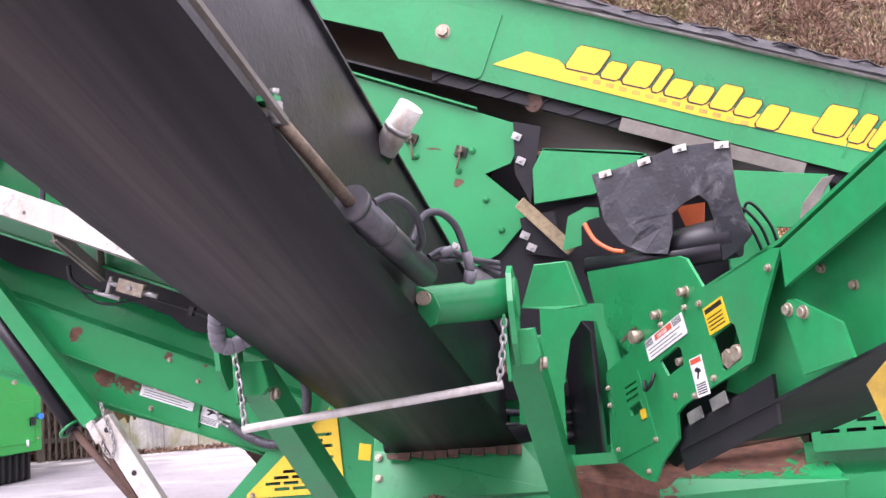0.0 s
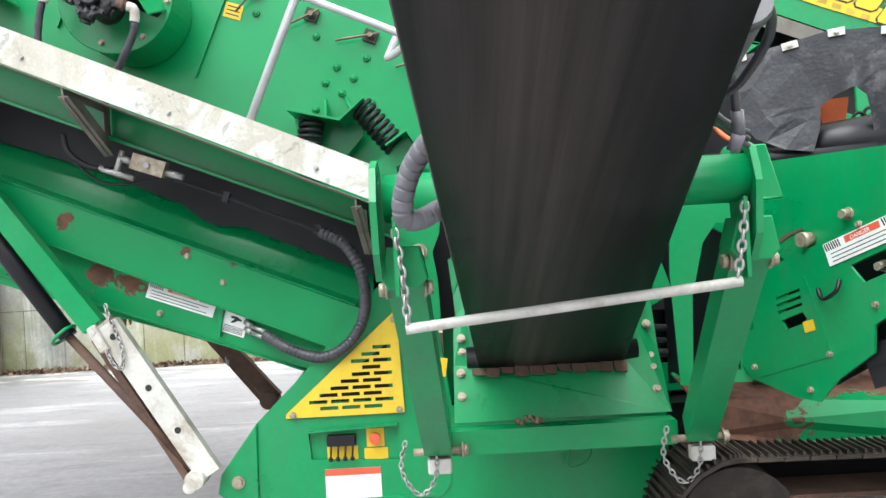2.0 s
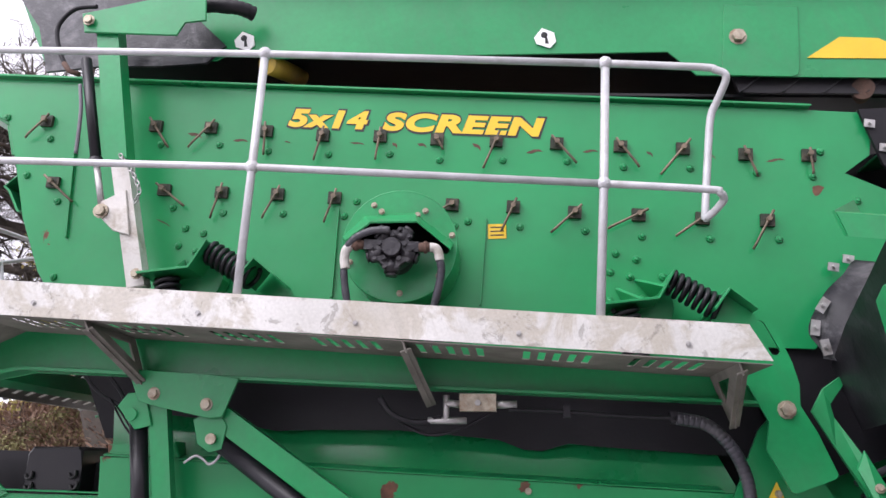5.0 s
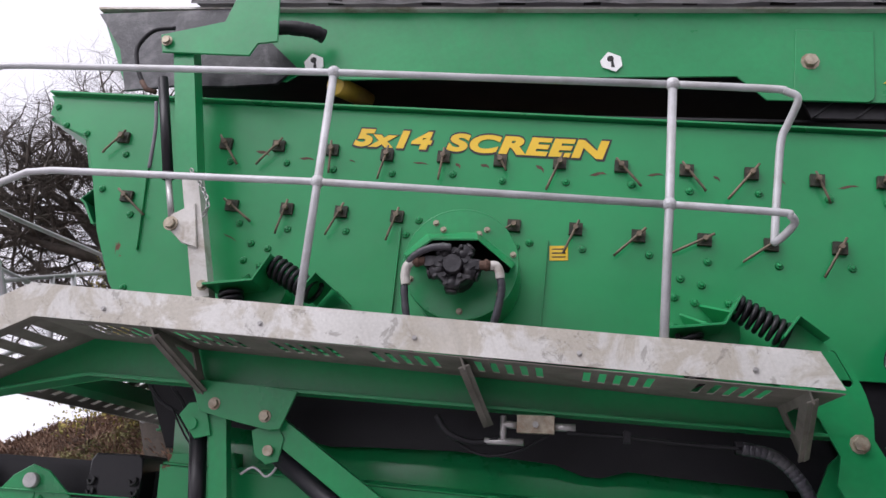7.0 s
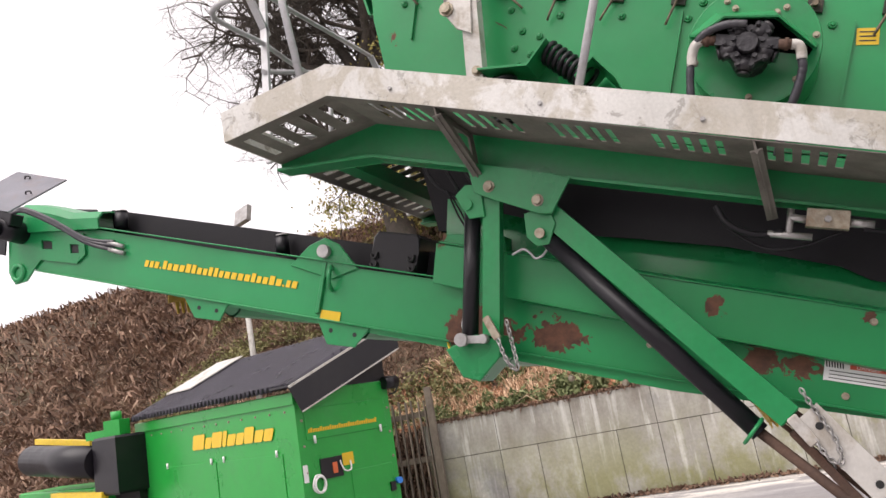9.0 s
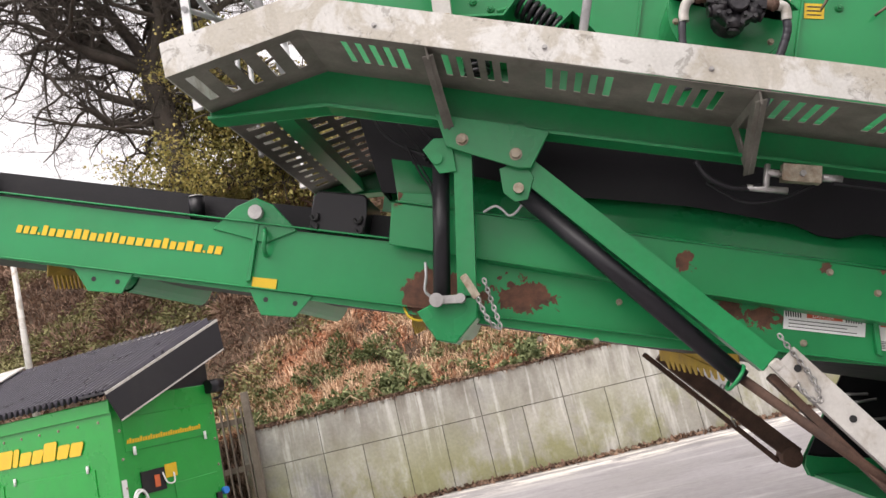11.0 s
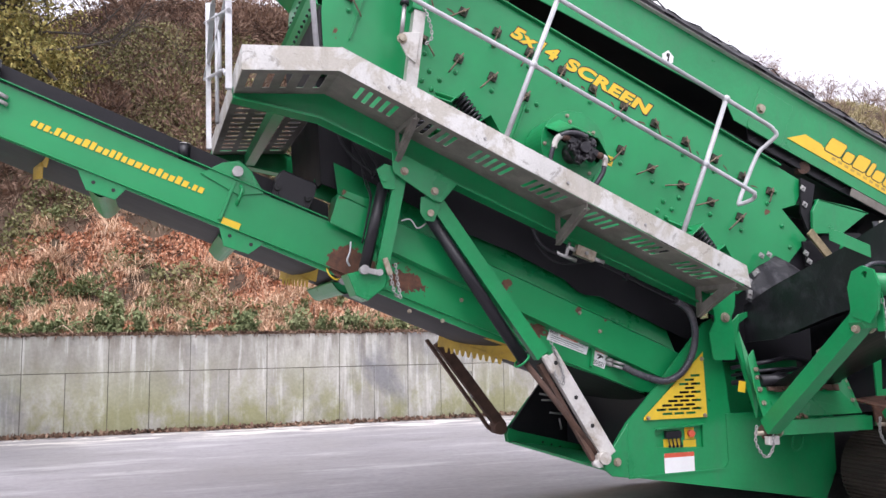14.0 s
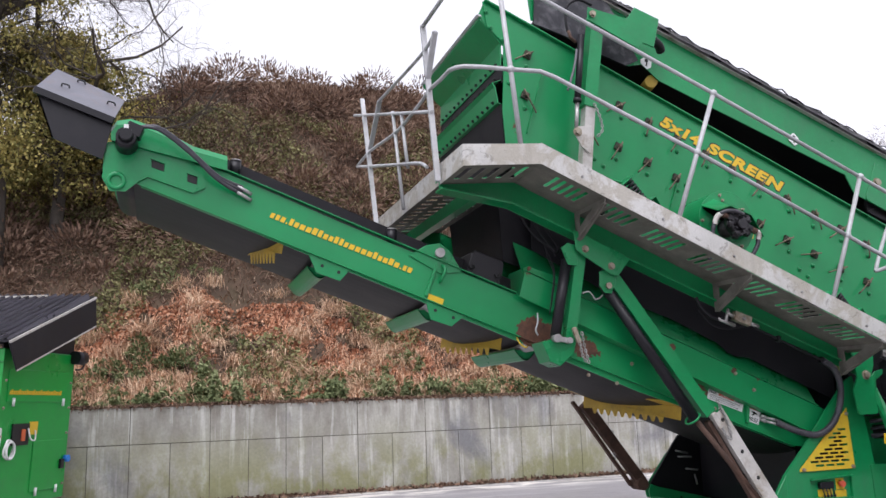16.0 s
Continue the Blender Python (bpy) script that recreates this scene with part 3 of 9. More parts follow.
M_CHIPPED = chipped("chipped_green_paint", [((-2.84, 0.16, 1.97), 0.17), ((-2.75, 0.16, 1.93), 0.22), ((-2.66, 0.16, 1.90), 0.14), ((-2.42, 0.16, 1.85), 0.17), ((-2.28, 0.16, 1.79), 0.12), ((-1.50, 0.16, 1.54), 0.15), ((-1.32, 0.16, 1.47), 0.13),
                                           ((-1.62, 0.085, 1.80), 0.10), ((-1.02, 0.085, 1.62), 0.055), ((-2.85, 0.085, 2.44), 0.08), ((-0.80, 0.085, 1.56), 0.04)])
M_CHIPPED_BOX = chipped("scuffed_green_paint", [((0.8, 0.08, 2.45), 0.05), ((-2.9, 0.08, 3.60), 0.06)])
M_LEDGE = chipped("battered_green_paint", [((1.45, -0.43, 0.74), 0.42), ((1.6, -0.15, 0.92), 0.5), ((1.95, -0.15, 0.92), 0.42), ((2.3, -0.15, 0.92), 0.4), ((1.9, -0.46, 0.60), 0.10), ((2.2, -0.46, 0.60), 0.10)])


def streaky_belt():
    m, n, l, bs = nodes_of("worn_belt_rubber")
    c = coords(n)
    lines = noise_node(n, l, 1.0, 6, 0.6, stretched(n, l, c, (22, 0.5, 0.5)))
    wide = noise_node(n, l, 1.0, 3, 0.5, stretched(n, l, c, (5.0, 0.25, 0.25)))
    fine = noise_node(n, l, 60, 3, 0.6, c)
    sep = n.new("ShaderNodeSeparateXYZ")
    l.new(c, sep.inputs[0])
    across = math_node(n, l, "SUBTRACT", sep.outputs["X"], math_node(n, l, "MULTIPLY", sep.outputs["Y"], 0.077))
    off = math_node(n, l, "ABSOLUTE", math_node(n, l, "SUBTRACT", across, 0.66))
    band = ramp(n, l, math_node(n, l, "ADD", off, math_node(n, l, "MULTIPLY", wide.outputs[0], 0.12)), [(0.10, (1, 1, 1)), (0.34, (0, 0, 0))]).outputs[0]
    dusty = ramp(n, l, wide.outputs[0], [(0.32, (0.040, 0.033, 0.030)), (0.66, (0.100, 0.083, 0.075))]).outputs[0]
    base = mix_rgb(n, l, band, (0.012, 0.011, 0.0145), dusty)
    tone = ramp(n, l, lines.outputs[0], [(0.34, (0.42,) * 3), (0.66, (1.25,) * 3)]).outputs[0]
    l.new(mix_rgb(n, l, 1.0, base, tone, "MULTIPLY"), bs.inputs["Base Color"])
    bs.inputs["Roughness"].default_value = 0.36
    bump(n, l, math_node(n, l, "ADD", lines.outputs[0], math_node(n, l, "MULTIPLY", fine.outputs[0], 0.3)), 0.12, 0.01, bs)
    return m


M_WORN_BELT = streaky_belt()

# ---- the screening machine ----
machine = thing("mobile_screener", (0.5, 0.85, 0), "green tracked screening machine with raised conveyors and galvanised walkway", "screener")
K = -0.4425                                   # fall of the screen box and its walkway along x
ANG = math.degrees(math.atan(-K))
Y_SCR, Y_RAIL, Y_BEAM, Y_TAIL, Y_FAR = 0.085, -0.555, -0.085, 0.16, 1.62


def on_line(x, x0, z0, k=K):
    return z0 + k * (x - x0)


# screen box: side plates, decks, end chutes
scr = [(-3.13, 4.655), (-3.10, 4.44), (-2.96, 4.315), (-2.975, 4.04), (-3.0, 3.74), (-2.985, 3.43), (-2.90, 3.1), (0.45, 1.75), (0.73, 1.9), (1.0, 2.02),
       (1.21, 2.225), (0.955, 2.48), (1.11, 2.52), (1.225, 2.715), (0.94, 2.845)]
RING = (-1.19, 2.81)
b = bm_new()
plate(b, scr, Y_SCR, 0.012, 0.002)
screen_box = part("screen_box", b, M_CHIPPED_BOX, machine, "green screen box with wedge clamps along its side plate")
b = bm_new()
plate(b, scr, Y_FAR, 0.012, 0.002)
part("far_side_plate", b, M_GREEN, screen_box)
b = bm_new()
prism(b, [(-3.12, Y_SCR - 0.035, 4.655), (0.95, Y_SCR - 0.035, 2.848), (0.95, Y_SCR + 0.015, 2.848), (-3.12, Y_SCR + 0.015, 4.655)], (0.004, 0, 0.012), 0.002)
part("top_flange", b, M_GREEN, screen_box)
for off, nm in ((0.12, "upper_deck"), (0.62, "lower_deck"), (0.95, "collecting_pan")):
    b = bm_new()
    beam(b, (-2.8, 0.858, on_line(-2.8, -3.13, 4.655) - off), (0.9, 0.858, on_line(0.9, -3.13, 4.655) - off), 1.5, 0.05)
    part(nm, b, M_RUBBER if off < 0.5 else M_BLACK, screen_box)
# discharge end: folded head plate, bolted rubber joint, ledge and rubber lip between the side plates
def across(name, xz, th, material, y0=Y_SCR + 0.02, y1=Y_FAR - 0.01):
    """A folded sheet that runs across the machine along the profile xz."""
    b = bm_new()
    up = [(x, z) for x, z in xz]
    back = [(x + th, z) for x, z in xz[::-1]]
    prism(b, [(x, y0, z) for x, z in up + back], (0, y1 - y0, 0), 0.0)
    return part(name, b, material, screen_box)


across("discharge_chute", [(-3.165, 4.53), (-3.16, 4.505), (-2.985, 4.32), (-2.995, 4.125)], 0.012, M_GREEN)
b = bm_new()
plate(b, [(-3.17, 4.535), (-3.12, 4.64), (-2.94, 4.48), (-2.94, 4.28), (-2.985, 4.31)], Y_SCR + 0.014, 0.01, 0.002)
part("chute_cheek", b, M_GREEN, screen_box)
across("chute_lip", [(-3.185, 4.535), (-3.172, 4.52)], 0.03, M_RAIL, Y_SCR - 0.005)
across("rubber_joint", [(-2.985, 4.125), (-2.99, 3.975)], 0.014, M_RUBBER)
across("discharge_chute", [(-2.99, 4.0), (-3.075, 3.965), (-3.055, 3.93), (-3.035, 3.80), (-2.99, 3.785)], 0.012, M_GREEN)
across("rubber_lip", [(-3.01, 3.79), (-2.985, 3.36)], 0.014, M_RUBBER)
b = bm_new()
for k in range(13):
    y = 0.18 + 0.112 * k
    bolt(b, (-2.995, y, 4.155), (-1, 0, 0.1), 0.011)
    bolt(b, (-2.99, y + 0.05, 4.05), (-1, 0, 0.1), 0.010)
    bolt(b, (-3.04, y, 3.822), (-1, 0, 0.1), 0.011)
pieces("chute_bolt", b, M_DARK, screen_box)

# wedge clamps: square pad, washer, long pin bent down
CLAMPS_TOP = [(-2.756, 4.226, -0.125, -0.06), (-2.201, 3.977, 0.035, -0.15), (-1.927, 3.860, -0.14, -0.07), (-1.655, 3.733, -0.05, -0.13), (-1.385, 3.601, -0.085, -0.12),
              (-1.107, 3.487, -0.065, -0.12), (-0.839, 3.364, 0.01, -0.07), (-0.561, 3.247, -0.115, -0.12), (-0.282, 3.124, 0.05, -0.14), (0.007, 2.995, 0.04, -0.14),
              (0.287, 2.872, -0.16, -0.09), (0.557, 2.735, 0.0, -0.13), (0.836, 2.621, -0.03, -0.1)]
CLAMPS_LOW = [(-2.798, 3.869, 0.08, -0.15), (-2.248, 3.614, 0.08, -0.13), (-1.969, 3.493, -0.09, -0.12), (-1.699, 3.378, -0.11, -0.1), (-1.429, 3.254, -0.09, -0.11),
              (-0.885, 3.007, -0.06, -0.01), (-0.605, 2.888, -0.1, -0.1), (-0.334, 2.754, -0.15, -0.06), (-0.050, 2.632, -0.17, -0.015), (0.228, 2.507, -0.16, -0.04), (0.510, 2.389, -0.13, -0.11)]
M_PIN = surface("worn_pin_steel", (0.20, 0.15, 0.105), 0.55, metal=0.3, var=0.5, scale=14, fine=120, dirt=(0.05, 0.04, 0.03), dirt_amount=0.5, dirt_scale=12, bumps=0.15)
M_CLAMP = surface("rusty_green_clamp", (0.028, 0.034, 0.02), 0.7, var=0.5, scale=25, fine=120, dirt=(0.13, 0.085, 0.06), dirt_amount=0.5, dirt_scale=18, bumps=0.2)
b = bm_new()
rod(b, (0, 0, 0), (0, -0.014, 0), 0.021, 10, 0.016)
rod(b, (0, -0.014, 0), (0, -0.02, 0), 0.013, 8, 0.006)
boss = part("dome_bolt", b, M_GREEN, screen_box)
boss.matrix_basis = Matrix.Translation((CLAMPS_TOP[0][0] - 0.01, Y_SCR, CLAMPS_TOP[0][1] - 0.1))
for i, (x, z, dx, dz) in enumerate(CLAMPS_TOP + CLAMPS_LOW):
    b = bm_new()
    m = on_side(x, z, Y_SCR, ANG)
    flat(b, m, -0.033, -0.030, 0.033, 0.030, 0.0, 0.022)
    rod(b, (x, Y_SCR - 0.02, z), (x, Y_SCR - 0.026, z), 0.022, 10)
    rod(b, (x, Y_SCR - 0.02, z), (x, Y_SCR - 0.05, z), 0.012, 8)
    d = Vector((dx, 0, dz))
    e = Vector((x, Y_SCR - 0.042, z))
    part("wedge_clamp", b, M_CLAMP, screen_box)
    b = bm_new()
    tube(b, [e - d * 0.28 + V(0, -0.006, 0), e, e + d * 0.8 + V(0, 0.004, 0), e + d + V(0, 0.012, 0)], 0.0065, 6)
    rod(b, e + V(0, 0.02, 0), e + V(0, -0.012, 0), 0.013, 8)
    part("clamp_pin", b, M_PIN, screen_box)
    if i:
        again(boss, Matrix.Translation((x - 0.005 + 0.02 * ((i * 7) % 3 - 1), Y_SCR, z - 0.105)))
for x, z in [(-2.199, 3.378), (-2.119, 3.319), (-2.259, 3.302), (-2.183, 3.241), (-0.226, 2.492), (-0.146, 2.430), (-0.286, 2.416), (-0.207, 2.361), (-0.062, 2.307),
             (-0.342, 2.285), (-0.191, 2.241), (-3.104, 4.566), (-3.073, 4.431), (-2.963, 4.335), (-2.93, 3.968), (-2.911, 3.372), (-1.33, 3.2), (-0.84, 2.9), (0.95, 2.33), (1.02, 2.15), (0.9, 2.62)]:
    again(boss, Matrix.Translation((x, Y_SCR, z)))
for (x0, z0), (x1, z1) in (((-1.427, 3.194), (-1.60, 2.77)), ((-0.753, 2.882), (-0.93, 2.48)), ((-2.62, 4.1), (-2.8, 3.55))):
    b = bm_new()
    beam(b, (x0, Y_SCR - 0.004, z0), (x1, Y_SCR - 0.004, z1), 0.010, 0.03, up=(0, 1, 0), bevel=0.002)
    part("weld_rib", b, M_GREEN, screen_box)

rs = random.Random(17)
for x, z in ((-2.02, 3.86), (-1.80, 3.74), (-1.57, 3.64), (-1.23, 3.50), (-0.92, 3.37), (-0.66, 3.26), (-0.40, 3.13), (-0.14, 3.03), (0.13, 2.91), (0.40, 2.80), (0.68, 2.66), (-1.05, 3.42), (-2.30, 3.45)):
    b = bm_new()
    m = on_side(x, z, Y_SCR - 0.0005, rs.uniform(5, 55))
    ln, w = rs.uniform(0.03, 0.10), rs.uniform(0.004, 0.010)
    shape(b, m, [(-ln / 2, 0), (-ln * 0.2, -w), (ln * 0.15, -w * 0.5), (ln / 2, -w * 1.4), (ln * 0.3, w * 0.4), (0, w), (-ln * 0.3, w * 0.6)], 0, 0.001)
    part("rust_scuff", b, M_RUST, screen_box)
M_OILY = surface("oily_cast_iron", (0.022, 0.020, 0.024), 0.34, metal=0.2, var=0.4, scale=14, fine=90, dirt=(0.09, 0.085, 0.085), dirt_amount=0.5, dirt_scale=14, bumps=0.4)
# hydraulic motor in its round cover
Y_DRUM = -0.22
mr = on_side(RING[0], RING[1], Y_DRUM, ANG)
b = bm_new()
opening = [(-0.250, 0.008), (-0.150, 0.108), (0.066, 0.124), (0.232, 0.002), (0.222, -0.026), (0.06, -0.02), (-0.10, -0.01)]
holed(b, mr, circle(0.266, 48), [opening], 0.008)
cover = part("motor_cover", b, M_GREEN, screen_box, "round green motor drum with a hexagonal opening")
b = bm_new()
holed(b, mr @ Matrix.Translation((0, 0, -0.006)), circle(0.262, 48), [circle(0.252, 48)], 0.29)
part("drum_wall", b, M_GREEN, cover)
b = bm_new()
tube(b, [mr @ V(x, y, -0.004) for x, y in circle(0.263, 48)], 0.005, 6, True)
part("cover_rim", b, M_GREEN, cover)
b = bm_new()
ROOT = [(-1.425, Y_DRUM, 2.945), (-1.300, Y_DRUM, 3.000), (-1.072, Y_DRUM, 2.930), (-0.955, Y_DRUM, 2.735)]
EDGE = [(-1.399, -0.39, 2.867), (-1.272, -0.39, 2.908), (-1.079, -0.39, 2.839), (-0.983, -0.39, 2.669)]
for i in range(3):
    prism(b, [ROOT[i], ROOT[i + 1], EDGE[i + 1], EDGE[i]], (0, 0.002, -0.007))
part("visor", b, M_GREEN, cover, "green folded visor over the motor opening")
# black disc behind the opening, drawing the dark inside of the drum
b = bm_new()
holed(b, on_side(RING[0], RING[1], -0.02, ANG), circle(0.25, 30), [], 0.004)
part("motor_recess_shade", b, M_BLACK, cover)
b = bm_new()
for x, y in ((-0.136, 0.187), (-0.098, 0.158), (0.105, 0.172), (0.070, 0.150), (0.236, 0.062), (-0.222, -0.09), (0.19, -0.13), (0.02, -0.222)):
    bolt(b, mr @ V(x, y, 0), (0, -1, 0), 0.011)
pieces("cover_bolt", b, M_BOLT, cover)
b = bm_new()
c0 = V(-1.218, -0.385, 2.752)
rod(b, c0 + V(0, 0.34, 0), c0 + V(0, 0.02, 0), 0.075, 16)
rod(b, c0 + V(0, 0.04, 0), c0 + V(0, -0.03, 0), 0.088, 14, 0.082)
rod(b, c0 + V(0, -0.03, 0), c0 + V(0, -0.065, 0), 0.048, 12, 0.040)
for k in range(5):
    t = 2 * math.pi * k / 5 + 0.55
    u_ = V(math.cos(t), 0, math.sin(t))
    rod(b, c0 + u_ * 0.04, c0 + u_ * 0.105, 0.037, 12, 0.034)
    rod(b, c0 + u_ * 0.105, c0 + u_ * 0.119, 0.026, 8)
    for q in (-1, 1):
        bolt(b, c0 + u_ * 0.085 + V(-math.sin(t), 0, math.cos(t)) * (0.026 * q) + V(0, -0.028, 0), (0, -1, 0), 0.009, 0.014)
    bolt(b, c0 + V(math.cos(t + 0.63), 0, math.sin(t + 0.63)) * 0.058 + V(0, -0.03, 0), (0, -1, 0), 0.011, 0.014)
beam(b, c0 + V(-0.115, -0.01, 0.062), c0 + V(0.115, -0.01, -0.038), 0.05, 0.045)
part("hydraulic_motor", b, M_OILY, cover, "grimy black radial hydraulic motor")
b = bm_new()
for p, q in ((V(-0.11, -0.02, 0.06), V(-0.165, -0.02, 0.08)), (V(0.11, -0.02, -0.036), V(0.155, -0.02, -0.052))):
    rod(b, c0 + p, c0 + q, 0.021, 8)
    rod(b, c0 + p.lerp(q, 0.45), c0 + p.lerp(q, 0.75), 0.027, 6)
pieces("hose_fitting", b, M_RUST, cover)
b = bm_new()
tube(b, spline([(-1.20, -0.44, 2.825), (-1.28, -0.44, 2.85), (-1.37, -0.42, 2.845), (-1.43, -0.39, 2.79), (-1.47, -0.38, 2.66), (-1.50, -0.36, 2.46)], 14), 0.017, 10, ribs=(0.026, 0.002))
part("hydraulic_hose", b, M_HOSE, cover)
b = bm_new()
tube(b, spline([(-1.043, -0.39, 2.655), (-1.048, -0.385, 2.60), (-1.085, -0.37, 2.53), (-1.16, -0.34, 2.42), (-1.22, -0.32, 2.30)], 14), 0.018, 10, ribs=(0.026, 0.002))
part("hydraulic_hose", b, M_HOSE, cover)
b = bm_new()
tube(b, spline([(-1.065, -0.405, 2.70), (-1.042, -0.40, 2.69), (-1.037, -0.395, 2.665), (-1.043, -0.39, 2.635)], 6), 0.021, 10)
tube(b, spline([(-1.375, -0.405, 2.833), (-1.41, -0.40, 2.82), (-1.432, -0.39, 2.785), (-1.441, -0.387, 2.745)], 6), 0.021, 10)
pieces("hose_end", b, M_GALV, cover)
b = bm_new()
flat(b, on_side(-0.778, 2.780, Y_SCR - 0.001, 19), 0, 0, 0.09, 0.075)
yl = part("yellow_label", b, M_DECAL, screen_box, "yellow caution sticker")
b = bm_new()
ml = on_side(-0.778, 2.780, Y_SCR - 0.004, 19)
for k in range(3):
    flat(b, ml, 0.012, 0.015 + 0.02 * k, 0.078, 0.021 + 0.02 * k, 0, 0.0005)
part("print", b, M_DECAL_BLACK, yl)

# lettering on the screen box
m_text = on_side(-1.552, 3.712, Y_SCR - 0.003, ANG)


def fitted_text(body, x0, width, height, m, material, name, parent, weight, z, label):
    """Slanted lettering, stretched to a width and height."""
    cu = bpy.data.curves.new(name, "FONT")
    cu.body, cu.size, cu.extrude, cu.shear, cu.offset, cu.space_character = body, 1.0, 0.006, 0.18, weight, 1.10
    tmp = bpy.data.objects.new(name, cu)
    me = bpy.data.meshes.new_from_object(tmp)
    bpy.data.objects.remove(tmp)
    xs = [v.co.x for v in me.vertices]
    ys = [v.co.y for v in me.vertices]
    sx, sy = width / (max(xs) - min(xs)), height / (max(ys) - min(ys))
    me.transform(m @ Matrix.Translation((x0, 0, z)) @ Matrix.Diagonal((sx, sy, 0.1, 1)) @ Matrix.Translation((-min(xs), -min(ys), 0)))
    me.materials.clear()
    me.materials.append(material)
    ob = hang(new(name, me), parent)
    ob["label"] = label
    return ob


for body, x0, w in (("5x14", 0.0, 0.425), ("SCREEN", 0.50, 0.835)):
    fitted_text(body, x0 - 0.004, w + 0.016, 0.126, m_text, M_DECAL_BLACK, "lettering_outline", screen_box, 0.07, -0.001, "black outline of yellow lettering")
    fitted_text(body, x0 + 0.004, w - 0.004, 0.104, m_text @ Matrix.Translation((0, 0.011, 0)), M_DECAL, "lettering", screen_box, 0.052, 0.0012, "yellow lettering")

# support springs in their brackets
for dx, dz in ((0.0, 0.0), (-1.96, 0.885)):
    o = V(dx, 0, dz)
    b = bm_new()
    plate(b, [(x + dx, z + dz) for x, z in ((-0.43, 2.24), (-0.19, 2.18), (-0.085, 2.275), (-0.06, 2.265), (-0.10, 2.13), (-0.2, 2.02), (-0.42, 2.1))], -0.02, 0.1, 0.003)
    bracket = part("spring_bracket", b, M_GREEN, screen_box)
    b = bm_new()
    for pts in (((-0.43, 2.235), (-0.19, 2.175), (-0.075, 2.27)), ((0.015, 2.045), (0.113, 2.108), (0.185, 1.985))):
        for i in range(len(pts) - 1):
            (xa, za), (xb, zb) = pts[i], pts[i + 1]
            prism(b, [(xa + dx, -0.22, za + dz), (xb + dx, -0.22, zb + dz), (xb + dx, 0.07, zb + dz), (xa + dx, 0.07, za + dz)], (0, 0, 0.012), 0.002)
    part("spring_seat", b, M_GREEN, bracket)
    b = bm_new()
    for (xa, za), (xb, zb) in (((-0.198, 2.34), (-0.16, 2.23)), ((-0.296, 2.33), (-0.29, 2.22))):
        prism(b, [(xa + dx, Y_SCR - 0.002, za + dz), (xb + dx, Y_SCR - 0.002, zb + dz), (xb + dx + 0.03, -0.2, zb + dz - 0.02)], (0.01, 0, 0.006))
    part("web", b, M_GREEN, bracket)
    b = bm_new()
    coil(b, V(-0.095, -0.12, 2.245) + o, V(0.065, -0.12, 2.046) + o, 0.052, 0.0125, 8)
    part("coil_spring", b, M_BLACK, bracket, "black coil spring")
    b = bm_new()
    coil(b, V(-0.33, -0.12, 2.20) + o, V(-0.37, -0.12, 1.97) + o, 0.052, 0.0125, 8)
    part("coil_spring", b, M_BLACK, bracket, "black coil spring")

# main frame channel under the walkway, both sides
for y in (Y_BEAM, Y_FAR + 0.17):
    b = bm_new()
    plate(b, [(-3.62, 3.005), (-3.62, 3.07), (-3.06, 3.115), (-3.0, 3.10), (0.13, 1.80), (0.17, 1.575), (-3.05, 2.915)], y, 0.016, 0.004)
    plate(b, [(-3.62, 2.99), (-3.05, 2.90), (0.17, 1.56), (0.17, 1.576), (-3.05, 2.917), (-3.62, 3.006)], y - 0.05, 0.14, 0.003)
    plate(b, [(-3.62, 3.065), (-3.06, 3.112), (0.15, 1.795), (0.15, 1.811), (-3.06, 3.128), (-3.62, 3.08)], y, 0.09, 0.003)
    beam_ob = part("main_frame_beam", b, M_GREEN, machine, "green channel beam")
    if y < 0:
        main_beam = beam_ob
b = bm_new()
for x_ in (0.0,):
    beam(b, (-3.3, -0.05, 3.0), (-3.3, Y_FAR + 0.18, 3.0), 0.08, 0.1)
part("landing_bearer", b, M_GREEN, machine)
b = bm_new()
plate(b, [(-2.56, 2.72), (-2.55, 2.56), (-2.46, 2.50), (-2.26, 2.375), (-2.20, 2.36), (-2.08, 2.50), (-2.2, 2.56)], Y_BEAM - 0.062, 0.012, 0.003)
gusset = part("gusset", b, M_GREEN, main_beam)
b = bm_new()
for x, z in ((-2.253, 2.438), (-2.471, 2.568)):
    bolt(b, (x, Y_BEAM - 0.062, z), (0, -1, 0), 0.022, 0.018)
pieces("gusset_bolt", b, M_BOLT, gusset)

# pivot arm plate at the lower end of the frame
b = bm_new()
slot = lambda x, z: [(x + 0.021 * math.cos(t) - 0.006 * math.copysign(1, math.sin(t)), z + 0.021 * math.sin(t) + 0.062 * math.copysign(1, math.sin(t))) for t in [2 * math.pi * (i + 0.5) / 16 for i in range(16)]]
holed(b, Matrix.Translation((0, -0.135, 0)) @ Matrix.Rotation(radians(90), 4, "X"),
      [(0.03, 1.225), (0.205, 1.225), (0.222, 1.240), (0.218, 1.42), (0.20, 1.55), (0.236, 1.634), (0.248, 1.73), (0.245, 1.895), (0.235, 1.925), (0.188, 1.976), (0.113, 2.10), (0.02, 2.03), (-0.035, 1.99), (-0.06, 1.86), (0.03, 1.70), (0.047, 1.529), (-0.012, 1.43), (0.012, 1.24)],
      [slot(0.082, 1.885), slot(0.196, 1.863)], 0.014)
arm = part("pivot_plate", b, M_GREEN, machine)
b = bm_new()
bolt(b, (0.138, -0.137, 1.553), (0, -1, 0), 0.03, 0.022)
part("pivot_bolt", b, M_BOLT, arm)

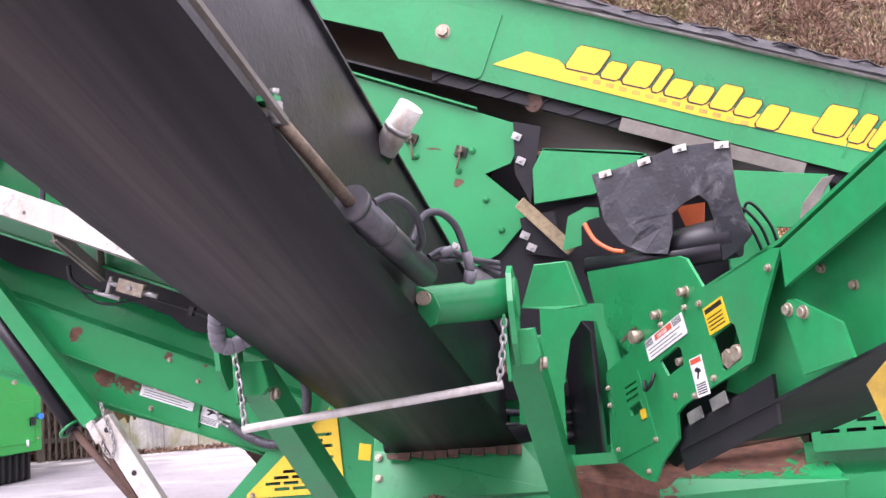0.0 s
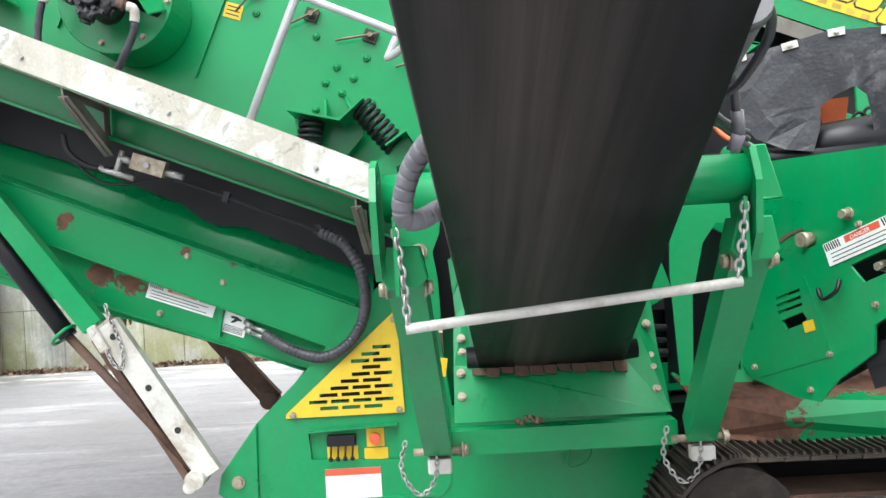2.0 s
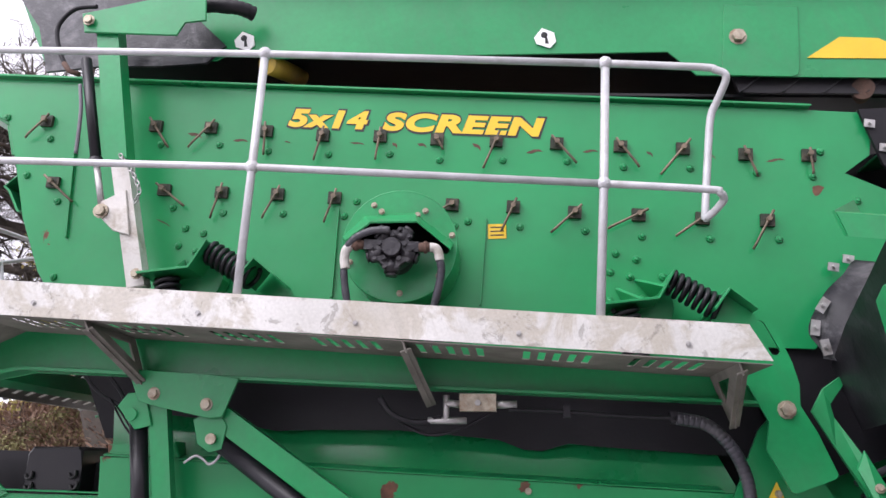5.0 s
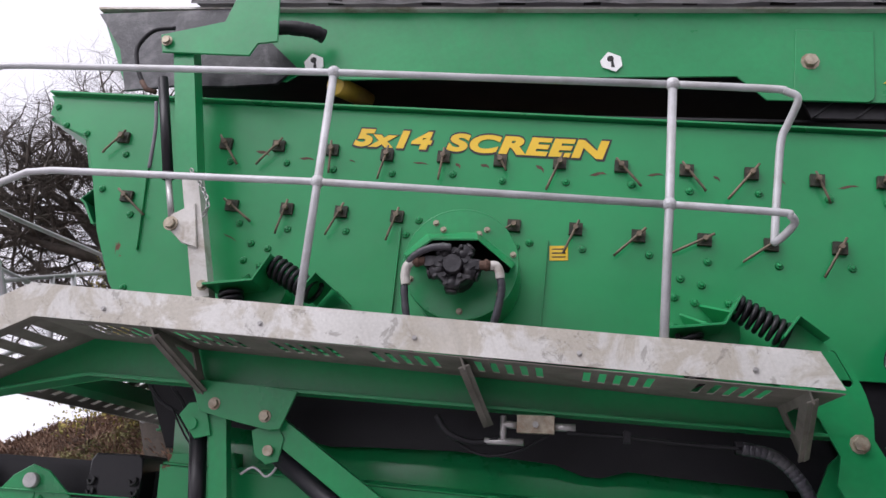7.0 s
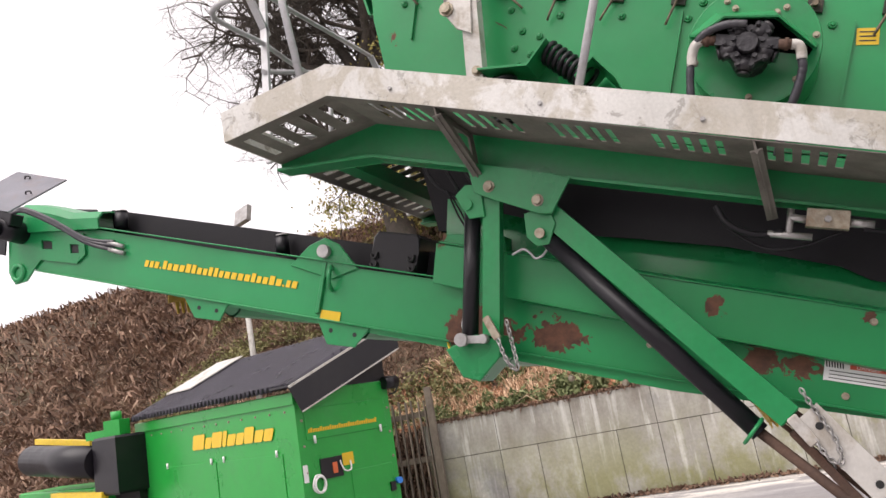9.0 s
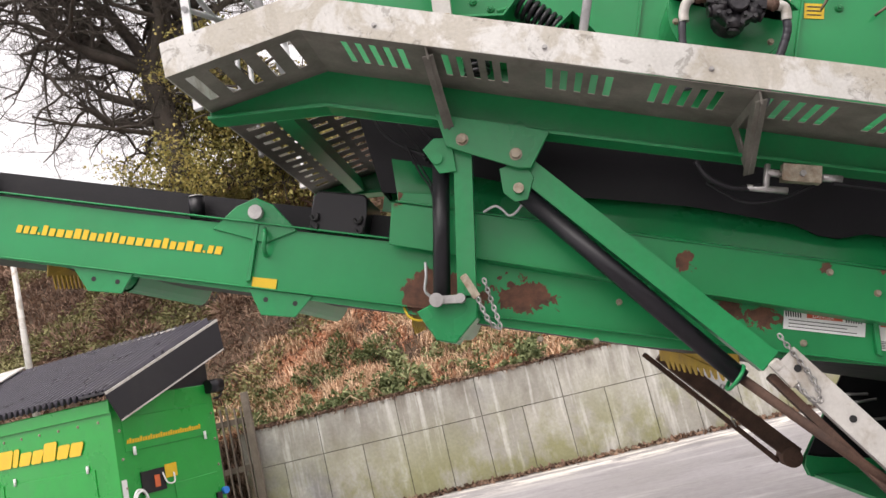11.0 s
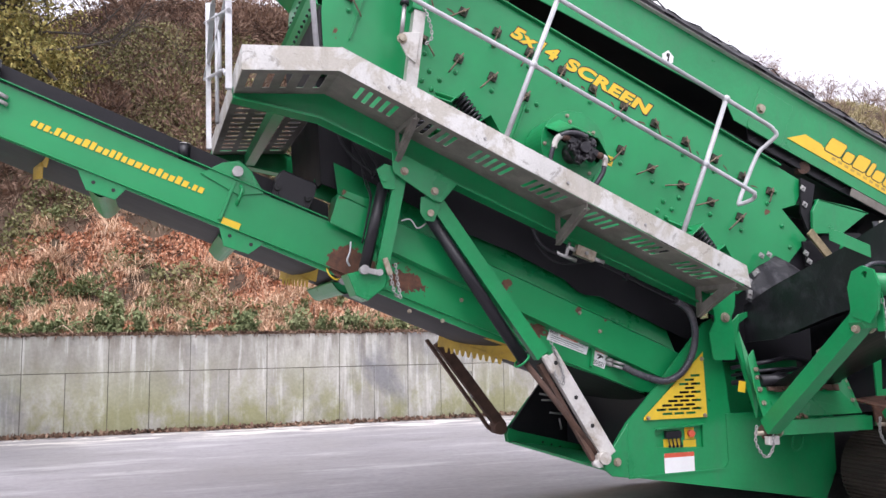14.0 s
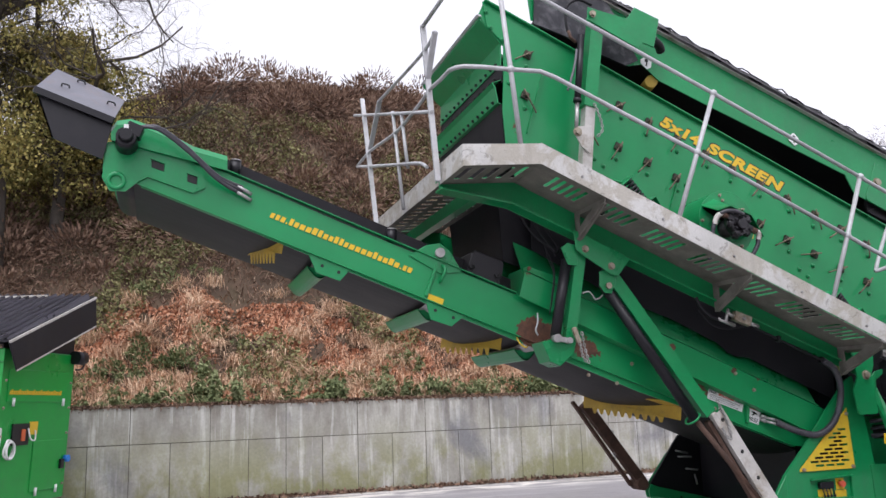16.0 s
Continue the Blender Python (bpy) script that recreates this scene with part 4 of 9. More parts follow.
# tail conveyor
M_TAILBELT = surface("dusty_belt_rubber", (0.016, 0.014, 0.014), 0.6, var=0.3, scale=2.5, fine=50, dirt=(0.04, 0.034, 0.03), dirt_amount=0.4, dirt_scale=2, bumps=0.1)
tail_near = [(-5.94, 3.27), (-5.95, 3.08), (-5.75, 3.0), (-4.3, 2.425), (-2.6, 1.755), (-1.9, 1.475), (-0.43, 0.985), (-0.1, 0.95), (-0.1, 1.06), (-0.95, 1.42), (-1.63, 1.71), (-2.5, 2.085), (-4.25, 2.75), (-5.7, 3.33)]
TA = 19.9
b = bm_new()
holed(b, Matrix.Translation((0, Y_TAIL, 0)) @ Matrix.Rotation(radians(90), 4, "X"), tail_near,
      [], 0.012)
tail_conveyor = part("tail_conveyor", b, M_CHIPPED, machine, "green tail conveyor with flaked paint")
b = bm_new()
plate(b, [(-5.94, 3.30), (-5.9, 3.16), (-4.3, 2.58), (-2.6, 1.92), (-0.43, 1.10), (-0.1, 1.06), (-0.1, 1.24), (-2.5, 2.13), (-4.25, 2.79), (-5.7, 3.36)], 1.56, 0.012, 0.004)
part("far_side_beam", b, M_GREEN, tail_conveyor)
for dz, y in ((0.0, Y_TAIL),):
    b = bm_new()
    prism(b, [(-5.7, y - 0.03, 3.335), (-2.94, y - 0.03, 2.262), (-2.94, y + 0.03, 2.262), (-5.7, y + 0.03, 3.335)], (0, 0, 0.008), 0.002)
    prism(b, [(-5.7, y - 0.03, 2.98), (-0.45, y - 0.03, 0.985), (-0.45, y + 0.03, 0.985), (-5.7, y + 0.03, 2.98)], (0, 0, -0.008), 0.002)
    part("side_flange", b, M_CHIPPED, tail_conveyor)
flare = [(-2.94, 2.228), (-2.88, 2.425), (-2.5, 2.265), (-1.177, 1.713), (-0.546, 1.447), (-0.1, 1.26), (-0.1, 1.0), (-0.95, 1.366), (-1.63, 1.662), (-2.5, 2.038)]
b = bm_new()
plate(b, flare, 0.085, 0.012, 0.003)
part("trough_side", b, M_CHIPPED, tail_conveyor)
b = bm_new()
prism(b, [(-2.5, 0.076, 2.036), (-0.1, 0.076, 0.998), (-0.1, 0.158, 0.99), (-2.5, 0.158, 2.028)], (0, 0, 0.008), 0.002)
prism(b, [(-2.86, 0.075, 2.42), (-0.2, 0.075, 1.305), (-0.2, 0.16, 1.325), (-2.86, 0.16, 2.44)], (0, 0, 0.008), 0.002)
pieces("trough_lip", b, M_GREEN, tail_conveyor)
# inner sloping side of the trough, with the sagging edge of the skirt above it
b = bm_new()
prism(b, [(-2.86, 0.16, 2.40), (-0.12, 0.16, 1.27), (-0.12, 0.36, 1.60), (-2.86, 0.36, 2.76)], (0, 0.008, -0.008))
part("inner_trough", b, M_GREEN, tail_conveyor)
b = bm_new()
plate(b, [(-2.75, 3.0), (-2.75, 2.62), (-2.25, 2.37), (-2.075, 2.268), (-1.887, 2.206), (-1.507, 2.068), (-1.22, 1.935), (-1.07, 1.865), (-0.97, 1.78), (-0.89, 1.745), (-0.76, 1.735), (-0.645, 1.68), (-0.178, 1.475), (0.12, 1.35), (0.14, 1.80)], 0.215, 0.008, 0.0)
part("sagging_curtain", b, M_RUBBER, tail_conveyor, "black rubber curtain with sagging lower edge")
b = bm_new()
prism(b, [(-5.9, 0.18, 3.30), (-0.2, 0.18, 1.20), (-0.2, 1.55, 1.20), (-5.9, 1.55, 3.30)], (0, 0, 0.012))
part("carrying_belt", b, M_BELT, tail_conveyor, "black rubber carrying belt")
b = bm_new()
ys = [0.24 + 1.26 * i / 12 for i in range(13)]
for x0, z0, x1, z1 in ((-5.75, 2.99, -3.1, 1.985), (-3.1, 1.985, -0.3, 0.870)):
    lift_ = [0.05 * (abs(y - 0.87) / 0.63) ** 3 for y in ys]
    prism(b, [(x0, y, z0 + h) for y, h in zip(ys, lift_)] + [(x0, y, z0 + h + 0.014) for y, h in zip(ys[::-1], lift_[::-1])], (x1 - x0, 0, z1 - z0))
part("return_belt", b, M_TAILBELT, tail_conveyor, "black rubber return belt")
b = bm_new()
plate(b, [(-5.2, 3.00), (-5.2, 3.29), (-2.9, 2.40), (-2.9, 2.10)], 0.33, 0.01, 0.0)
plate(b, [(-5.2, 3.14), (-5.2, 3.35), (-2.9, 2.46), (-2.9, 2.25)], 1.5, 0.01, 0.0)
pieces("skirt_rubber", b, M_RUBBER, tail_conveyor, "black rubber skirt along the belt")
# idler stubs
for x, z in ((-5.07, 3.255), (-3.905, 2.785)):
    b = bm_new()
    rod(b, (x, 0.26, z - 0.14), (x + 0.01, 0.26, z - 0.03), 0.040, 18)
    stub = part("idler_roller", b, M_BLACK, tail_conveyor)
    b = bm_new()
    rod(b, (x + 0.01, 0.26, z - 0.0295), (x + 0.0105, 0.26, z - 0.022), 0.043, 18, 0.036)
    part("roller_cap", b, M_STEEL, stub)
# folding hinge with its plate
b = bm_new()
plate(b, [(-3.80, 2.54), (-3.66, 2.62), (-3.55, 2.64), (-3.47, 2.58), (-3.38, 2.42), (-3.55, 2.40)], Y_TAIL - 0.014, 0.014, 0.004)
hinge = part("hinge_plate", b, M_GREEN, tail_conveyor)
b = bm_new()
rod(b, (-3.56, Y_TAIL - 0.05, 2.56), (-3.56, Y_TAIL + 0.03, 2.56), 0.036, 18)
part("hinge_pin", b, M_STEEL, hinge)
b = bm_new()
prism(b, [(-3.585, Y_TAIL - 0.02, 2.50), (-3.56, Y_TAIL - 0.02, 2.50), (-3.66, Y_TAIL - 0.02, 2.235), (-3.685, Y_TAIL - 0.02, 2.235)], (0, 0.02, 0), 0.003)
part("joint_strap", b, M_GREEN, hinge)
b = bm_new()
tube(b, spline([(-3.54, Y_TAIL - 0.01, 2.47), (-3.53, Y_TAIL - 0.06, 2.43), (-3.55, Y_TAIL - 0.05, 2.37), (-3.56, Y_TAIL - 0.01, 2.34)], 6), 0.012, 8)
part("grab_lug", b, M_GREEN, hinge)
for pts, drill in ((((-4.56, 2.545), (-4.25, 2.42), (-4.325, 2.336), (-4.498, 2.394)), ((-4.455, 2.445), (-4.335, 2.40))), (((-3.68, 2.205), (-3.37, 2.085), (-3.48, 2.004), (-3.644, 2.056)), ((-3.605, 2.125), (-3.465, 2.07)))):
    b = bm_new()
    plate(b, pts, Y_TAIL - 0.012, 0.012, 0.003)
    lug = part("roller_hanger", b, M_GREEN, tail_conveyor)
    b = bm_new()
    for x, z in drill:
        rod(b, (x, Y_TAIL - 0.014, z), (x, Y_TAIL - 0.013, z), 0.013, 10)
    pieces("bolt_hole", b, M_DARK, lug)
# half-round guards under the return rollers, across the belt
for x, z in ((-4.42, 2.46), (-3.56, 2.14), (-2.76, 1.82)):
    b = bm_new()
    arc = [(x - 0.095 + 0.19 * t, z + 0.02 - 0.085 * math.sin(math.pi * t)) for t in [i / 8 for i in range(9)]]
    arc2 = [(px, pz + 0.012) for px, pz in arc[::-1]]
    plate(b, arc + arc2, 0.42, 0.98, 0.0)
    plate(b, arc, 0.42, 0.012, 0.0)
    part("roller_guard", b, M_GREEN, tail_conveyor)
    b = bm_new()
    rod(b, (x, 0.2, z + 0.05), (x, 1.10, z + 0.05), 0.05, 14)
    part("return_roller", b, M_STEEL, tail_conveyor)
# toothed nip guards
def nip_guard(p0, p1, drop, teeth):
    p0, p1 = Vector(p0), Vector(p1)
    d = (p1 - p0)
    top = Vector((0.02, 0, 0.09))
    pts = [p0 + top, p1 + top]
    low = []
    n = teeth * 4
    for i in range(n + 1):
        t = 1 - i / n
        f = (i % 4) in (1, 2)
        low.append(p0 + d * (0.12 + 0.76 * t) + Vector((-0.01, 0, -(drop if f else drop * 0.15))))
    b = bm_new()
    prism(b, [p0 + top] + [p1 + top, p1 + V(0, 0, -0.02)] + low + [p0 + V(0, 0, -0.02)], (0.006, 0.0, 0.0))
    prism(b, [p0 + top, p1 + top, p1 + top + V(-0.14, 0, 0.05), p0 + top + V(-0.14, 0, 0.05)], (0, 0, 0.006))
    return part("nip_guard", b, M_OCHRE, tail_conveyor, "yellow toothed nip guard")
nip_guard((-1.50, 0.22, 1.255), (-1.64, 1.60, 1.375), 0.055, 10)
nip_guard((-2.97, 0.45, 1.865), (-3.04, 1.72, 1.98), 0.065, 8)
nip_guard((-4.74, 0.22, 2.56), (-4.90, 0.95, 2.68), 0.09, 8)
b = bm_new()
tube(b, spline([(-2.95, 0.17, 1.93), (-2.93, 0.14, 1.87), (-2.88, 0.15, 1.84), (-2.84, 0.2, 1.86)], 6), 0.006, 6)
part("grease_line", b, M_YELLOW, tail_conveyor)
# conveyor head: hood, chute, drive motor, bearing lugs
b = bm_new()
hood = [(-5.905, 3.40), (-5.87, 3.455), (-5.78, 3.475), (-5.66, 3.44), (-5.52, 3.385), (-5.36, 3.305), (-5.13, 3.25)]
plate(b, hood + [(x, z - 0.012) for x, z in hood[::-1]], Y_TAIL + 0.10, 1.31, 0.0)
for (xa, za), (xb, zb) in zip(hood, hood[1:]):
    prism(b, [(xa, Y_TAIL + 0.10, za), (xb, Y_TAIL + 0.10, zb), (xb, Y_TAIL + 0.01, zb - 0.018), (xa, Y_TAIL + 0.01, za - 0.018)], (0, 0, -0.012))
    prism(b, [(xa, Y_TAIL + 0.01, za - 0.018), (xb, Y_TAIL + 0.01, zb - 0.018), (xb, Y_TAIL - 0.04, zb - 0.07), (xa, Y_TAIL - 0.04, za - 0.07)], (0, 0.010, -0.006))
plate(b, [(x, z - 0.072) for x, z in hood] + [(-5.13, 3.11), (-5.90, 3.28)], Y_TAIL - 0.04, 0.012, 0.0)
part("head_hood", b, M_GREEN, tail_conveyor, "pale green rounded head hood")
b = bm_new()
plate(b, [(-6.385, 3.60), (-6.27, 3.27), (-5.95, 3.14), (-5.89, 3.42)], 0.12, 0.012, 0.0)
prism(b, [(-6.385, 0.12, 3.60), (-6.27, 0.12, 3.27), (-6.33, 1.4, 3.70), (-6.36, 1.4, 3.80)], (0.012, 0, 0))
part("head_chute", b, M_BLACK, tail_conveyor, "black steel discharge hood")
# paler grey puts the light on the hood's upper face into its colour
M_LITSTEEL = surface("lit_chute_steel", (0.16, 0.16, 0.185), 0.5, var=0.2, scale=4, fine=60, dirt=(0.22, 0.12, 0.07), dirt_amount=0.2, dirt_scale=3, bumps=0.05)
b = bm_new()
prism(b, [(-6.386, 0.10, 3.603), (-5.889, 0.10, 3.419), (-5.845, 0.6, 3.75), (-6.315, 0.6, 3.95)], (0, 0.012, -0.006))
part("chute_top", b, M_LITSTEEL, tail_conveyor, "steel chute top, paler grey for the light on it")
b = bm_new()
beam(b, (-6.39, 0.095, 3.59), (-5.885, 0.095, 3.405), 0.03, 0.045)
part("chute_rim", b, M_BLACK, tail_conveyor)
b = bm_new()
for dx, dy in ((0.12, 0.45), (0.2, 0.95), (0.42, 0.5)):
    p = V(-6.34 + dx, 0.10 + dy * 0.45, 3.60 + dy * 0.31 - dx * 0.37)
    tube(b, spline([p + V(-0.025, 0, 0.01), p + V(-0.02, 0, 0.03), p + V(0.02, 0, 0.02), p + V(0.025, 0, 0.0)], 4), 0.006, 6)
pieces("lifting_hook", b, M_BLACK, tail_conveyor)
b = bm_new()
rod(b, (-5.78, 0.18, 3.21), (-5.78, 1.55, 3.21), 0.13, 24)
part("head_drum", b, M_BELT, tail_conveyor)
b = bm_new()
rod(b, (-5.80, 0.15, 3.26), (-5.80, -0.05, 3.26), 0.075, 14, 0.065)
rod(b, (-5.80, -0.05, 3.26), (-5.80, -0.10, 3.26), 0.05, 10, 0.04)
beam(b, (-5.80, 0.02, 3.34), (-5.70, 0.02, 3.30), 0.1, 0.08)
part("drive_motor", b, M_BLACK, tail_conveyor, "black hydraulic drive motor")
b = bm_new()
flat(b, on_side(-5.815, 3.30, -0.052, 0), 0, 0, 0.03, 0.04)
part("motor_plate", b, M_WHITE, tail_conveyor)
b = bm_new()
holed(b, Matrix.Translation((0, Y_TAIL - 0.016, 0)) @ Matrix.Rotation(radians(90), 4, "X"),
      [(-5.93, 3.24), (-5.70, 3.30), (-5.28, 3.12), (-5.28, 2.98), (-5.36, 2.94), (-5.66, 3.04), (-5.72, 3.0), (-5.80, 2.93), (-5.90, 2.93), (-5.95, 3.02)],
      [[(-5.64, 3.17), (-5.55, 3.14), (-5.55, 3.08), (-5.64, 3.11)], [(-5.40, 3.08), (-5.33, 3.06), (-5.33, 3.0), (-5.40, 3.02)]], 0.014)
mount = part("bearing_mount", b, M_GREEN, tail_conveyor)
# dark plates set in the cutouts to draw their dark inside
b = bm_new()
plate(b, [(-5.635, 3.163), (-5.555, 3.137), (-5.555, 3.088), (-5.635, 3.112)], Y_TAIL - 0.007, 0.003, 0.0)
plate(b, [(-5.396, 3.076), (-5.334, 3.056), (-5.334, 3.005), (-5.396, 3.024)], Y_TAIL - 0.007, 0.003, 0.0)
pieces("slot", b, M_DARK, mount)
b = bm_new()
tube(b, [V(-5.86 + 0.05 * math.cos(t), Y_TAIL - 0.02, 3.0 + 0.05 * math.sin(t)) for t in [2 * math.pi * i / 14 for i in range(14)]], 0.016, 8, True)
part("bearing_ring", b, M_GREEN, mount)
b = bm_new()
for off in (0.0, 0.03, 0.055):
    tube(b, spline([(-5.75, 0.0 + off * 0.4, 3.34), (-5.60, -0.02, 3.33 + off * 0.3), (-5.40, 0.02, 3.20 + off * 0.4), (-5.20, 0.08, 3.03 + off * 0.5), (-5.02, 0.13, 2.94 + off)], 10), 0.013, 8, ribs=(0.025, 0.002))
pieces("engine_hose", b, M_HOSE, tail_conveyor, "black spiral-wrapped hoses")
b = bm_new()
for off in (0.0, 0.045):
    rod(b, (-5.06, 0.12, 2.955 + off), (-4.96, 0.14, 2.905 + off), 0.014, 8)
pieces("hose_end", b, M_STEEL, tail_conveyor)
b = bm_new()
tube(b, [V(-5.35, 1.57, 2.93), V(-5.35, 0.17, 2.93)], 0.045, 12)
part("snub_roller", b, M_RUST, tail_conveyor)
# web lettering as plain bars
mw = on_side(-4.832, 2.792, Y_TAIL - 0.003, 20.4)
b = bm_new()
x = 0.0
rng = random.Random(4)
for k in range(27):
    w = 0.026 + 0.012 * rng.random()
    if k in (3, 24):
        flat(b, mw, x, 0, x + 0.012, 0.012)
        x += 0.022
        continue
    tall = 0.052 if k in (4, 8, 9, 12, 13, 19, 22) else 0.040
    shape(b, mw, [(x, 0), (x + w, 0), (x + w + 0.006, tall), (x + 0.006, tall)])
    x += w + 0.0115
pieces("lettering_bar", b, M_DECAL, tail_conveyor, "row of yellow decal bars")
b = bm_new()
flat(b, on_side(-3.667, 2.200, Y_TAIL - 0.003, TA), 0, 0, 0.125, 0.055)
part("yellow_label", b, M_DECAL, tail_conveyor)
warning_label(tail_conveyor, on_side(-1.268, 1.405, Y_TAIL - 0.003, 20.3), 0.355, 0.09)
b = bm_new()
plate(b, [(-0.885, 1.355), (-0.915, 1.20), (-0.895, 1.185), (-0.865, 1.345)], Y_TAIL - 0.03, 0.03, 0.002)
part("label_bracket", b, M_GREEN, tail_conveyor)
picture_label(tail_conveyor, on_side(-0.900, 1.215, Y_TAIL - 0.004, 20.3), 0.125, 0.125)
b = bm_new()
for x, z in ((-1.95, 1.70), (-1.20, 1.32), (-1.02, 1.60), (-0.85, 1.46), (-0.62, 1.40), (-2.35, 1.62), (-2.1, 1.55)):
    bolt(b, (x, 0.084 if z > 1.45 and x > -1.3 else Y_TAIL - 0.001, z), (0, -1, 0), 0.012)
pieces("side_bolt", b, M_BOLT, tail_conveyor)
# steel crossover plate over the belt at the hinge, and the feed boot behind it
b = bm_new()
pts = [(-3.36, 2.33), (-3.308, 2.48), (-3.275, 2.58), (-3.24, 2.604), (-3.02, 2.525), (-3.005, 2.50), (-3.03, 2.42), (-3.10, 2.24)]
plate(b, pts, Y_TAIL + 0.03, 0.34, 0.01)
crossover = part("impact_plate", b, M_BLACK, tail_conveyor, "black bolted impact plate")
b = bm_new()
for x, z in ((-3.285, 2.475), (-3.30, 2.425), (-3.075, 2.405), (-3.082, 2.35)):
    tube(b, spline([(x - 0.018, Y_TAIL + 0.025, z + 0.01), (x - 0.01, Y_TAIL + 0.015, z - 0.015), (x + 0.012, Y_TAIL + 0.015, z - 0.012), (x + 0.018, Y_TAIL + 0.025, z + 0.012)], 4), 0.008, 6)
pieces("hook_bolt", b, M_DARK, crossover)
b = bm_new()
plate(b, [(-2.90, 2.24), (-2.84, 2.47), (-2.52, 2.37), (-2.52, 2.1)], Y_TAIL - 0.06, 0.4, 0.006)
part("boot_cover", b, M_CHIPPED, tail_conveyor)
b = bm_new()
plate(b, [(-3.0, 2.50), (-2.9, 2.78), (-2.4, 2.62), (-2.4, 2.3)], 0.55, 0.012, 0.0)
part("boot_side", b, M_GREEN, tail_conveyor)
# rubber chute from the screen down to the tail conveyor
b = bm_new()
prism(b, [(-3.0, 0.30, 3.35), (-2.25, 0.30, 3.05), (-2.35, 0.34, 2.35), (-2.95, 0.34, 2.55)], (0, 0.02, 0))
prism(b, [(-3.0, 0.30, 3.35), (-2.95, 0.34, 2.55), (-2.95, 1.45, 2.55), (-3.0, 1.5, 3.35)], (0.02, 0, 0))
part("chute_curtain", b, M_RUBBER, machine, "black rubber chute curtain")
b = bm_new()
for i, (x0, z0) in enumerate(((-2.83, 3.0), (-2.72, 2.95), (-2.62, 2.9))):
    tube(b, spline([(x0, 0.2, z0 + 0.1), (x0 - 0.05, 0.12, z0 - 0.1), (x0 + 0.02, 0.06, z0 - 0.28), (-2.66, 0.0, 2.58 - 0.02 * i)], 10), 0.010, 8)
pieces("hydraulic_hose", b, M_RUBBER, machine, "loose black hydraulic hoses")

# ---- walkway ----
def kick(x):
    return 3.236 + K * (x + 3.01)


b = bm_new()
plate(b, [(-3.61, 3.19), (-3.61, 3.035), (-3.02, 3.085), (0.025, 1.755), (0.0, 1.91), (-3.01, 3.236)], -0.585, 0.006, 0.0)
prism(b, [(-3.01, -0.585, 3.236), (0.0, -0.585, 1.91), (0.0, -0.555, 1.91), (-3.01, -0.555, 3.236)], (0, 0, 0.006))
walkway = part("walkway", b, M_KICK, machine, "galvanised steel walkway with slotted deck and splash stains")
a_dir = Vector((1, 0, K)).normalized()
L_deck = (Vector((0.02, 0, kick(0.02))) - Vector((-3.01, 0, 3.236))).length
holes = []
g0 = 0.16
while g0 < L_deck - 0.25:
    for q in range(5):
        for (ya, yb) in ((0.07, 0.31),):
            holes.append((g0 + q * 0.062, ya, g0 + q * 0.062 + 0.03, yb))
    g0 += 0.44
b = bm_new()
perforated(b, (-3.01, -0.58, 3.086), a_dir, (0, 1, 0), L_deck, 0.50, holes, 0.004)
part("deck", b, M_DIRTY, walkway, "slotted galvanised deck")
holes = []
for q in range(5):
    holes.append((0.05 + q * 0.11, 0.07, 0.05 + q * 0.11 + 0.045, 0.36))
for r in range(13):
    for q in range(4):
        holes.append((0.05 + q * 0.14, 0.56 + r * 0.135, 0.05 + q * 0.14 + 0.095, 0.56 + r * 0.135 + 0.05))
b = bm_new()
perforated(b, (-3.61, -0.58, 3.04), (1, 0, 0.08), (0, 1, 0), 0.62, 2.4, holes, 0.004)
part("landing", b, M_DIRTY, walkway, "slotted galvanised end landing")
b = bm_new()
prism(b, [(-3.615, -0.58, 3.19), (-3.615, 1.82, 3.19), (-3.615, 1.82, 3.035), (-3.615, -0.58, 3.035)], (0.006, 0, 0))
part("end_kick_plate", b, M_KICK, walkway)
# triangular outriggers
for x in (-2.52, -1.30, -0.10):
    z = kick(x) - 0.155
    b = bm_new()
    m = Matrix.Translation((x, 0, z)) @ Matrix.Rotation(radians(90), 4, "X") @ Matrix.Rotation(radians(-90), 4, "Y")
    holed(b, m, [(0.575, 0.0), (0.56, -0.05), (0.14, -0.24), (0.10, -0.22), (0.10, 0.0)],
          [[(0.38, -0.035), (0.17, -0.13), (0.17, -0.035)]], 0.008)
    beam(b, (x + 0.004, -0.565, z - 0.035), (x + 0.004, -0.12, z - 0.235), 0.045, 0.008)
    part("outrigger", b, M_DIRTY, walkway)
b = bm_new()
for x in (-2.7, -2.05, -1.45, -0.85, -0.25):
    bolt(b, (x, -0.587, kick(x) - 0.09), (0, -1, 0), 0.008, 0.006)
pieces("kick_bolt", b, M_STEEL, walkway)

# ---- handrails ----
P1, T1 = V(-1.896, Y_RAIL, 2.72), V(-1.462, Y_RAIL, 3.77)
P2, T2 = V(-0.535, Y_RAIL, 2.11), V(-0.079, Y_RAIL, 3.166)
J1, J2 = V(-1.668, Y_RAIL, 3.27), V(-0.294, Y_RAIL, 2.659)
b = bm_new()
tube(b, [P1, J1, T1], 0.0185, 12)
handrail = part("handrail", b, M_RAIL, machine, "galvanised tubular handrail with ball joints")
b = bm_new()
tube(b, [P2, J2, T2], 0.0185, 12)
part("rail_post", b, M_RAIL, handrail)
b = bm_new()
tube(b, [V(-3.156, Y_RAIL, 3.2), V(-3.205, Y_RAIL, 3.79), V(-3.262, Y_RAIL, 4.42)], 0.0185, 12)
part("rail_post", b, M_RAIL, handrail)
b = bm_new()
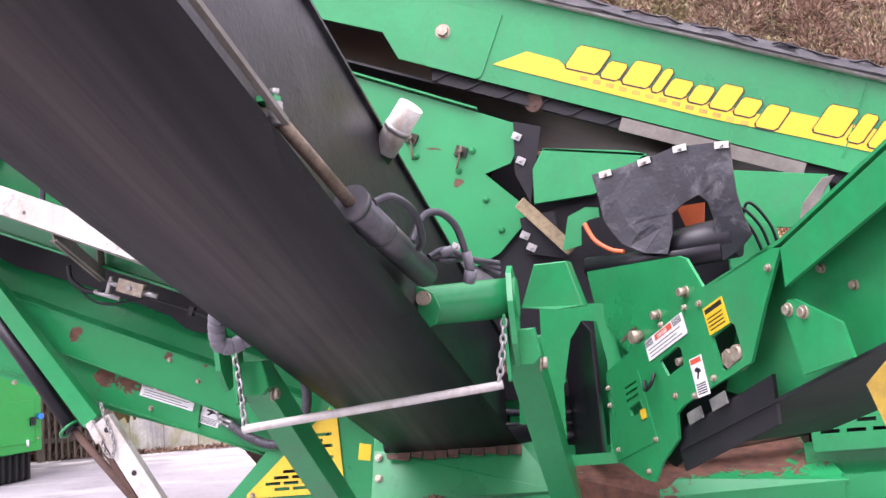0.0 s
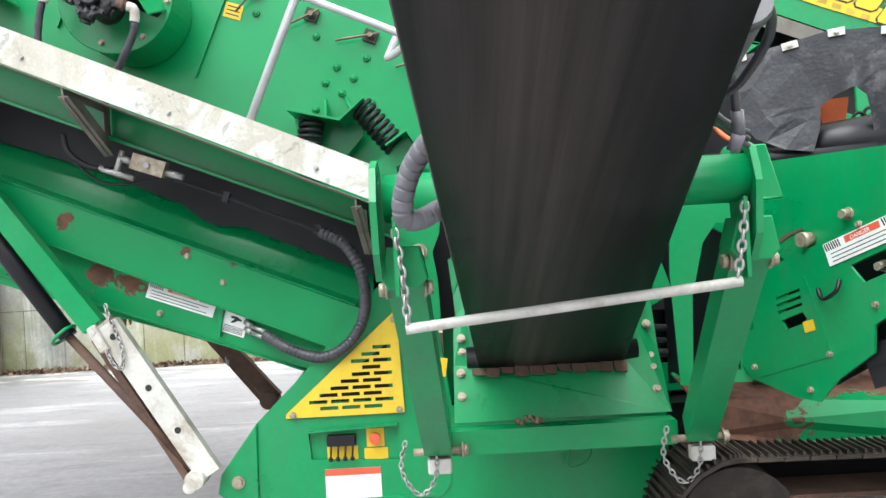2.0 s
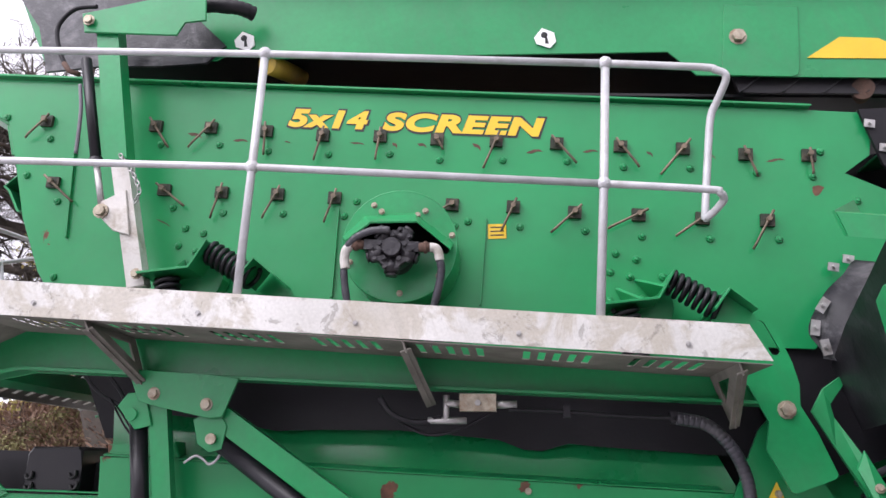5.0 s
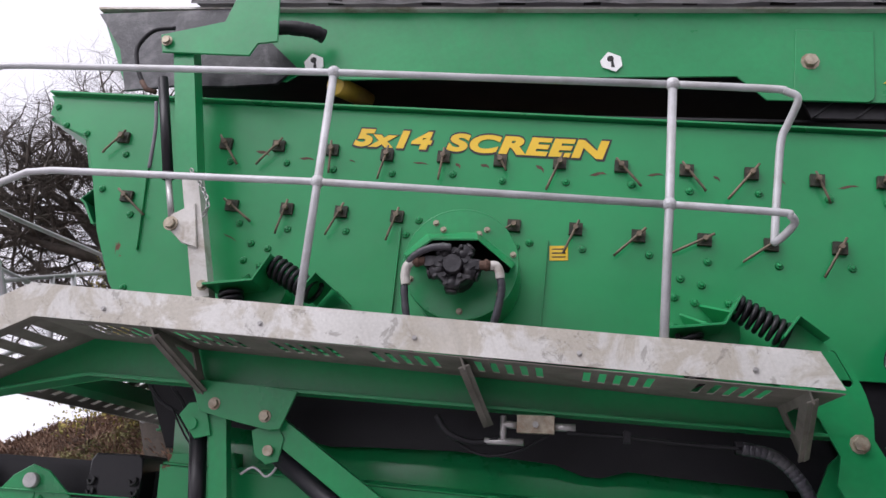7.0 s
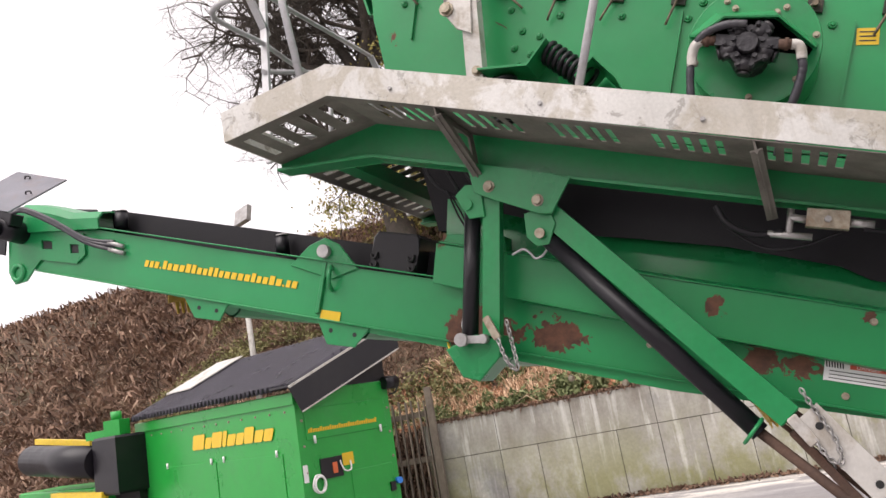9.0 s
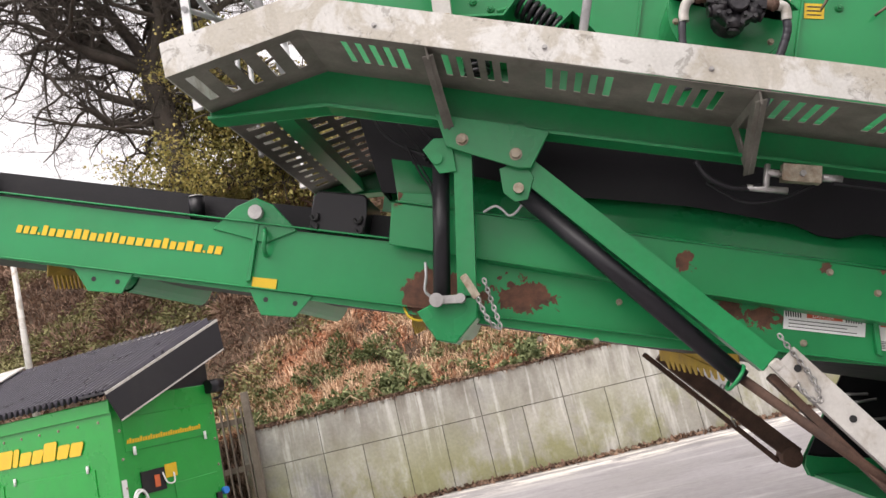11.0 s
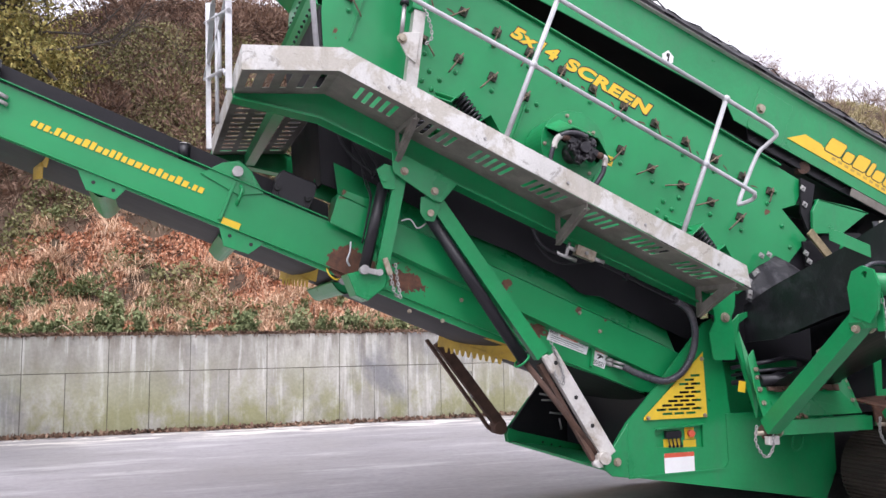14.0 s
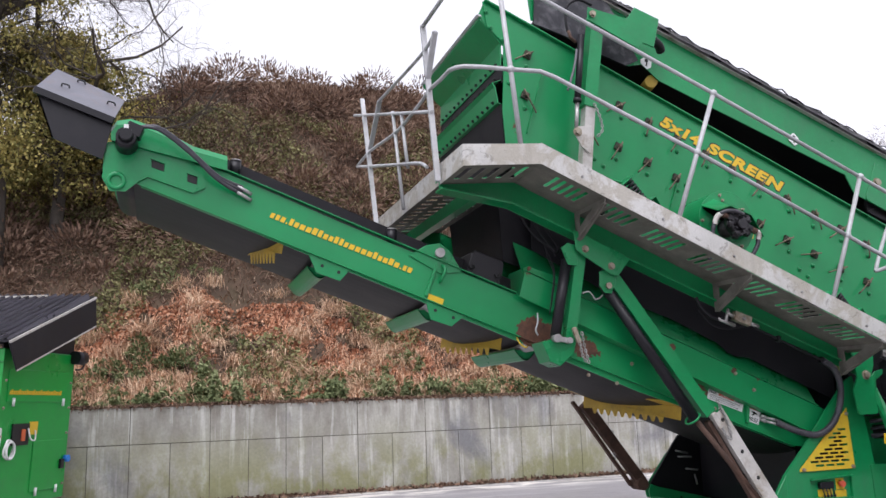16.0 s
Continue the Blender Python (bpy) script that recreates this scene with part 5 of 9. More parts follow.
for p in (J1, T1, J2, T2, V(-3.205, Y_RAIL, 3.79), V(-3.262, Y_RAIL, 4.42)):
    bmesh.ops.create_uvsphere(b, u_segments=12, v_segments=8, radius=0.031, matrix=Matrix.Translation(p))
pieces("ball_joint", b, M_RAIL, handrail)
b = bm_new()
tube(b, [V(-3.65, 0.087, 4.37), V(-3.66, -0.36, 4.353), V(-3.64, -0.5, 4.38), V(-3.55, Y_RAIL, 4.42), V(-3.262, Y_RAIL, 4.43), V(-3.02, Y_RAIL, 4.42), V(-2.9, Y_RAIL, 4.375), T1, T2], 0.0165, 10)
part("top_rail", b, M_RAIL, handrail)
b = bm_new()
tube(b, spline([T2, V(0.286, Y_RAIL, 3.001), V(0.34, Y_RAIL, 2.966), V(0.37, -0.55, 2.92), V(0.31, -0.50, 2.85), V(0.265, -0.47, 2.80), V(0.19, -0.45, 2.65), V(0.08, -0.45, 2.43), V(0.07, -0.46, 2.395), V(0.14, -0.52, 2.425), V(0.13, Y_RAIL, 2.455), V(0.09, Y_RAIL, 2.485), J2], 6), 0.0165, 10)
part("rail_return", b, M_RAIL, handrail)
b = bm_new()
tube(b, [V(-3.65, -0.47, 3.768), V(-3.62, -0.53, 3.77), V(-3.57, Y_RAIL, 3.775), V(-3.44, Y_RAIL, 3.785), V(-3.205, Y_RAIL, 3.79), V(-2.97, Y_RAIL, 3.80), V(-2.85, Y_RAIL, 3.765), J1, J2], 0.0165, 10)
part("mid_rail", b, M_RAIL, handrail)
XE = -3.65
for (ya, za), (yb, zb), flat_bar in (((0.087, 4.382), (-0.145, 3.04), True), ((2.13, 4.542), (1.64, 3.05), True), ((1.009, 3.996), (0.76, 3.05), False), ((0.748, 3.892), (0.60, 3.36), False),
                                     ((-0.205, 4.198), (0.03, 3.86), True), ((1.442, 4.265), (1.844, 3.909), True)):
    b = bm_new()
    if flat_bar:
        beam(b, (XE, yb, zb), (XE, ya, za), 0.042, 0.022, bevel=0.006)
    else:
        tube(b, [V(XE, yb, zb), V(XE, ya, za)], 0.0155, 10)
    part("end_post", b, M_RAIL, handrail)
for pts in (((2.494, 4.489), (-0.073, 3.605)), ((2.404, 3.90), (1.9, 3.755), (0.963, 3.494), (0.30, 3.31), (0.10, 3.22)), ((1.442, 4.265), (0.155, 4.159), (-0.205, 4.19)), ((2.404, 3.90), (1.845, 3.892), (0.937, 3.778), (0.30, 3.775), (-0.024, 3.795), (-0.30, 3.775), (-0.479, 3.768))):
    b = bm_new()
    tube(b, spline([(XE, y, z) for y, z in pts], 6) if len(pts) > 2 else [V(XE, *p) for p in pts], 0.0145, 10)
    part("end_rail", b, M_RAIL, handrail)
# ---- conveyor raising mast beside the screen box ----
b = bm_new()
beam(b, (-2.22, -0.14, 4.54), (-2.36, -0.14, 3.72), 0.11, 0.1, up=(0, 1, 0))
mast = part("mast", b, M_GREEN, machine, "green telescopic mast with galvanised foot")
b = bm_new()
beam(b, (-2.34, -0.14, 3.80), (-2.43, -0.12, 3.08), 0.085, 0.08, up=(0, 1, 0))
plate(b, [(-2.52, 3.50), (-2.48, 3.545), (-2.35, 3.56), (-2.39, 3.33), (-2.46, 3.38)], -0.185, 0.012, 0.003)
part("mast_foot", b, M_GALV, mast)
b = bm_new()
rod(b, (-2.384, -0.17, 4.329), (-2.462, -0.17, 3.76), 0.027, 18)
rod(b, (-2.46, -0.17, 3.78), (-2.465, -0.17, 3.75), 0.033, 18)
part("mast_cylinder", b, M_BLACK, mast, "black hydraulic cylinder")
b = bm_new()
rod(b, (-2.462, -0.17, 3.76), (-2.492, -0.17, 3.50), 0.016, 14)
part("piston_rod", b, M_STEEL, mast)
b = bm_new()
bolt(b, (-2.49, -0.19, 3.495), (0, -1, 0), 0.028, 0.02)
bolt(b, (-2.40, -0.19, 3.13), (0, -1, 0), 0.02, 0.02)
bolt(b, (-2.30, -0.23, 4.50), (0, -1, 0), 0.022, 0.016)
pieces("mast_bolt", b, M_BOLT, mast)
b = bm_new()
chain(b, [(-2.33, -0.2, 3.74), (-2.29, -0.21, 3.62), (-2.28, -0.21, 3.52), (-2.32, -0.2, 3.47)], 0.03, 0.004)
part("pin_chain", b, M_STEEL, mast)
b = bm_new()
plate(b, [(-2.345, 4.455), (-2.33, 4.565), (-1.975, 4.50), (-1.89, 4.62), (-1.66, 4.54), (-1.735, 4.28), (-1.84, 4.315), (-1.898, 4.255)], -0.215, 0.014, 0.004)
lift = part("lift_bracket", b, M_GREEN, mast)
b = bm_new()
tube(b, spline([(-1.80, -0.04, 4.50), (-1.70, -0.06, 4.46), (-1.58, -0.05, 4.40), (-1.52, 0.0, 4.37)], 8), 0.04, 12, ribs=(0.03, 0.004))
part("bent_hose", b, M_RUBBER, lift)
b = bm_new()
tube(b, spline([(-2.265, -0.16, 4.616), (-2.383, -0.16, 4.646), (-2.488, -0.16, 4.579), (-2.51, -0.16, 4.447), (-2.5, -0.16, 4.353)], 8), 0.012, 8)
part("mast_hose", b, M_RUBBER, mast)
b = bm_new()
tube(b, spline([(-2.442, -0.18, 4.197), (-2.474, -0.18, 4.043), (-2.546, -0.18, 3.838)], 8), 0.010, 8)
part("mast_hose", b, M_PALEHOSE, mast, "bleached thin hose")
b = bm_new()
tube(b, [(-2.5, -0.17, 4.355), (-2.485, -0.17, 4.301), (-2.439, -0.17, 4.262)], 0.014, 8)
part("hose_fitting", b, M_RUST, mast)

# ---- overhead feed conveyor ----
FK = -0.408
FANG = math.degrees(math.atan(-FK))


def feed_top(x):
    return 4.52 + FK * (x + 1.33)


feed = [(-2.75, feed_top(-2.75)), (-2.70, 4.55), (-2.1, 4.38), (-1.80, 4.235), (-1.66, 4.27), (-1.5, 4.13), (0.44, 3.40), (0.52, 3.22), (1.0, 3.02), (2.85, 2.26), (5.4, 1.2), (5.4, feed_top(5.4))]
b = bm_new()
plate(b, feed, 0.09, 0.012, 0.003)
feed_conveyor = part("feed_conveyor", b, M_GREEN, machine, "green overhead feed conveyor with yellow decal stripe")
b = bm_new()
plate(b, feed, 1.55, 0.012, 0.003)
part("far_side_beam", b, M_GREEN, feed_conveyor)
b = bm_new()
prism(b, [(-2.75, 0.055, feed_top(-2.75)), (5.4, 0.055, feed_top(5.4)), (5.4, 0.13, feed_top(5.4)), (-2.75, 0.13, feed_top(-2.75))], (0, 0, 0.014))
part("top_strip", b, M_GALV, feed_conveyor, "pale metal edge strip")
b = bm_new()
for x in (2.95,):
    beam(b, (x + 0.09, 0.087, feed_top(x + 0.09) - 0.02), (x - 0.09, 0.087, feed_top(x) - 0.44), 0.006, 0.01, up=(0, 1, 0), bevel=0)
pieces("panel_seam", b, M_GREEN, feed_conveyor)
b = bm_new()
plate(b, [(0.808, 3.535), (0.652, 3.205), (0.652, 3.175), (0.672, 3.155), (0.955, 3.035), (0.985, 3.038), (1.003, 3.058), (1.15, 3.385)], 0.082, 0.007, 0.002)
part("bolted_panel", b, M_GREEN, feed_conveyor)
b = bm_new()
bolt(b, (0.797, 0.083, 3.34), (0, -1, 0), 0.034, 0.025)
part("pivot_bolt", b, M_BOLT, feed_conveyor)
for x, z in ((-1.62, 4.285), (-0.118, 3.70)):
    b = bm_new()
    m = on_side(x, z, 0.086, FANG + 22)
    shape(b, m, [(-0.055, -0.02), (-0.03, -0.05), (0.045, -0.045), (0.06, 0.0), (0.03, 0.045), (-0.04, 0.045)], 0, 0.008)
    kp = part("key_plate", b, M_WHITE, feed_conveyor)
    b = bm_new()
    shape(b, m, circle(0.018, 10, -0.012, 0.012), 0.008, 0.001)
    shape(b, m, [(-0.008, 0.01), (0.004, 0.01), (0.03, -0.025), (0.012, -0.032)], 0.008, 0.001)
    part("key_slot", b, M_DARK, kp)
b = bm_new()
prism(b, [(-2.5, 0.12, feed_top(-2.5) - 0.34), (5.3, 0.12, feed_top(5.3) - 0.34), (5.3, 1.54, feed_top(5.3) - 0.34), (-2.5, 1.54, feed_top(-2.5) - 0.34)], (0, 0, -0.02))
part("carrying_belt", b, M_RUBBER, feed_conveyor)
b = bm_new()
lowz = lambda x: feed_top(x) - 0.60
prism(b, [(-2.4, 0.20, lowz(-2.4)), (5.3, 0.20, lowz(5.3)), (5.3, 1.45, lowz(5.3)), (-2.4, 1.45, lowz(-2.4))], (0, 0, -0.015))
prism(b, [(0.7, 0.14, lowz(0.7) - 0.02), (5.3, 0.14, lowz(5.3) - 0.02), (5.3, 0.14, lowz(5.3) + 0.2), (0.7, 0.14, lowz(0.7) + 0.2)], (0, 0.02, 0))
for k in range(24):
    x = 0.7 + k * 0.19
    prism(b, [(x, 0.125, lowz(x) - 0.02), (x + 0.02, 0.125, lowz(x) - 0.02), (x + 0.22, 0.125, lowz(x + 0.22) + 0.14), (x + 0.20, 0.125, lowz(x + 0.2) + 0.14)], (0, 0.015, 0))
part("chevron_belt", b, M_BELT, feed_conveyor, "black chevron return belt")
for x, zz in ((-1.55, 4.14), (1.27, 2.865)):
    b = bm_new()
    rod(b, (x, 0.13, zz), (x + 0.12, 0.45, zz + 0.04), 0.055, 16)
    part("belt_scraper", b, M_OCHRE if x < 0 else M_RUST, feed_conveyor)
b = bm_new()
flat(b, on_side(1.75, 2.70, 0.088, FANG), 0, -0.075, 1.0, 0.0, 0, 0.006)
part("wear_strip", b, M_DIRTY, feed_conveyor)
# tarpaulin laid over the top, with its lashing cord
b = bm_new()
prof = [(0.02, -0.02), (0.05, 0.05), (0.3, 0.16), (0.85, 0.22), (1.35, 0.16), (1.62, 0.02)]
rings = []
for i in range(60):
    x = -2.2 + 7.4 * i / 59
    rings.append([b.verts.new((x, y, feed_top(x) + 0.03 + h * (0.8 + 0.3 * noise.noise((x * 1.3, y, 0))) + 0.02 * noise.noise((x * 5, y * 3, 2)))) for y, h in prof])
for i in range(59):
    for k in range(len(prof) - 1):
        b.faces.new((rings[i][k], rings[i + 1][k], rings[i + 1][k + 1], rings[i][k + 1]))
bmesh.ops.solidify(b, geom=b.faces[:], thickness=0.006)
M_TARP = surface("grey_tarpaulin", (0.17, 0.165, 0.17), 0.6, var=0.25, scale=4, fine=50, dirt=(0.32, 0.31, 0.30), dirt_amount=0.3, dirt_scale=2, bumps=0.3)
tarp = part("cover_sheet", b, M_TARP, feed_conveyor, "grey tarpaulin lashed over the conveyor")
b = bm_new()
pts = []
for i in range(140):
    x = -2.1 + 7.2 * i / 139
    pts.append((x, 0.04 + 0.015 * math.sin(i * 1.7), feed_top(x) + 0.062 + 0.009 * math.sin(i * 0.9) + 0.007 * math.sin(i * 2.3)))
tube(b, pts, 0.006, 5)
part("lashing_cord", b, M_BLACK, tarp)
rng = random.Random(8)
b = bm_new()
for k in range(16):
    x = -1.9 + 0.44 * k + 0.1 * rng.random()
    z = feed_top(x)
    w = 0.06 + 0.09 * rng.random()
    prism(b, [(x, 0.03, z + 0.03), (x + w, 0.03, z + 0.03 - 0.4 * w), (x + w * 1.1, 0.05, z + 0.045 - 0.4 * w + 0.045 * rng.random()), (x + 0.03, 0.06, z + 0.06 + 0.02 * rng.random())], (0.0, 0.05, 0.012))
pieces("torn_rubber", b, M_RUBBER, tarp)
# decals: stripe and slanted block shapes
ms = on_side(1.066, 3.105, 0.087, FANG - 1.2)
b = bm_new()
shape(b, ms, [(0, 0), (0.17, 0.115), (0.36, 0.105), (0.42, 0.07), (1.5, 0.05), (1.62, 0.10), (3.2, 0.12), (3.2, 0.0), (2.6, -0.01), (1.2, -0.03)])
part("stripe_decal", b, M_DECAL, feed_conveyor, "yellow stripe decal")
b, bs2 = bm_new(), bm_new()


def emblem(x, w, h, low=0.0):
    """One slanted block with cut corners and its dark edge."""
    base = 0.072 - 0.052 * (x - 0.40) - low
    k = 0.36
    for bb, o, z in ((bs2, 0.009, 0.003), (b, 0.0, 0.0045)):
        pts = [(x - o * 0.6, base + 0.018 - o), (x + 0.014, base - o), (x + w - 0.012, base - o), (x + w + o, base + 0.018 - o), (x + w + o, base + h - 0.018), (x + w - 0.014, base + h + o * 0.6), (x + 0.012, base + h + o * 0.6), (x - o * 0.6, base + h - 0.018)]
        shape(bb, ms, [(px + k * (py - base), py) for px, py in pts], z, 0.001)


x = 0.40
for w, h, low in ((0.185, 0.142, 0), (0.105, 0.102, 0), (0.150, 0.142, 0), (0.052, 0.142, 0), (0.115, 0.102, 0), (0.100, 0.102, 0), (0.115, 0.142, 0), (0.108, 0.102, 0), (0.115, 0.135, 0.035)):
    emblem(x, w, h, low)
    x += w + 0.018
x += 0.16
for w, h in ((0.15, 0.165), (0.075, 0.165), (0.15, 0.165), (0.15, 0.165)):
    emblem(x, w, h, -0.02)
    x += w + 0.03
pieces("emblem_shadow", bs2, M_DECAL_BLACK, feed_conveyor, touch=None)
pieces("emblem_block", b, M_DECAL, feed_conveyor, "slanted yellow emblem block", touch=None)
b = bm_new()
for k in range(13):
    flat(b, ms, 0.50 + k * 0.075, 0.022 - 0.0039 * k, 0.50 + k * 0.075 + 0.045, 0.046 - 0.0039 * k, 0.003, 0.0006)
pieces("emblem_bar", b, M_OCHRE, feed_conveyor)
# rubber curtain and bracket at the feed end by the mast
b = bm_new()
prism(b, [(-2.75, 0.05, 5.06), (-2.67, 0.05, 4.78), (-2.69, 0.05, 4.50), (-2.40, 0.05, 4.42), (-2.1, 0.05, 4.30), (-1.85, 0.05, 4.22), (-1.72, 0.05, 4.28), (-1.85, 0.05, 4.55), (-1.98, 0.05, 4.78)], (0, 0.02, 0))
part("feed_curtain", b, M_FLAP, feed_conveyor, "dusty black rubber feed curtain")

# ---- struts, cylinders and leg at the tail conveyor ----
b = bm_new()
beam(b, (-2.27, -0.07, 2.435), (-1.43, -0.07, 1.285), 0.105, 0.07, up=(0, 1, 0))
strut = part("folding_strut", b, M_GREEN, machine, "green diagonal strut")
b = bm_new()
plate(b, [(-2.34, 2.40), (-2.35, 2.29), (-2.31, 2.235), (-2.25, 2.23), (-2.20, 2.32), (-2.22, 2.42)], -0.115, 0.012, 0.003)
part("clevis", b, M_GREEN, strut)
b = bm_new()
tube(b, [V(-1.585 + 0.075 * math.cos(t) * 0.6, -0.07 + 0.07 * math.sin(t), 1.255 + 0.075 * math.cos(t) * 0.55) for t in [2 * math.pi * i / 16 for i in range(16)]], 0.009, 6, True)
part("cylinder_clamp", b, M_GREEN, strut)
b = bm_new()
rod(b, (-2.275, -0.07, 2.285), (-1.56, -0.07, 1.245), 0.043, 18)
strut_cyl = part("hydraulic_cylinder", b, M_BLACK, machine, "black hydraulic cylinder")
b = bm_new()
rod(b, (-2.279, -0.135, 2.287), (-2.279, -0.02, 2.287), 0.019, 14)
rod(b, (-2.279, -0.142, 2.287), (-2.279, -0.125, 2.287), 0.024, 14)
part("pin", b, M_BOLT, strut_cyl)
b = bm_new()
rod(b, (-1.56, -0.07, 1.245), (-0.98, -0.06, 0.55), 0.022, 12)
part("piston_rod", b, M_RUST, strut_cyl)
b = bm_new()
beam(b, (-2.478, -0.07, 2.56), (-2.625, -0.07, 1.86), 0.085, 0.06, up=(0, 1, 0))
part("upright_strut", b, M_GREEN, machine, "green upright strut")
b = bm_new()
rod(b, (-2.60, -0.07, 2.49), (-2.735, -0.07, 1.90), 0.04, 18)
cyl2 = part("hydraulic_cylinder", b, M_BLACK, machine, "black hydraulic cylinder")
b = bm_new()
plate(b, [(-2.66, 2.58), (-2.60, 2.62), (-2.52, 2.60), (-2.53, 2.44), (-2.61, 2.45)], -0.115, 0.012, 0.003)
rod(b, (-2.605, -0.13, 2.52), (-2.605, -0.10, 2.52), 0.028, 12)
part("top_lug", b, M_GREEN, cyl2)
b = bm_new()
for r_off in (0.0, 0.02):
    tube(b, spline([(-2.74, 0.03 - r_off, 2.66), (-2.69 - r_off, 0.02, 2.52), (-2.665 - r_off * 0.4, 0.01, 2.40), (-2.70 - r_off * 0.3, 0.0, 2.22), (-2.735, 0.0, 2.08)], 8), 0.005, 7)
pieces("hose", b, M_RUBBER, cyl2)
b = bm_new()
tube(b, spline([(-2.79, 0.10, 2.10), (-2.80, 0.08, 2.03), (-2.82, 0.08, 1.97), (-2.80, 0.09, 1.93)], 6), 0.007, 8)
part("grease_pipe", b, M_RAIL, cyl2)
b = bm_new()
plate(b, [(-2.86, 1.86), (-2.80, 1.715), (-2.72, 1.68), (-2.60, 1.77), (-2.57, 1.87), (-2.70, 1.90)], -0.10, 0.20, 0.006)
foot_b = part("strut_bracket", b, M_GREEN, machine)
b = bm_new()
rod(b, (-2.755, -0.16, 1.885), (-2.755, -0.08, 1.885), 0.032, 16, 0.026)
rod(b, (-2.65, -0.155, 1.868), (-2.65, -0.08, 1.868), 0.022, 16)
beam(b, (-2.75, -0.12, 1.885), (-2.64, -0.12, 1.865), 0.036, 0.036, bevel=0.01)
part("pin_block", b, M_STEEL, foot_b)
b = bm_new()
beam(b, (-2.615, -0.145, 1.965), (-2.575, -0.145, 1.85), 0.035, 0.02, up=(0, 1, 0))
part("locking_pin", b, M_BOLT, foot_b)
b = bm_new()
chain(b, [(-2.575, -0.15, 1.85), (-2.55, -0.15, 1.74), (-2.51, -0.15, 1.70), (-2.52, -0.12, 1.82), (-2.53, -0.11, 1.93)], 0.03, 0.004)
part("pin_chain", b, M_STEEL, foot_b)
b = bm_new()
tube(b, spline([(-2.461, -0.03, 2.241), (-2.403, -0.03, 2.255), (-2.373, -0.03, 2.231), (-2.35, -0.03, 2.196), (-2.315, -0.03, 2.202), (-2.28, -0.03, 2.23)], 5), 0.006, 6)
part("grease_hose", b, M_RAIL, strut)
# galvanised telescopic leg
leg0, leg1 = V(-1.40, -0.085, 1.275), V(-0.945, -0.085, 0.535)
ld = (leg1 - leg0).normalized()
b = bm_new()
channel(b, leg0 + V(0.03, -0.02, 0.02), leg1 + V(0.03, -0.02, 0.02), 0.055, 0.115, 0.008, up=ld.cross(V(0, 1, 0)), flip=-1)
leg = part("folding_leg", b, M_GALV, machine, "galvanised channel leg with pin holes")
b = bm_new()
for q in (0.08, 0.42, 0.70):
    p = leg0.lerp(leg1, q) + V(0.03, -0.022, 0.02)
    rod(b, p, p + V(0, -0.001, 0), 0.016, 12)
pieces("pin_hole", b, M_DARK, leg)
b = bm_new()
beam(b, (-1.44, -0.05, 1.23), (-1.02, -0.05, 0.52), 0.035, 0.05, up=(0, 1, 0))
part("inner_bar", b, M_RUST, leg)
b = bm_new()
beam(b, (-1.43, -0.12, 1.29), (-1.365, -0.12, 1.17), 0.045, 0.03, up=(0, 1, 0))
rod(b, (-1.42, -0.14, 1.27), (-1.42, -0.10, 1.27), 0.02, 10)
part("latch", b, M_GALV, leg)
b = bm_new()
rod(b, (-0.975, -0.15, 0.545), (-0.975, -0.03, 0.545), 0.045, 16)
rod(b, (-1.01, -0.12, 0.505), (-1.01, -0.05, 0.505), 0.03, 12)
part("leg_shoe", b, M_GALV, leg)
b = bm_new()
chain(b, [(-1.365, -0.13, 1.19), (-1.33, -0.13, 1.11), (-1.29, -0.13, 1.09), (-1.29, -0.12, 1.18), (-1.345, -0.11, 1.33), (-1.365, -0.1, 1.39)], 0.03, 0.004)
part("pin_chain", b, M_STEEL, leg)
# the same leg on the far side, brown
b = bm_new()
beam(b, (-1.62, 1.62, 1.40), (-0.98, 1.70, 0.60), 0.1, 0.07, up=(0, 1, 0))
far_leg = part("far_leg", b, M_RUST, machine, "dark rusty far-side leg")
b = bm_new()
beam(b, (-1.72, 1.66, 1.42), (-1.08, 1.75, 0.58), 0.03, 0.04, up=(0, 1, 0))
rod(b, (-1.02, 1.62, 0.60), (-1.02, 1.78, 0.60), 0.06, 14)
part("inner_bar", b, M_RUST, far_leg)
b = bm_new()
chain(b, [(-1.30, 1.66, 1.12), (-1.30, 1.66, 0.98), (-1.29, 1.66, 0.86)], 0.035, 0.005)
part("pin_chain", b, M_STEEL, far_leg)

# ---- chassis ----
side = [(-0.88, 0.53), (-0.90, 0.44), (-0.84, 0.395), (-0.71, 0.375), (0.3, 0.21), (1.16, 0.07), (1.28, 0.3), (1.28, 0.8), (0.25, 0.8), (0.2, 1.2), (0.12, 1.55), (0.03, 1.51), (-0.44, 1.02), (-0.50, 0.96), (-0.70, 0.77)]
M_FRONT = Matrix.Rotation(radians(90), 4, "X")
b = bm_new()
holed(b, M_FRONT, side, [[(-0.445, 0.575), (-0.02, 0.555), (-0.02, 0.725), (-0.455, 0.705)], [(-0.43, 0.85), (-0.05, 0.85), (-0.05, 1.12)]], 0.02)
chassis = part("chassis", b, M_GREEN, machine, "green fabricated chassis side")
b = bm_new()
plate(b, [(-0.885, 0.53), (-0.905, 0.44), (-0.845, 0.39), (-0.71, 0.37), (-0.70, 0.77)], -0.016, 0.014, 0.004)
part("corner_plate", b, M_GREEN, chassis)
b = bm_new()
bolt(b, (-0.802, -0.02, 0.492), (0, -1, 0), 0.024, 0.016)
part("corner_bolt", b, M_BOLT, chassis)
b = bm_new()
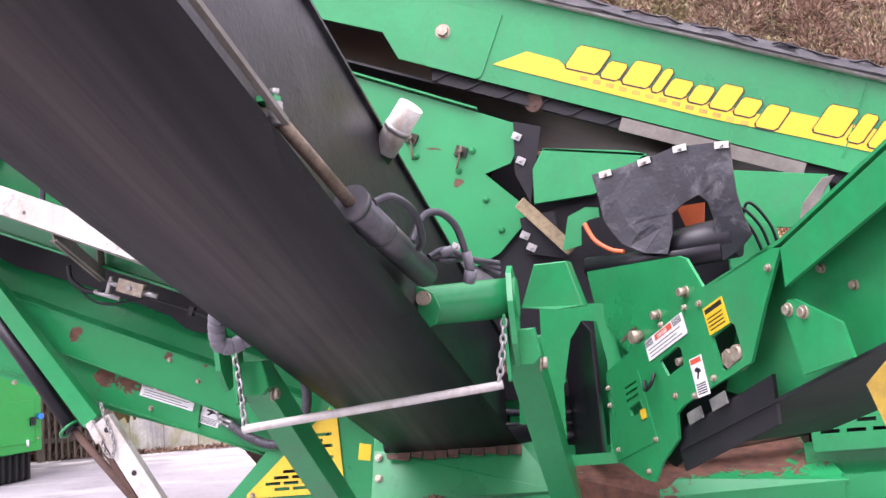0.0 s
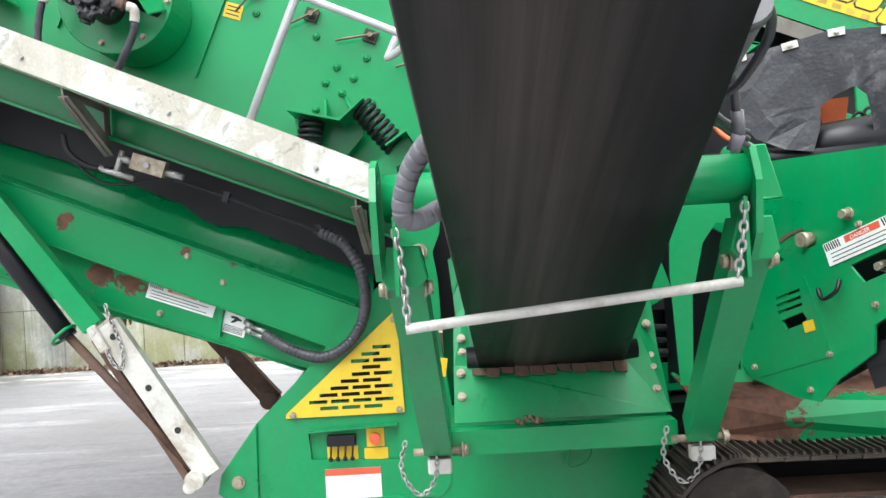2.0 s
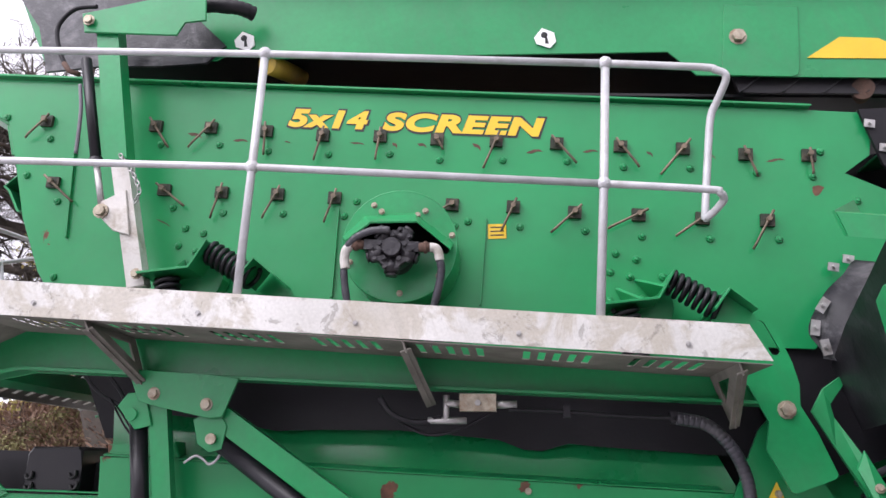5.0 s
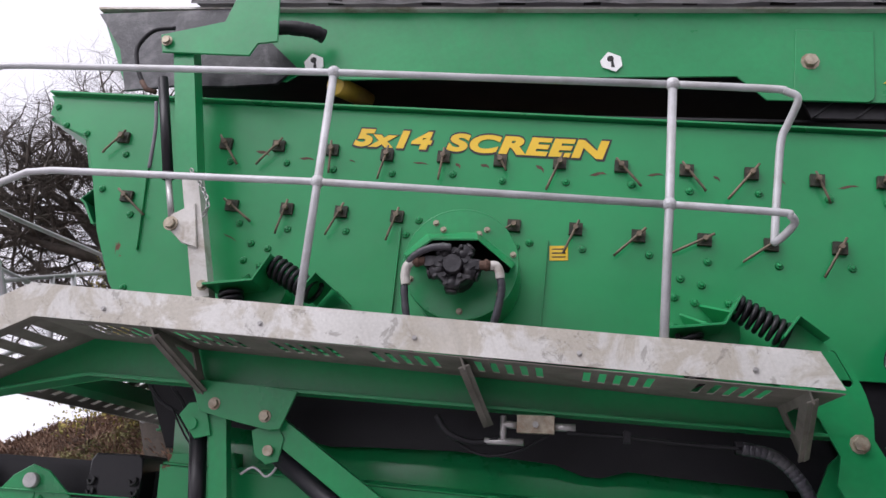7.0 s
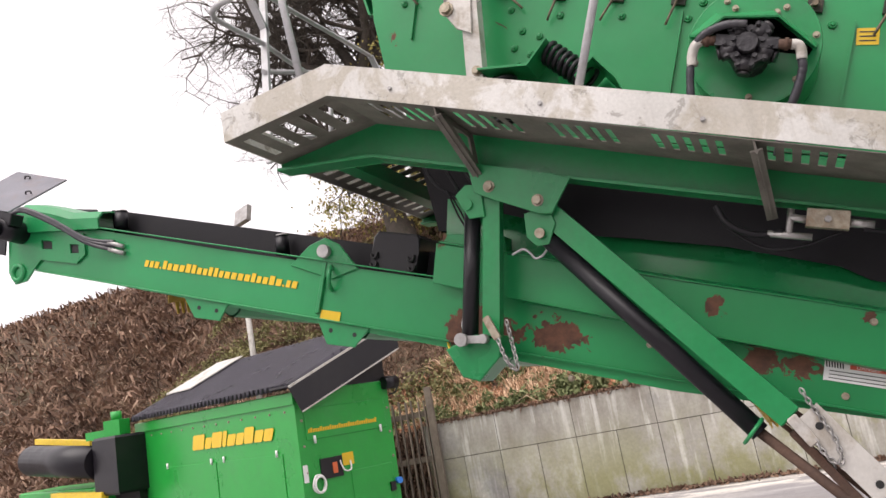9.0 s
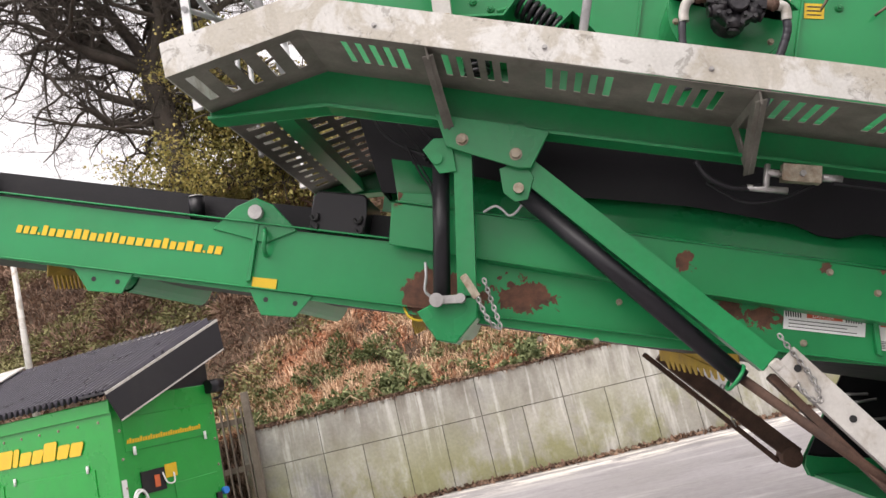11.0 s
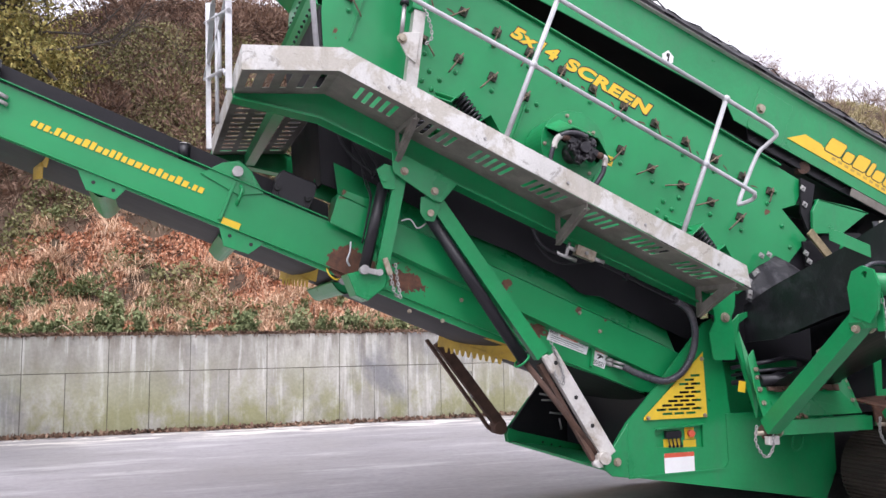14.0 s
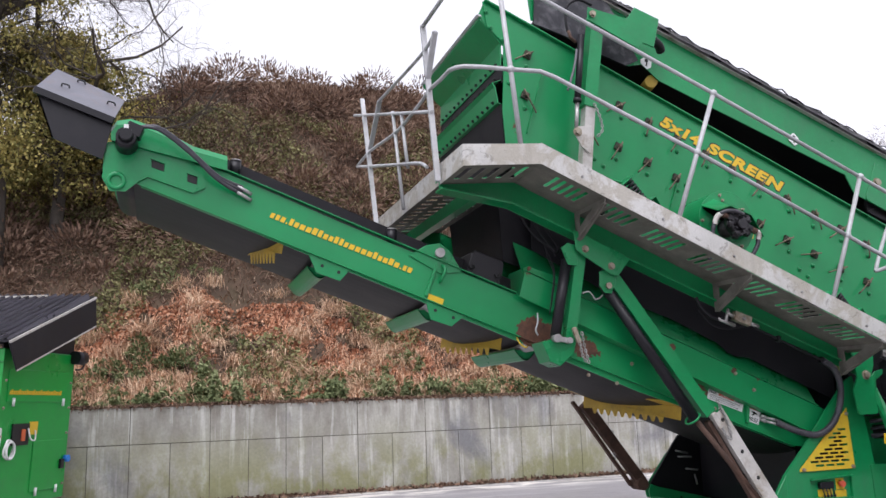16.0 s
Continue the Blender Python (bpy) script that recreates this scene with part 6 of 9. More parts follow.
plate(b, [(-0.70, 0.36), (0.17, 0.37), (0.225, 0.42), (0.23, 0.80), (0.2, 0.80), (0.205, 0.43), (0.165, 0.385), (-0.70, 0.376)], -0.008, 0.008, 0.0)
part("panel_edge", b, M_GREEN, chassis)
b = bm_new()
plate(b, [(x, z) for x, z in ((-0.965, 0.56), (-0.95, 0.47), (-0.71, 0.395), (0.3, 0.11), (1.16, 0.07), (4.5, 0.3), (4.5, 0.8), (0.25, 0.8), (0.03, 1.25), (-0.476, 1.0), (-0.70, 0.87))], 1.68, 0.02, 0.006)
part("far_side", b, M_GREEN, chassis)
b = bm_new()
prism(b, [(-0.86, 0.03, 0.42), (-0.93, 1.67, 0.46), (0.3, 1.67, 0.25), (0.3, 0.03, 0.25)], (0, 0, 0.02))
prism(b, [(-0.965, 1.62, 0.54), (-0.95, 1.62, 0.47), (0.069, 1.62, 0.17), (0.083, 1.62, 0.337), (-0.85, 1.62, 0.565), (-0.94, 1.62, 0.60)], (0, 0.02, 0), 0.004)
part("floor_plate", b, M_GREEN, chassis)
# black sheet above the rim paints the shade inside the boot
b = bm_new()
prism(b, [(-0.93, 1.655, 0.58), (-0.85, 1.655, 0.555), (0.1, 1.655, 0.32), (0.1, 1.655, 1.05), (-0.55, 1.655, 1.05), (-0.624, 1.655, 0.966)], (0, 0.02, 0))
part("boot_shade_sheet", b, M_RUBBER, chassis, "black sheet added for the shaded inside of the chassis boot")
b = bm_new()
for k in range(5):
    rod(b, (-0.60 + 0.09 * k, 1.618, 0.452 - 0.026 * k), (-0.60 + 0.09 * k, 1.622, 0.452 - 0.026 * k), 0.012, 10)
pieces("rim_hole", b, M_DARK, chassis)
b = bm_new()
for x0, z0, x1, z1 in ((-0.62, 0.90, -0.48, 0.87), (-0.60, 0.84, -0.44, 0.83), (-0.52, 0.72, -0.38, 0.70), (-0.42, 0.66, -0.40, 0.56)):
    rod(b, (x0, 1.62, z0), (x1, 1.62, z1), 0.009, 8)
pieces("boot_pipe", b, M_STEEL, chassis)
b = bm_new()
prism(b, [(0.3, 0.03, 0.25), (0.3, 1.67, 0.25), (4.5, 1.67, 0.25), (4.5, 0.03, 0.25)], (0, 0, 0.5))
prism(b, [(-0.35, 0.25, 0.45), (-0.35, 1.6, 0.45), (0.3, 1.6, 0.45), (0.3, 0.25, 0.45)], (0, 0, 0.55))
part("belly", b, M_BLACK, chassis)
# recess behind the controls
b = bm_new()
prism(b, [(-0.47, 0.022, 0.54), (0.0, 0.022, 0.54), (0.0, 0.022, 0.74), (-0.47, 0.022, 0.74)], (0, 0.01, 0))
prism(b, [(-0.455, -0.03, 0.71), (-0.02, -0.03, 0.728), (-0.02, 0.03, 0.728), (-0.455, 0.03, 0.71)], (0, 0, 0.008))
part("control_recess", b, M_GREEN, chassis)
b = bm_new()
flat(b, M_FRONT @ Matrix.Translation((-0.37, 0.555, -0.02)), 0, 0, 0.15, 0.075)
controls = part("lever_panel", b, M_DECAL, chassis, "yellow lever panel with black valve levers")
b = bm_new()
beam(b, (-0.365, 0.0, 0.665), (-0.225, 0.0, 0.665), 0.04, 0.05)
for k in range(4):
    rod(b, (-0.345 + k * 0.035, -0.01, 0.65), (-0.348 + k * 0.035, -0.03, 0.585), 0.005, 6)
    bmesh.ops.create_uvsphere(b, u_segments=8, v_segments=6, radius=0.012, matrix=Matrix.Translation((-0.348 + k * 0.035, -0.03, 0.58)))
pieces("lever", b, M_BLACK, controls)
b = bm_new()
flat(b, M_FRONT @ Matrix.Translation((-0.19, 0.56, -0.02)), 0, 0, 0.115, 0.055)
flat(b, M_FRONT @ Matrix.Translation((-0.175, 0.62, -0.02)), 0, 0, 0.085, 0.09)
stop = part("stop_panel", b, M_DECAL, chassis, "yellow emergency stop panel")
b = bm_new()
rod(b, (-0.132, 0.015, 0.665), (-0.132, -0.02, 0.665), 0.024, 14, 0.027)
part("stop_button", b, M_RED, stop)
b = bm_new()
mw2 = M_FRONT @ Matrix.Translation((-0.383, 0.372, 0.002))
flat(b, mw2, 0, 0, 0.27, 0.155)
notice = part("notice_label", b, M_WHITE, chassis, "white notice with red header")
b = bm_new()
flat(b, mw2, 0.0, 0.122, 0.27, 0.155, 0.0025, 0.0005)
part("header", b, M_RED, notice)
# slotted yellow guard
rows_h = []
y = 0.03
k = 0
while y < 0.44:
    x = 0.06 + (k % 2) * 0.055
    while x < 0.50:
        rows_h.append((x, y, x + 0.088, y + 0.018))
        x += 0.107
    y += 0.0315
    k += 1
b = bm_new()
p_bl, p_br, p_top = V(-0.555, -0.014, 0.785), V(0.02, -0.014, 0.775), V(0.0, -0.014, 1.28)
hyp = (p_top - V(-0.56, -0.014, 0.80))
perforated(b, p_bl, (1, 0, 0), (0, 0, 1), 0.575, 0.50, [h for h in rows_h if h[0] - 0.04 > (h[1] - 0.0) * 1.10 and h[2] < 0.545 - h[1] * 0.06], 0.004,
           ((p_top, V(-hyp.z, 0, hyp.x)), (p_br, V(1, 0, 0.03)),))
# black sheet added so the guard's slots look dark inside
liner = bm_new()
prism(liner, [(-0.46, 0.024, 0.83), (-0.03, 0.024, 0.83), (-0.03, 0.024, 1.15)], (0, 0.01, 0))
part("guard_dark_backing", liner, M_BLACK, chassis)
guard = part("slotted_guard", b, M_YELLOW, chassis, "yellow slotted triangular guard")
b = bm_new()
for x, z in ((-0.52, 0.80), (-0.005, 0.80), (-0.01, 1.235)):
    bolt(b, (x, -0.018, z), (0, -1, 0), 0.012)
pieces("guard_bolt", b, M_BOLT, guard)
# thick wrapped hose from the valve down to the tail conveyor
b = bm_new()
hose = spline([(-0.319, -0.16, 1.677), (-0.20, -0.15, 1.60), (-0.135, -0.12, 1.45), (-0.14, -0.08, 1.28), (-0.22, -0.05, 1.14), (-0.36, -0.03, 1.075), (-0.52, 0.02, 1.115), (-0.66, 0.08, 1.19)], 44)
tube(b, hose, 0.028, 12, ribs=(0.024, 0.0035))
wrapped = part("wrapped_hose", b, M_HOSE, machine, "black spiral-wrapped hydraulic hose")
b = bm_new()
for off in (-0.016, 0.016):
    rod(b, (-0.65, 0.075, 1.185 + off), (-0.73, 0.12, 1.215 + off), 0.012, 8)
    rod(b, (-0.73, 0.12, 1.215 + off), (-0.765, 0.15, 1.235 + off), 0.018, 6)
pieces("hose_end", b, M_STEEL, wrapped)
b = bm_new()
tube(b, spline([(-1.50, -0.14, 2.20), (-1.47, -0.16, 2.11), (-1.38, -0.16, 2.04), (-1.27, -0.16, 2.02)], 8), 0.014, 8)
tube(b, spline([(-0.98, -0.16, 1.955), (-0.77, -0.15, 1.87), (-0.52, -0.15, 1.76), (-0.319, -0.16, 1.677)], 8), 0.009, 8)
tube(b, spline([(-1.48, -0.13, 2.10), (-1.36, -0.13, 1.98), (-1.22, -0.13, 1.95), (-1.05, -0.14, 1.97)], 8), 0.007, 6)
pieces("pipe", b, M_RUBBER, machine)
b = bm_new()
m = on_side(-1.185, 2.02, -0.135, 20)
flat(b, m, 0, 0, 0.16, 0.075, 0, 0.05)
valve = part("valve_block", b, M_BOLT, machine, "yellowed zinc valve block")
b = bm_new()
p = m @ V(0, 0.03, 0.025)
rod(b, p, m @ V(-0.06, 0.035, 0.025), 0.016, 8)
rod(b, m @ V(-0.06, 0.07, 0.025), m @ V(-0.06, -0.05, 0.025), 0.014, 8)
rod(b, m @ V(-0.14, -0.04, 0.025), m @ V(0.03, -0.04, 0.025), 0.015, 8)
rod(b, m @ V(0.16, 0.03, 0.025), m @ V(0.25, 0.03, 0.025), 0.017, 8)
rod(b, m @ V(0.08, 0.035, 0.05), m @ V(0.08, 0.035, 0.065), 0.014, 6)
pieces("valve_fitting", b, M_STEEL, valve)
for x, z in ((-0.77, 1.868), (-0.35, 1.69)):
    b = bm_new()
    flat(b, on_side(x, z - 0.025, -0.135, 20), 0, 0, 0.03, 0.05, 0, 0.03)
    part("pipe_clip", b, M_BLACK, machine)

# ---- side conveyor that reaches out over the walk ----
def sc(s, side_, h=0.0):
    """A point of the side conveyor: s metres out from y = -0.5, side 0 to 1 across, h above the return belt."""
    xl, xr = 0.367 - 0.071 * s, 1.018 - 0.083 * s
    return Vector((xl + (xr - xl) * side_, -0.5 - s, 1.105 + 0.404 * s + h))


b = bm_new()
n_s, n_w = 24, 8
grid = [[b.verts.new(sc(-0.28 + 5.9 * i / n_s, j / n_w, -0.012 * math.sin(math.pi * j / n_w))) for j in range(n_w + 1)] for i in range(n_s + 1)]
for i in range(n_s):
    for j in range(n_w):
        f = b.faces.new((grid[i][j], grid[i][j + 1], grid[i + 1][j + 1], grid[i + 1][j]))
        f.smooth = True
bmesh.ops.solidify(b, geom=b.faces[:], thickness=0.012)
side_conveyor = part("side_conveyor", b, M_WORN_BELT, machine, "worn black return belt of the raised side conveyor")
for sd_, out in ((0.0, -0.010), (1.0, 0.010)):
    b = bm_new()
    o = V(out, 0, 0)
    s0 = 2.35 if sd_ > 0.5 else 0.35
    prism(b, [sc(s0, sd_, 0.035) + o, sc(5.6, sd_, 0.035) + o, sc(5.6, sd_, 0.05) + o, sc(s0, sd_, 0.05) + o], (-o.x * 1.5, 0, 0))
    part("side_channel", b, M_DIRTY, side_conveyor)
for sd_, o in ((0.10, -0.015), (0.86, 0.015)):
    b = bm_new()
    if sd_ < 0.5:
        prof = [(-0.52, 0.46), (-0.13, 0.33), (0.45, 0.25), (1.2, 0.10), (5.6, 0.07), (5.6, 0.60), (1.4, 0.61), (0.6, 0.65), (-0.13, 0.74), (-0.52, 0.76)]
    else:
        prof = [(-0.35, 0.07), (5.6, 0.07), (5.6, 0.60), (-0.35, 0.60)]
    prism(b, [sc(s_, sd_, h_) for s_, h_ in prof], (o, 0, 0))
    prism(b, [sc(1.4 if sd_ < 0.5 else -0.35, sd_, 0.60), sc(5.6, sd_, 0.60), sc(5.6, sd_, 0.60) + V(o * 2, 0, 0.0), sc(1.4 if sd_ < 0.5 else -0.35, sd_, 0.60) + V(o * 2, 0, 0.0)], (0, 0, 0.012))
    part("skirt_board", b, M_SKIRT, side_conveyor, "scuffed black rubber skirt board")
b = bm_new()
prism(b, [sc(-0.5, 0.12, 0.52), sc(-0.5, 0.84, 0.52), sc(0.5, 0.84, 0.36), sc(5.6, 0.84, 0.34), sc(5.6, 0.12, 0.34), sc(0.5, 0.12, 0.36)], (0, 0, 0.012))
part("carrying_belt", b, M_BELT, side_conveyor)
M_TAN = surface("rust_brown_roller", (0.36, 0.20, 0.13), 0.6, var=0.2, scale=12, fine=80, dirt=(0.2, 0.1, 0.06), dirt_amount=0.4, dirt_scale=10, bumps=0.1)
for p, d in ((V(0.885, -1.94, 2.285), 1), (V(0.30, -1.88, 2.24), -1)):
    b = bm_new()
    rod(b, p + V(-0.058 * d, 0.03, -0.06), p + V(0.058 * d, -0.03, 0.06), 0.043, 20)
    roller = part("guide_roller", b, M_GALV if d > 0 else M_TAN, side_conveyor, "bare metal guide roller" if d > 0 else "rust-brown guide roller")
    b = bm_new()
    rod(b, p + V(-0.006 * d, 0.003, -0.006), p + V(0.006 * d, -0.003, 0.006), 0.046, 20)
    part("wear_band", b, M_STEEL, roller)
    b = bm_new()
    beam(b, p + V(-0.15 * d, 0.06, -0.17), p + V(-0.055 * d, 0.03, -0.07), 0.07, 0.03)
    part("roller_bracket", b, M_BLACK, roller)
# raising cylinder on the outer side
cb, cm, ct = V(0.905, -1.80, 1.815), V(0.855, -2.46, 1.962), V(0.784, -2.80, 2.13)
b = bm_new()
rod(b, cb, cm, 0.046, 24)
rod(b, cm, cm + (ct - cm).normalized() * 0.022, 0.053, 24)
rod(b, cm.lerp(cb, 0.30), cm.lerp(cb, 0.32), 0.049, 24)
M_CYL = surface("dull_cylinder_paint", (0.095, 0.092, 0.10), 0.34, metal=0.2, var=0.3, scale=9, fine=70, dirt=(0.035, 0.034, 0.036), dirt_amount=0.5, dirt_scale=9, bumps=0.08)
ram = part("raising_cylinder", b, M_CYL, machine, "dull grey-black hydraulic cylinder")
b = bm_new()
rod(b, cm, ct, 0.017, 14)
part("piston_rod", b, M_PIN, ram, "rust-speckled piston rod")
b = bm_new()
rod(b, ct + V(0.0, 0, -0.022), ct + V(0.002, 0, 0.029), 0.017, 14)
rod(b, ct + V(0.002, 0, 0.042), ct + V(0.003, 0, 0.06), 0.011, 10)
part("rod_eye", b, M_STEEL, ram)
b = bm_new()
prism(b, [ct + V(-0.08, -0.03, 0.03), ct + V(0.008, -0.02, 0.03), ct + V(0.016, 0.0, 0.03), ct + V(0.008, 0.02, 0.03), ct + V(-0.08, 0.03, 0.03)], (0, 0.0, 0.012))
part("rod_lug", b, M_GREEN, side_conveyor)
b = bm_new()
q = cm.lerp(cb, 0.05)
tube(b, spline([q + V(0.04, 0.02, 0.02), q + V(0.085, 0.06, 0.035), q + V(0.12, 0.16, 0.0), q + V(0.11, 0.30, -0.06), q + V(0.085, 0.36, -0.08)], 10), 0.011, 9)
q = cm.lerp(cb, 0.62)
tube(b, spline([q + V(0.03, 0.02, 0.03), q + V(0.065, 0.06, 0.11), q + V(0.11, 0.12, 0.125), q + V(0.15, 0.18, 0.08), q + V(0.17, 0.22, -0.01)], 10), 0.012, 9)
for k in range(3):
    tube(b, spline([cb + V(0.03, -0.06 + 0.03 * k, 0.05), cb + V(0.08, 0.0, 0.075 - 0.02 * k), cb + V(0.15, 0.05 + 0.03 * k, 0.04), cb + V(0.24, 0.14, 0.02 - 0.02 * k)], 8), 0.009, 8)
pieces("ram_hose", b, M_HOSE, ram)
b = bm_new()
q = cm.lerp(cb, 0.62)
rod(b, q + V(0.17, 0.215, 0.0), q + V(0.178, 0.235, -0.06), 0.017, 8)
rod(b, q + V(0.178, 0.235, -0.06), q + V(0.165, 0.25, -0.10), 0.021, 6)
rod(b, cb + V(0.06, -0.02, 0.06), cb + V(0.10, 0.0, 0.07), 0.016, 6)
pieces("hose_ferrule", b, M_PALEHOSE, ram)
b = bm_new()
plate(b, [(0.72, 1.775), (0.86, 1.782), (0.905, 1.755), (0.925, 1.70), (0.905, 1.645), (0.84, 1.615), (0.72, 1.61)], -1.672, 0.014, 0.003)
ram_lug = part("ram_lug", b, M_GREEN, ram)
b = bm_new()
rod(b, (0.872, -1.70, 1.738), (0.872, -1.60, 1.738), 0.026, 14)
part("lug_pin", b, M_BOLT, ram_lug)
# struts, cross tube, gusset plates
STRUTS = (((0.19, -0.46, 0.70), (0.145, -1.45, 1.50)), ((1.265, -0.55, 0.72), (1.185, -1.50, 1.53)))
for i, (p0, p1) in enumerate(STRUTS):
    p0, p1 = Vector(p0), Vector(p1)
    d = (p1 - p0).normalized()
    b = bm_new()
    beam(b, p0 + d * 0.06, p1, 0.115, 0.115, bevel=0.008)
    st = part("support_strut", b, M_GREEN, machine, "green box-section support strut")
    b = bm_new()
    beam(b, p0 - d * 0.02, p0 + d * 0.10, 0.085, 0.085, bevel=0.004)
    part("inner_tube", b, M_RUST, st)
    b = bm_new()
    beam(b, p0 + V(-0.05, -0.06, -0.05), p0 + V(0.05, -0.06, -0.05), 0.05, 0.06)
    part("foot_block", b, M_GALV, st, "pale worn foot block")
    b = bm_new()
    rod(b, p0 + V(-0.11, -0.02, 0.0), p0 + V(0.12, -0.02, 0.0), 0.016, 10)
    bolt(b, p0 + V(0.10, -0.02, 0), (1, 0, 0), 0.026, 0.02)
    bolt(b, p1 + V(0.06, 0.0, -0.06), (1, 0, 0), 0.022, 0.02)
    bolt(b, p1 + V(-0.06, 0.0, -0.06), (-1, 0, 0), 0.022, 0.02)
    pieces("strut_pin", b, M_BOLT, st)
    b = bm_new()
    plate(b, [(p1.x - 0.075, p1.z - 0.02), (p1.x - 0.05, p1.z + 0.07), (p1.x + 0.05, p1.z + 0.07), (p1.x + 0.07, p1.z - 0.03), (p1.x + 0.04, p1.z - 0.06), (p1.x - 0.05, p1.z - 0.06)], p1.y - 0.07, 0.12, 0.005)
    part("cap_bracket", b, M_GREEN, st)
    b = bm_new()
    x0 = p0.x - 0.17
    chain(b, [p0 + V(-0.14, -0.07, 0.06), p0 + V(-0.16, -0.08, -0.06), p0 + V(-0.09, -0.09, -0.16), p0 + V(-0.02, -0.09, -0.09), p0 + V(-0.01, -0.075, 0.09)], 0.030, 0.004)
    part("pin_chain", b, M_STEEL, st)
    b = bm_new()
    beam(b, p0 + V(-0.04, -0.07, 0.13), p0 + V(0.03, -0.07, 0.13), 0.03, 0.05)
    part("chain_tab", b, M_GREEN, st)
b = bm_new()
rod(b, (0.10, -1.53, 1.715), (1.19, -1.56, 1.715), 0.072, 28)
cross_tube = part("cross_tube", b, M_GREEN, machine, "green rounded cross tube")
for x in (0.085, 1.18):
    b = bm_new()
    m = Matrix.Translation((x, 0, 0)) @ Matrix.Rotation(radians(90), 4, "Z") @ Matrix.Rotation(radians(90), 4, "X")
    holed(b, m, [(-1.66, 1.70), (-1.62, 1.80), (-1.54, 1.83), (-1.46, 1.80), (-1.42, 1.70), (-1.44, 1.52), (-1.58, 1.47), (-1.64, 1.55)], [circle(0.022, 10, -1.56, 1.775)], 0.02)
    part("gusset_plate", b, M_GREEN, cross_tube)
b = bm_new()
for x in (0.13, 1.14):
    beam(b, (x, -1.60, 1.66), (x, -1.60, 1.42), 0.012, 0.05)
pieces("chain_strap", b, M_GREEN, cross_tube)
b = bm_new()
tube(b, [V(0.147, -1.62, 1.33), V(0.20, -1.62, 1.335), V(1.07, -1.63, 1.41), V(1.114, -1.63, 1.415)], 0.0155, 12)
safety_bar = part("safety_bar", b, M_GALV, machine, "galvanised safety bar hung on chains")
for p0, p1 in (((0.13, -1.62, 1.62), (0.155, -1.62, 1.34)), ((1.14, -1.62, 1.64), (1.10, -1.63, 1.42))):
    b = bm_new()
    chain(b, [p0, Vector(p0).lerp(Vector(p1), 0.5) + V(0.004, 0, 0), p1], 0.036, 0.005)
    part("bar_chain", b, M_STEEL, safety_bar)
b = bm_new()
tube(b, spline([(0.38, -1.70, 1.70), (0.28, -1.76, 1.668), (0.21, -1.80, 1.636), (0.172, -1.825, 1.645), (0.175, -1.85, 1.70), (0.20, -1.885, 1.762), (0.245, -1.95, 1.815), (0.30, -2.02, 1.855), (0.36, -2.06, 1.90)], 40), 0.029, 14, ribs=(0.034, 0.0035))
part("wrapped_hose", b, M_PALEHOSE, machine, "sun-bleached grey spiral-wrapped hose")
b = bm_new()
tube(b, spline([(0.14, -1.45, 1.68), (0.16, -1.44, 1.78), (0.23, -1.46, 1.845), (0.33, -1.48, 1.85), (0.40, -1.44, 1.82)], 30), 0.018, 12, ribs=(0.026, 0.0025))
part("wrapped_hose", b, M_HOSE, machine)
b = bm_new()
prism(b, [(0.22, -1.15, 2.13), (0.40, -1.42, 1.94), (0.40, -1.42, 1.86), (0.22, -1.15, 2.04)], (0.012, 0.006, 0))
prism(b, [(0.22, -1.15, 2.13), (0.36, -1.02, 2.16), (0.36, -1.02, 2.07), (0.22, -1.15, 2.04)], (0.004, -0.012, 0))
part("hose_bracket", b, M_GREEN, side_conveyor)
# boot at the foot of the belt
b = bm_new()
beam(b, (0.24, -0.42, 0.725), (1.21, -0.42, 0.725), 0.10, 0.105)
part("cross_beam", b, M_GREEN, chassis)
b = bm_new()
prism(b, [(0.26, -0.37, 0.79), (1.215, -0.37, 0.79), (1.195, -0.26, 1.05), (1.185, -0.2, 1.30), (1.05, -0.2, 1.34), (1.04, -0.27, 1.02), (0.345, -0.27, 1.02), (0.34, -0.2, 1.30), (0.28, -0.2, 1.24), (0.27, -0.27, 1.03)], (0, 0.012, 0.0), 0.002)
boot = part("boot_plate", b, M_GREEN, chassis)
b = bm_new()
for x, y, z in ((0.30, -0.295, 1.0), (0.30, -0.33, 0.90), (1.15, -0.25, 1.17), (1.155, -0.275, 1.03), (1.16, -0.295, 0.98), (1.165, -0.33, 0.89), (1.13, -0.24, 1.25), (0.31, -0.25, 1.15), (0.31, -0.25, 1.09)):
    bolt(b, (x, y, z), (0, -1, 0.4), 0.015)
pieces("boot_bolt", b, M_BOLT, boot)
rng = random.Random(3)
b = bm_new()
for k in range(11):
    x = 0.35 + k * 0.063
    h = 0.02 + 0.025 * rng.random()
    prism(b, [(x, -0.30, 1.015), (x + 0.062, -0.30, 1.012), (x + 0.055 + 0.01 * rng.random(), -0.315, 1.01 - h), (x + 0.01 * rng.random(), -0.31, 1.015 - h)], (0, -0.012 - 0.02 * rng.random(), 0.006))
pieces("frayed_lip", b, M_RUST, boot, "frayed brown rubber lip", touch=None)
b = bm_new()
rod(b, (0.33, -0.25, 1.06), (1.10, -0.25, 1.06), 0.05, 14)
part("tail_roller", b, M_BLACK, boot)
b = bm_new()
tube(b, spline([(0.82, -0.052, 0.60), (0.79, -0.06, 0.55), (0.78, -0.07, 0.51), (0.81, -0.075, 0.49), (0.87, -0.07, 0.52), (0.90, -0.06, 0.58), (0.88, -0.05, 0.61)], 6, True), 0.007, 8, True)
part("tie_ring", b, M_GREEN, chassis)
b = bm_new()
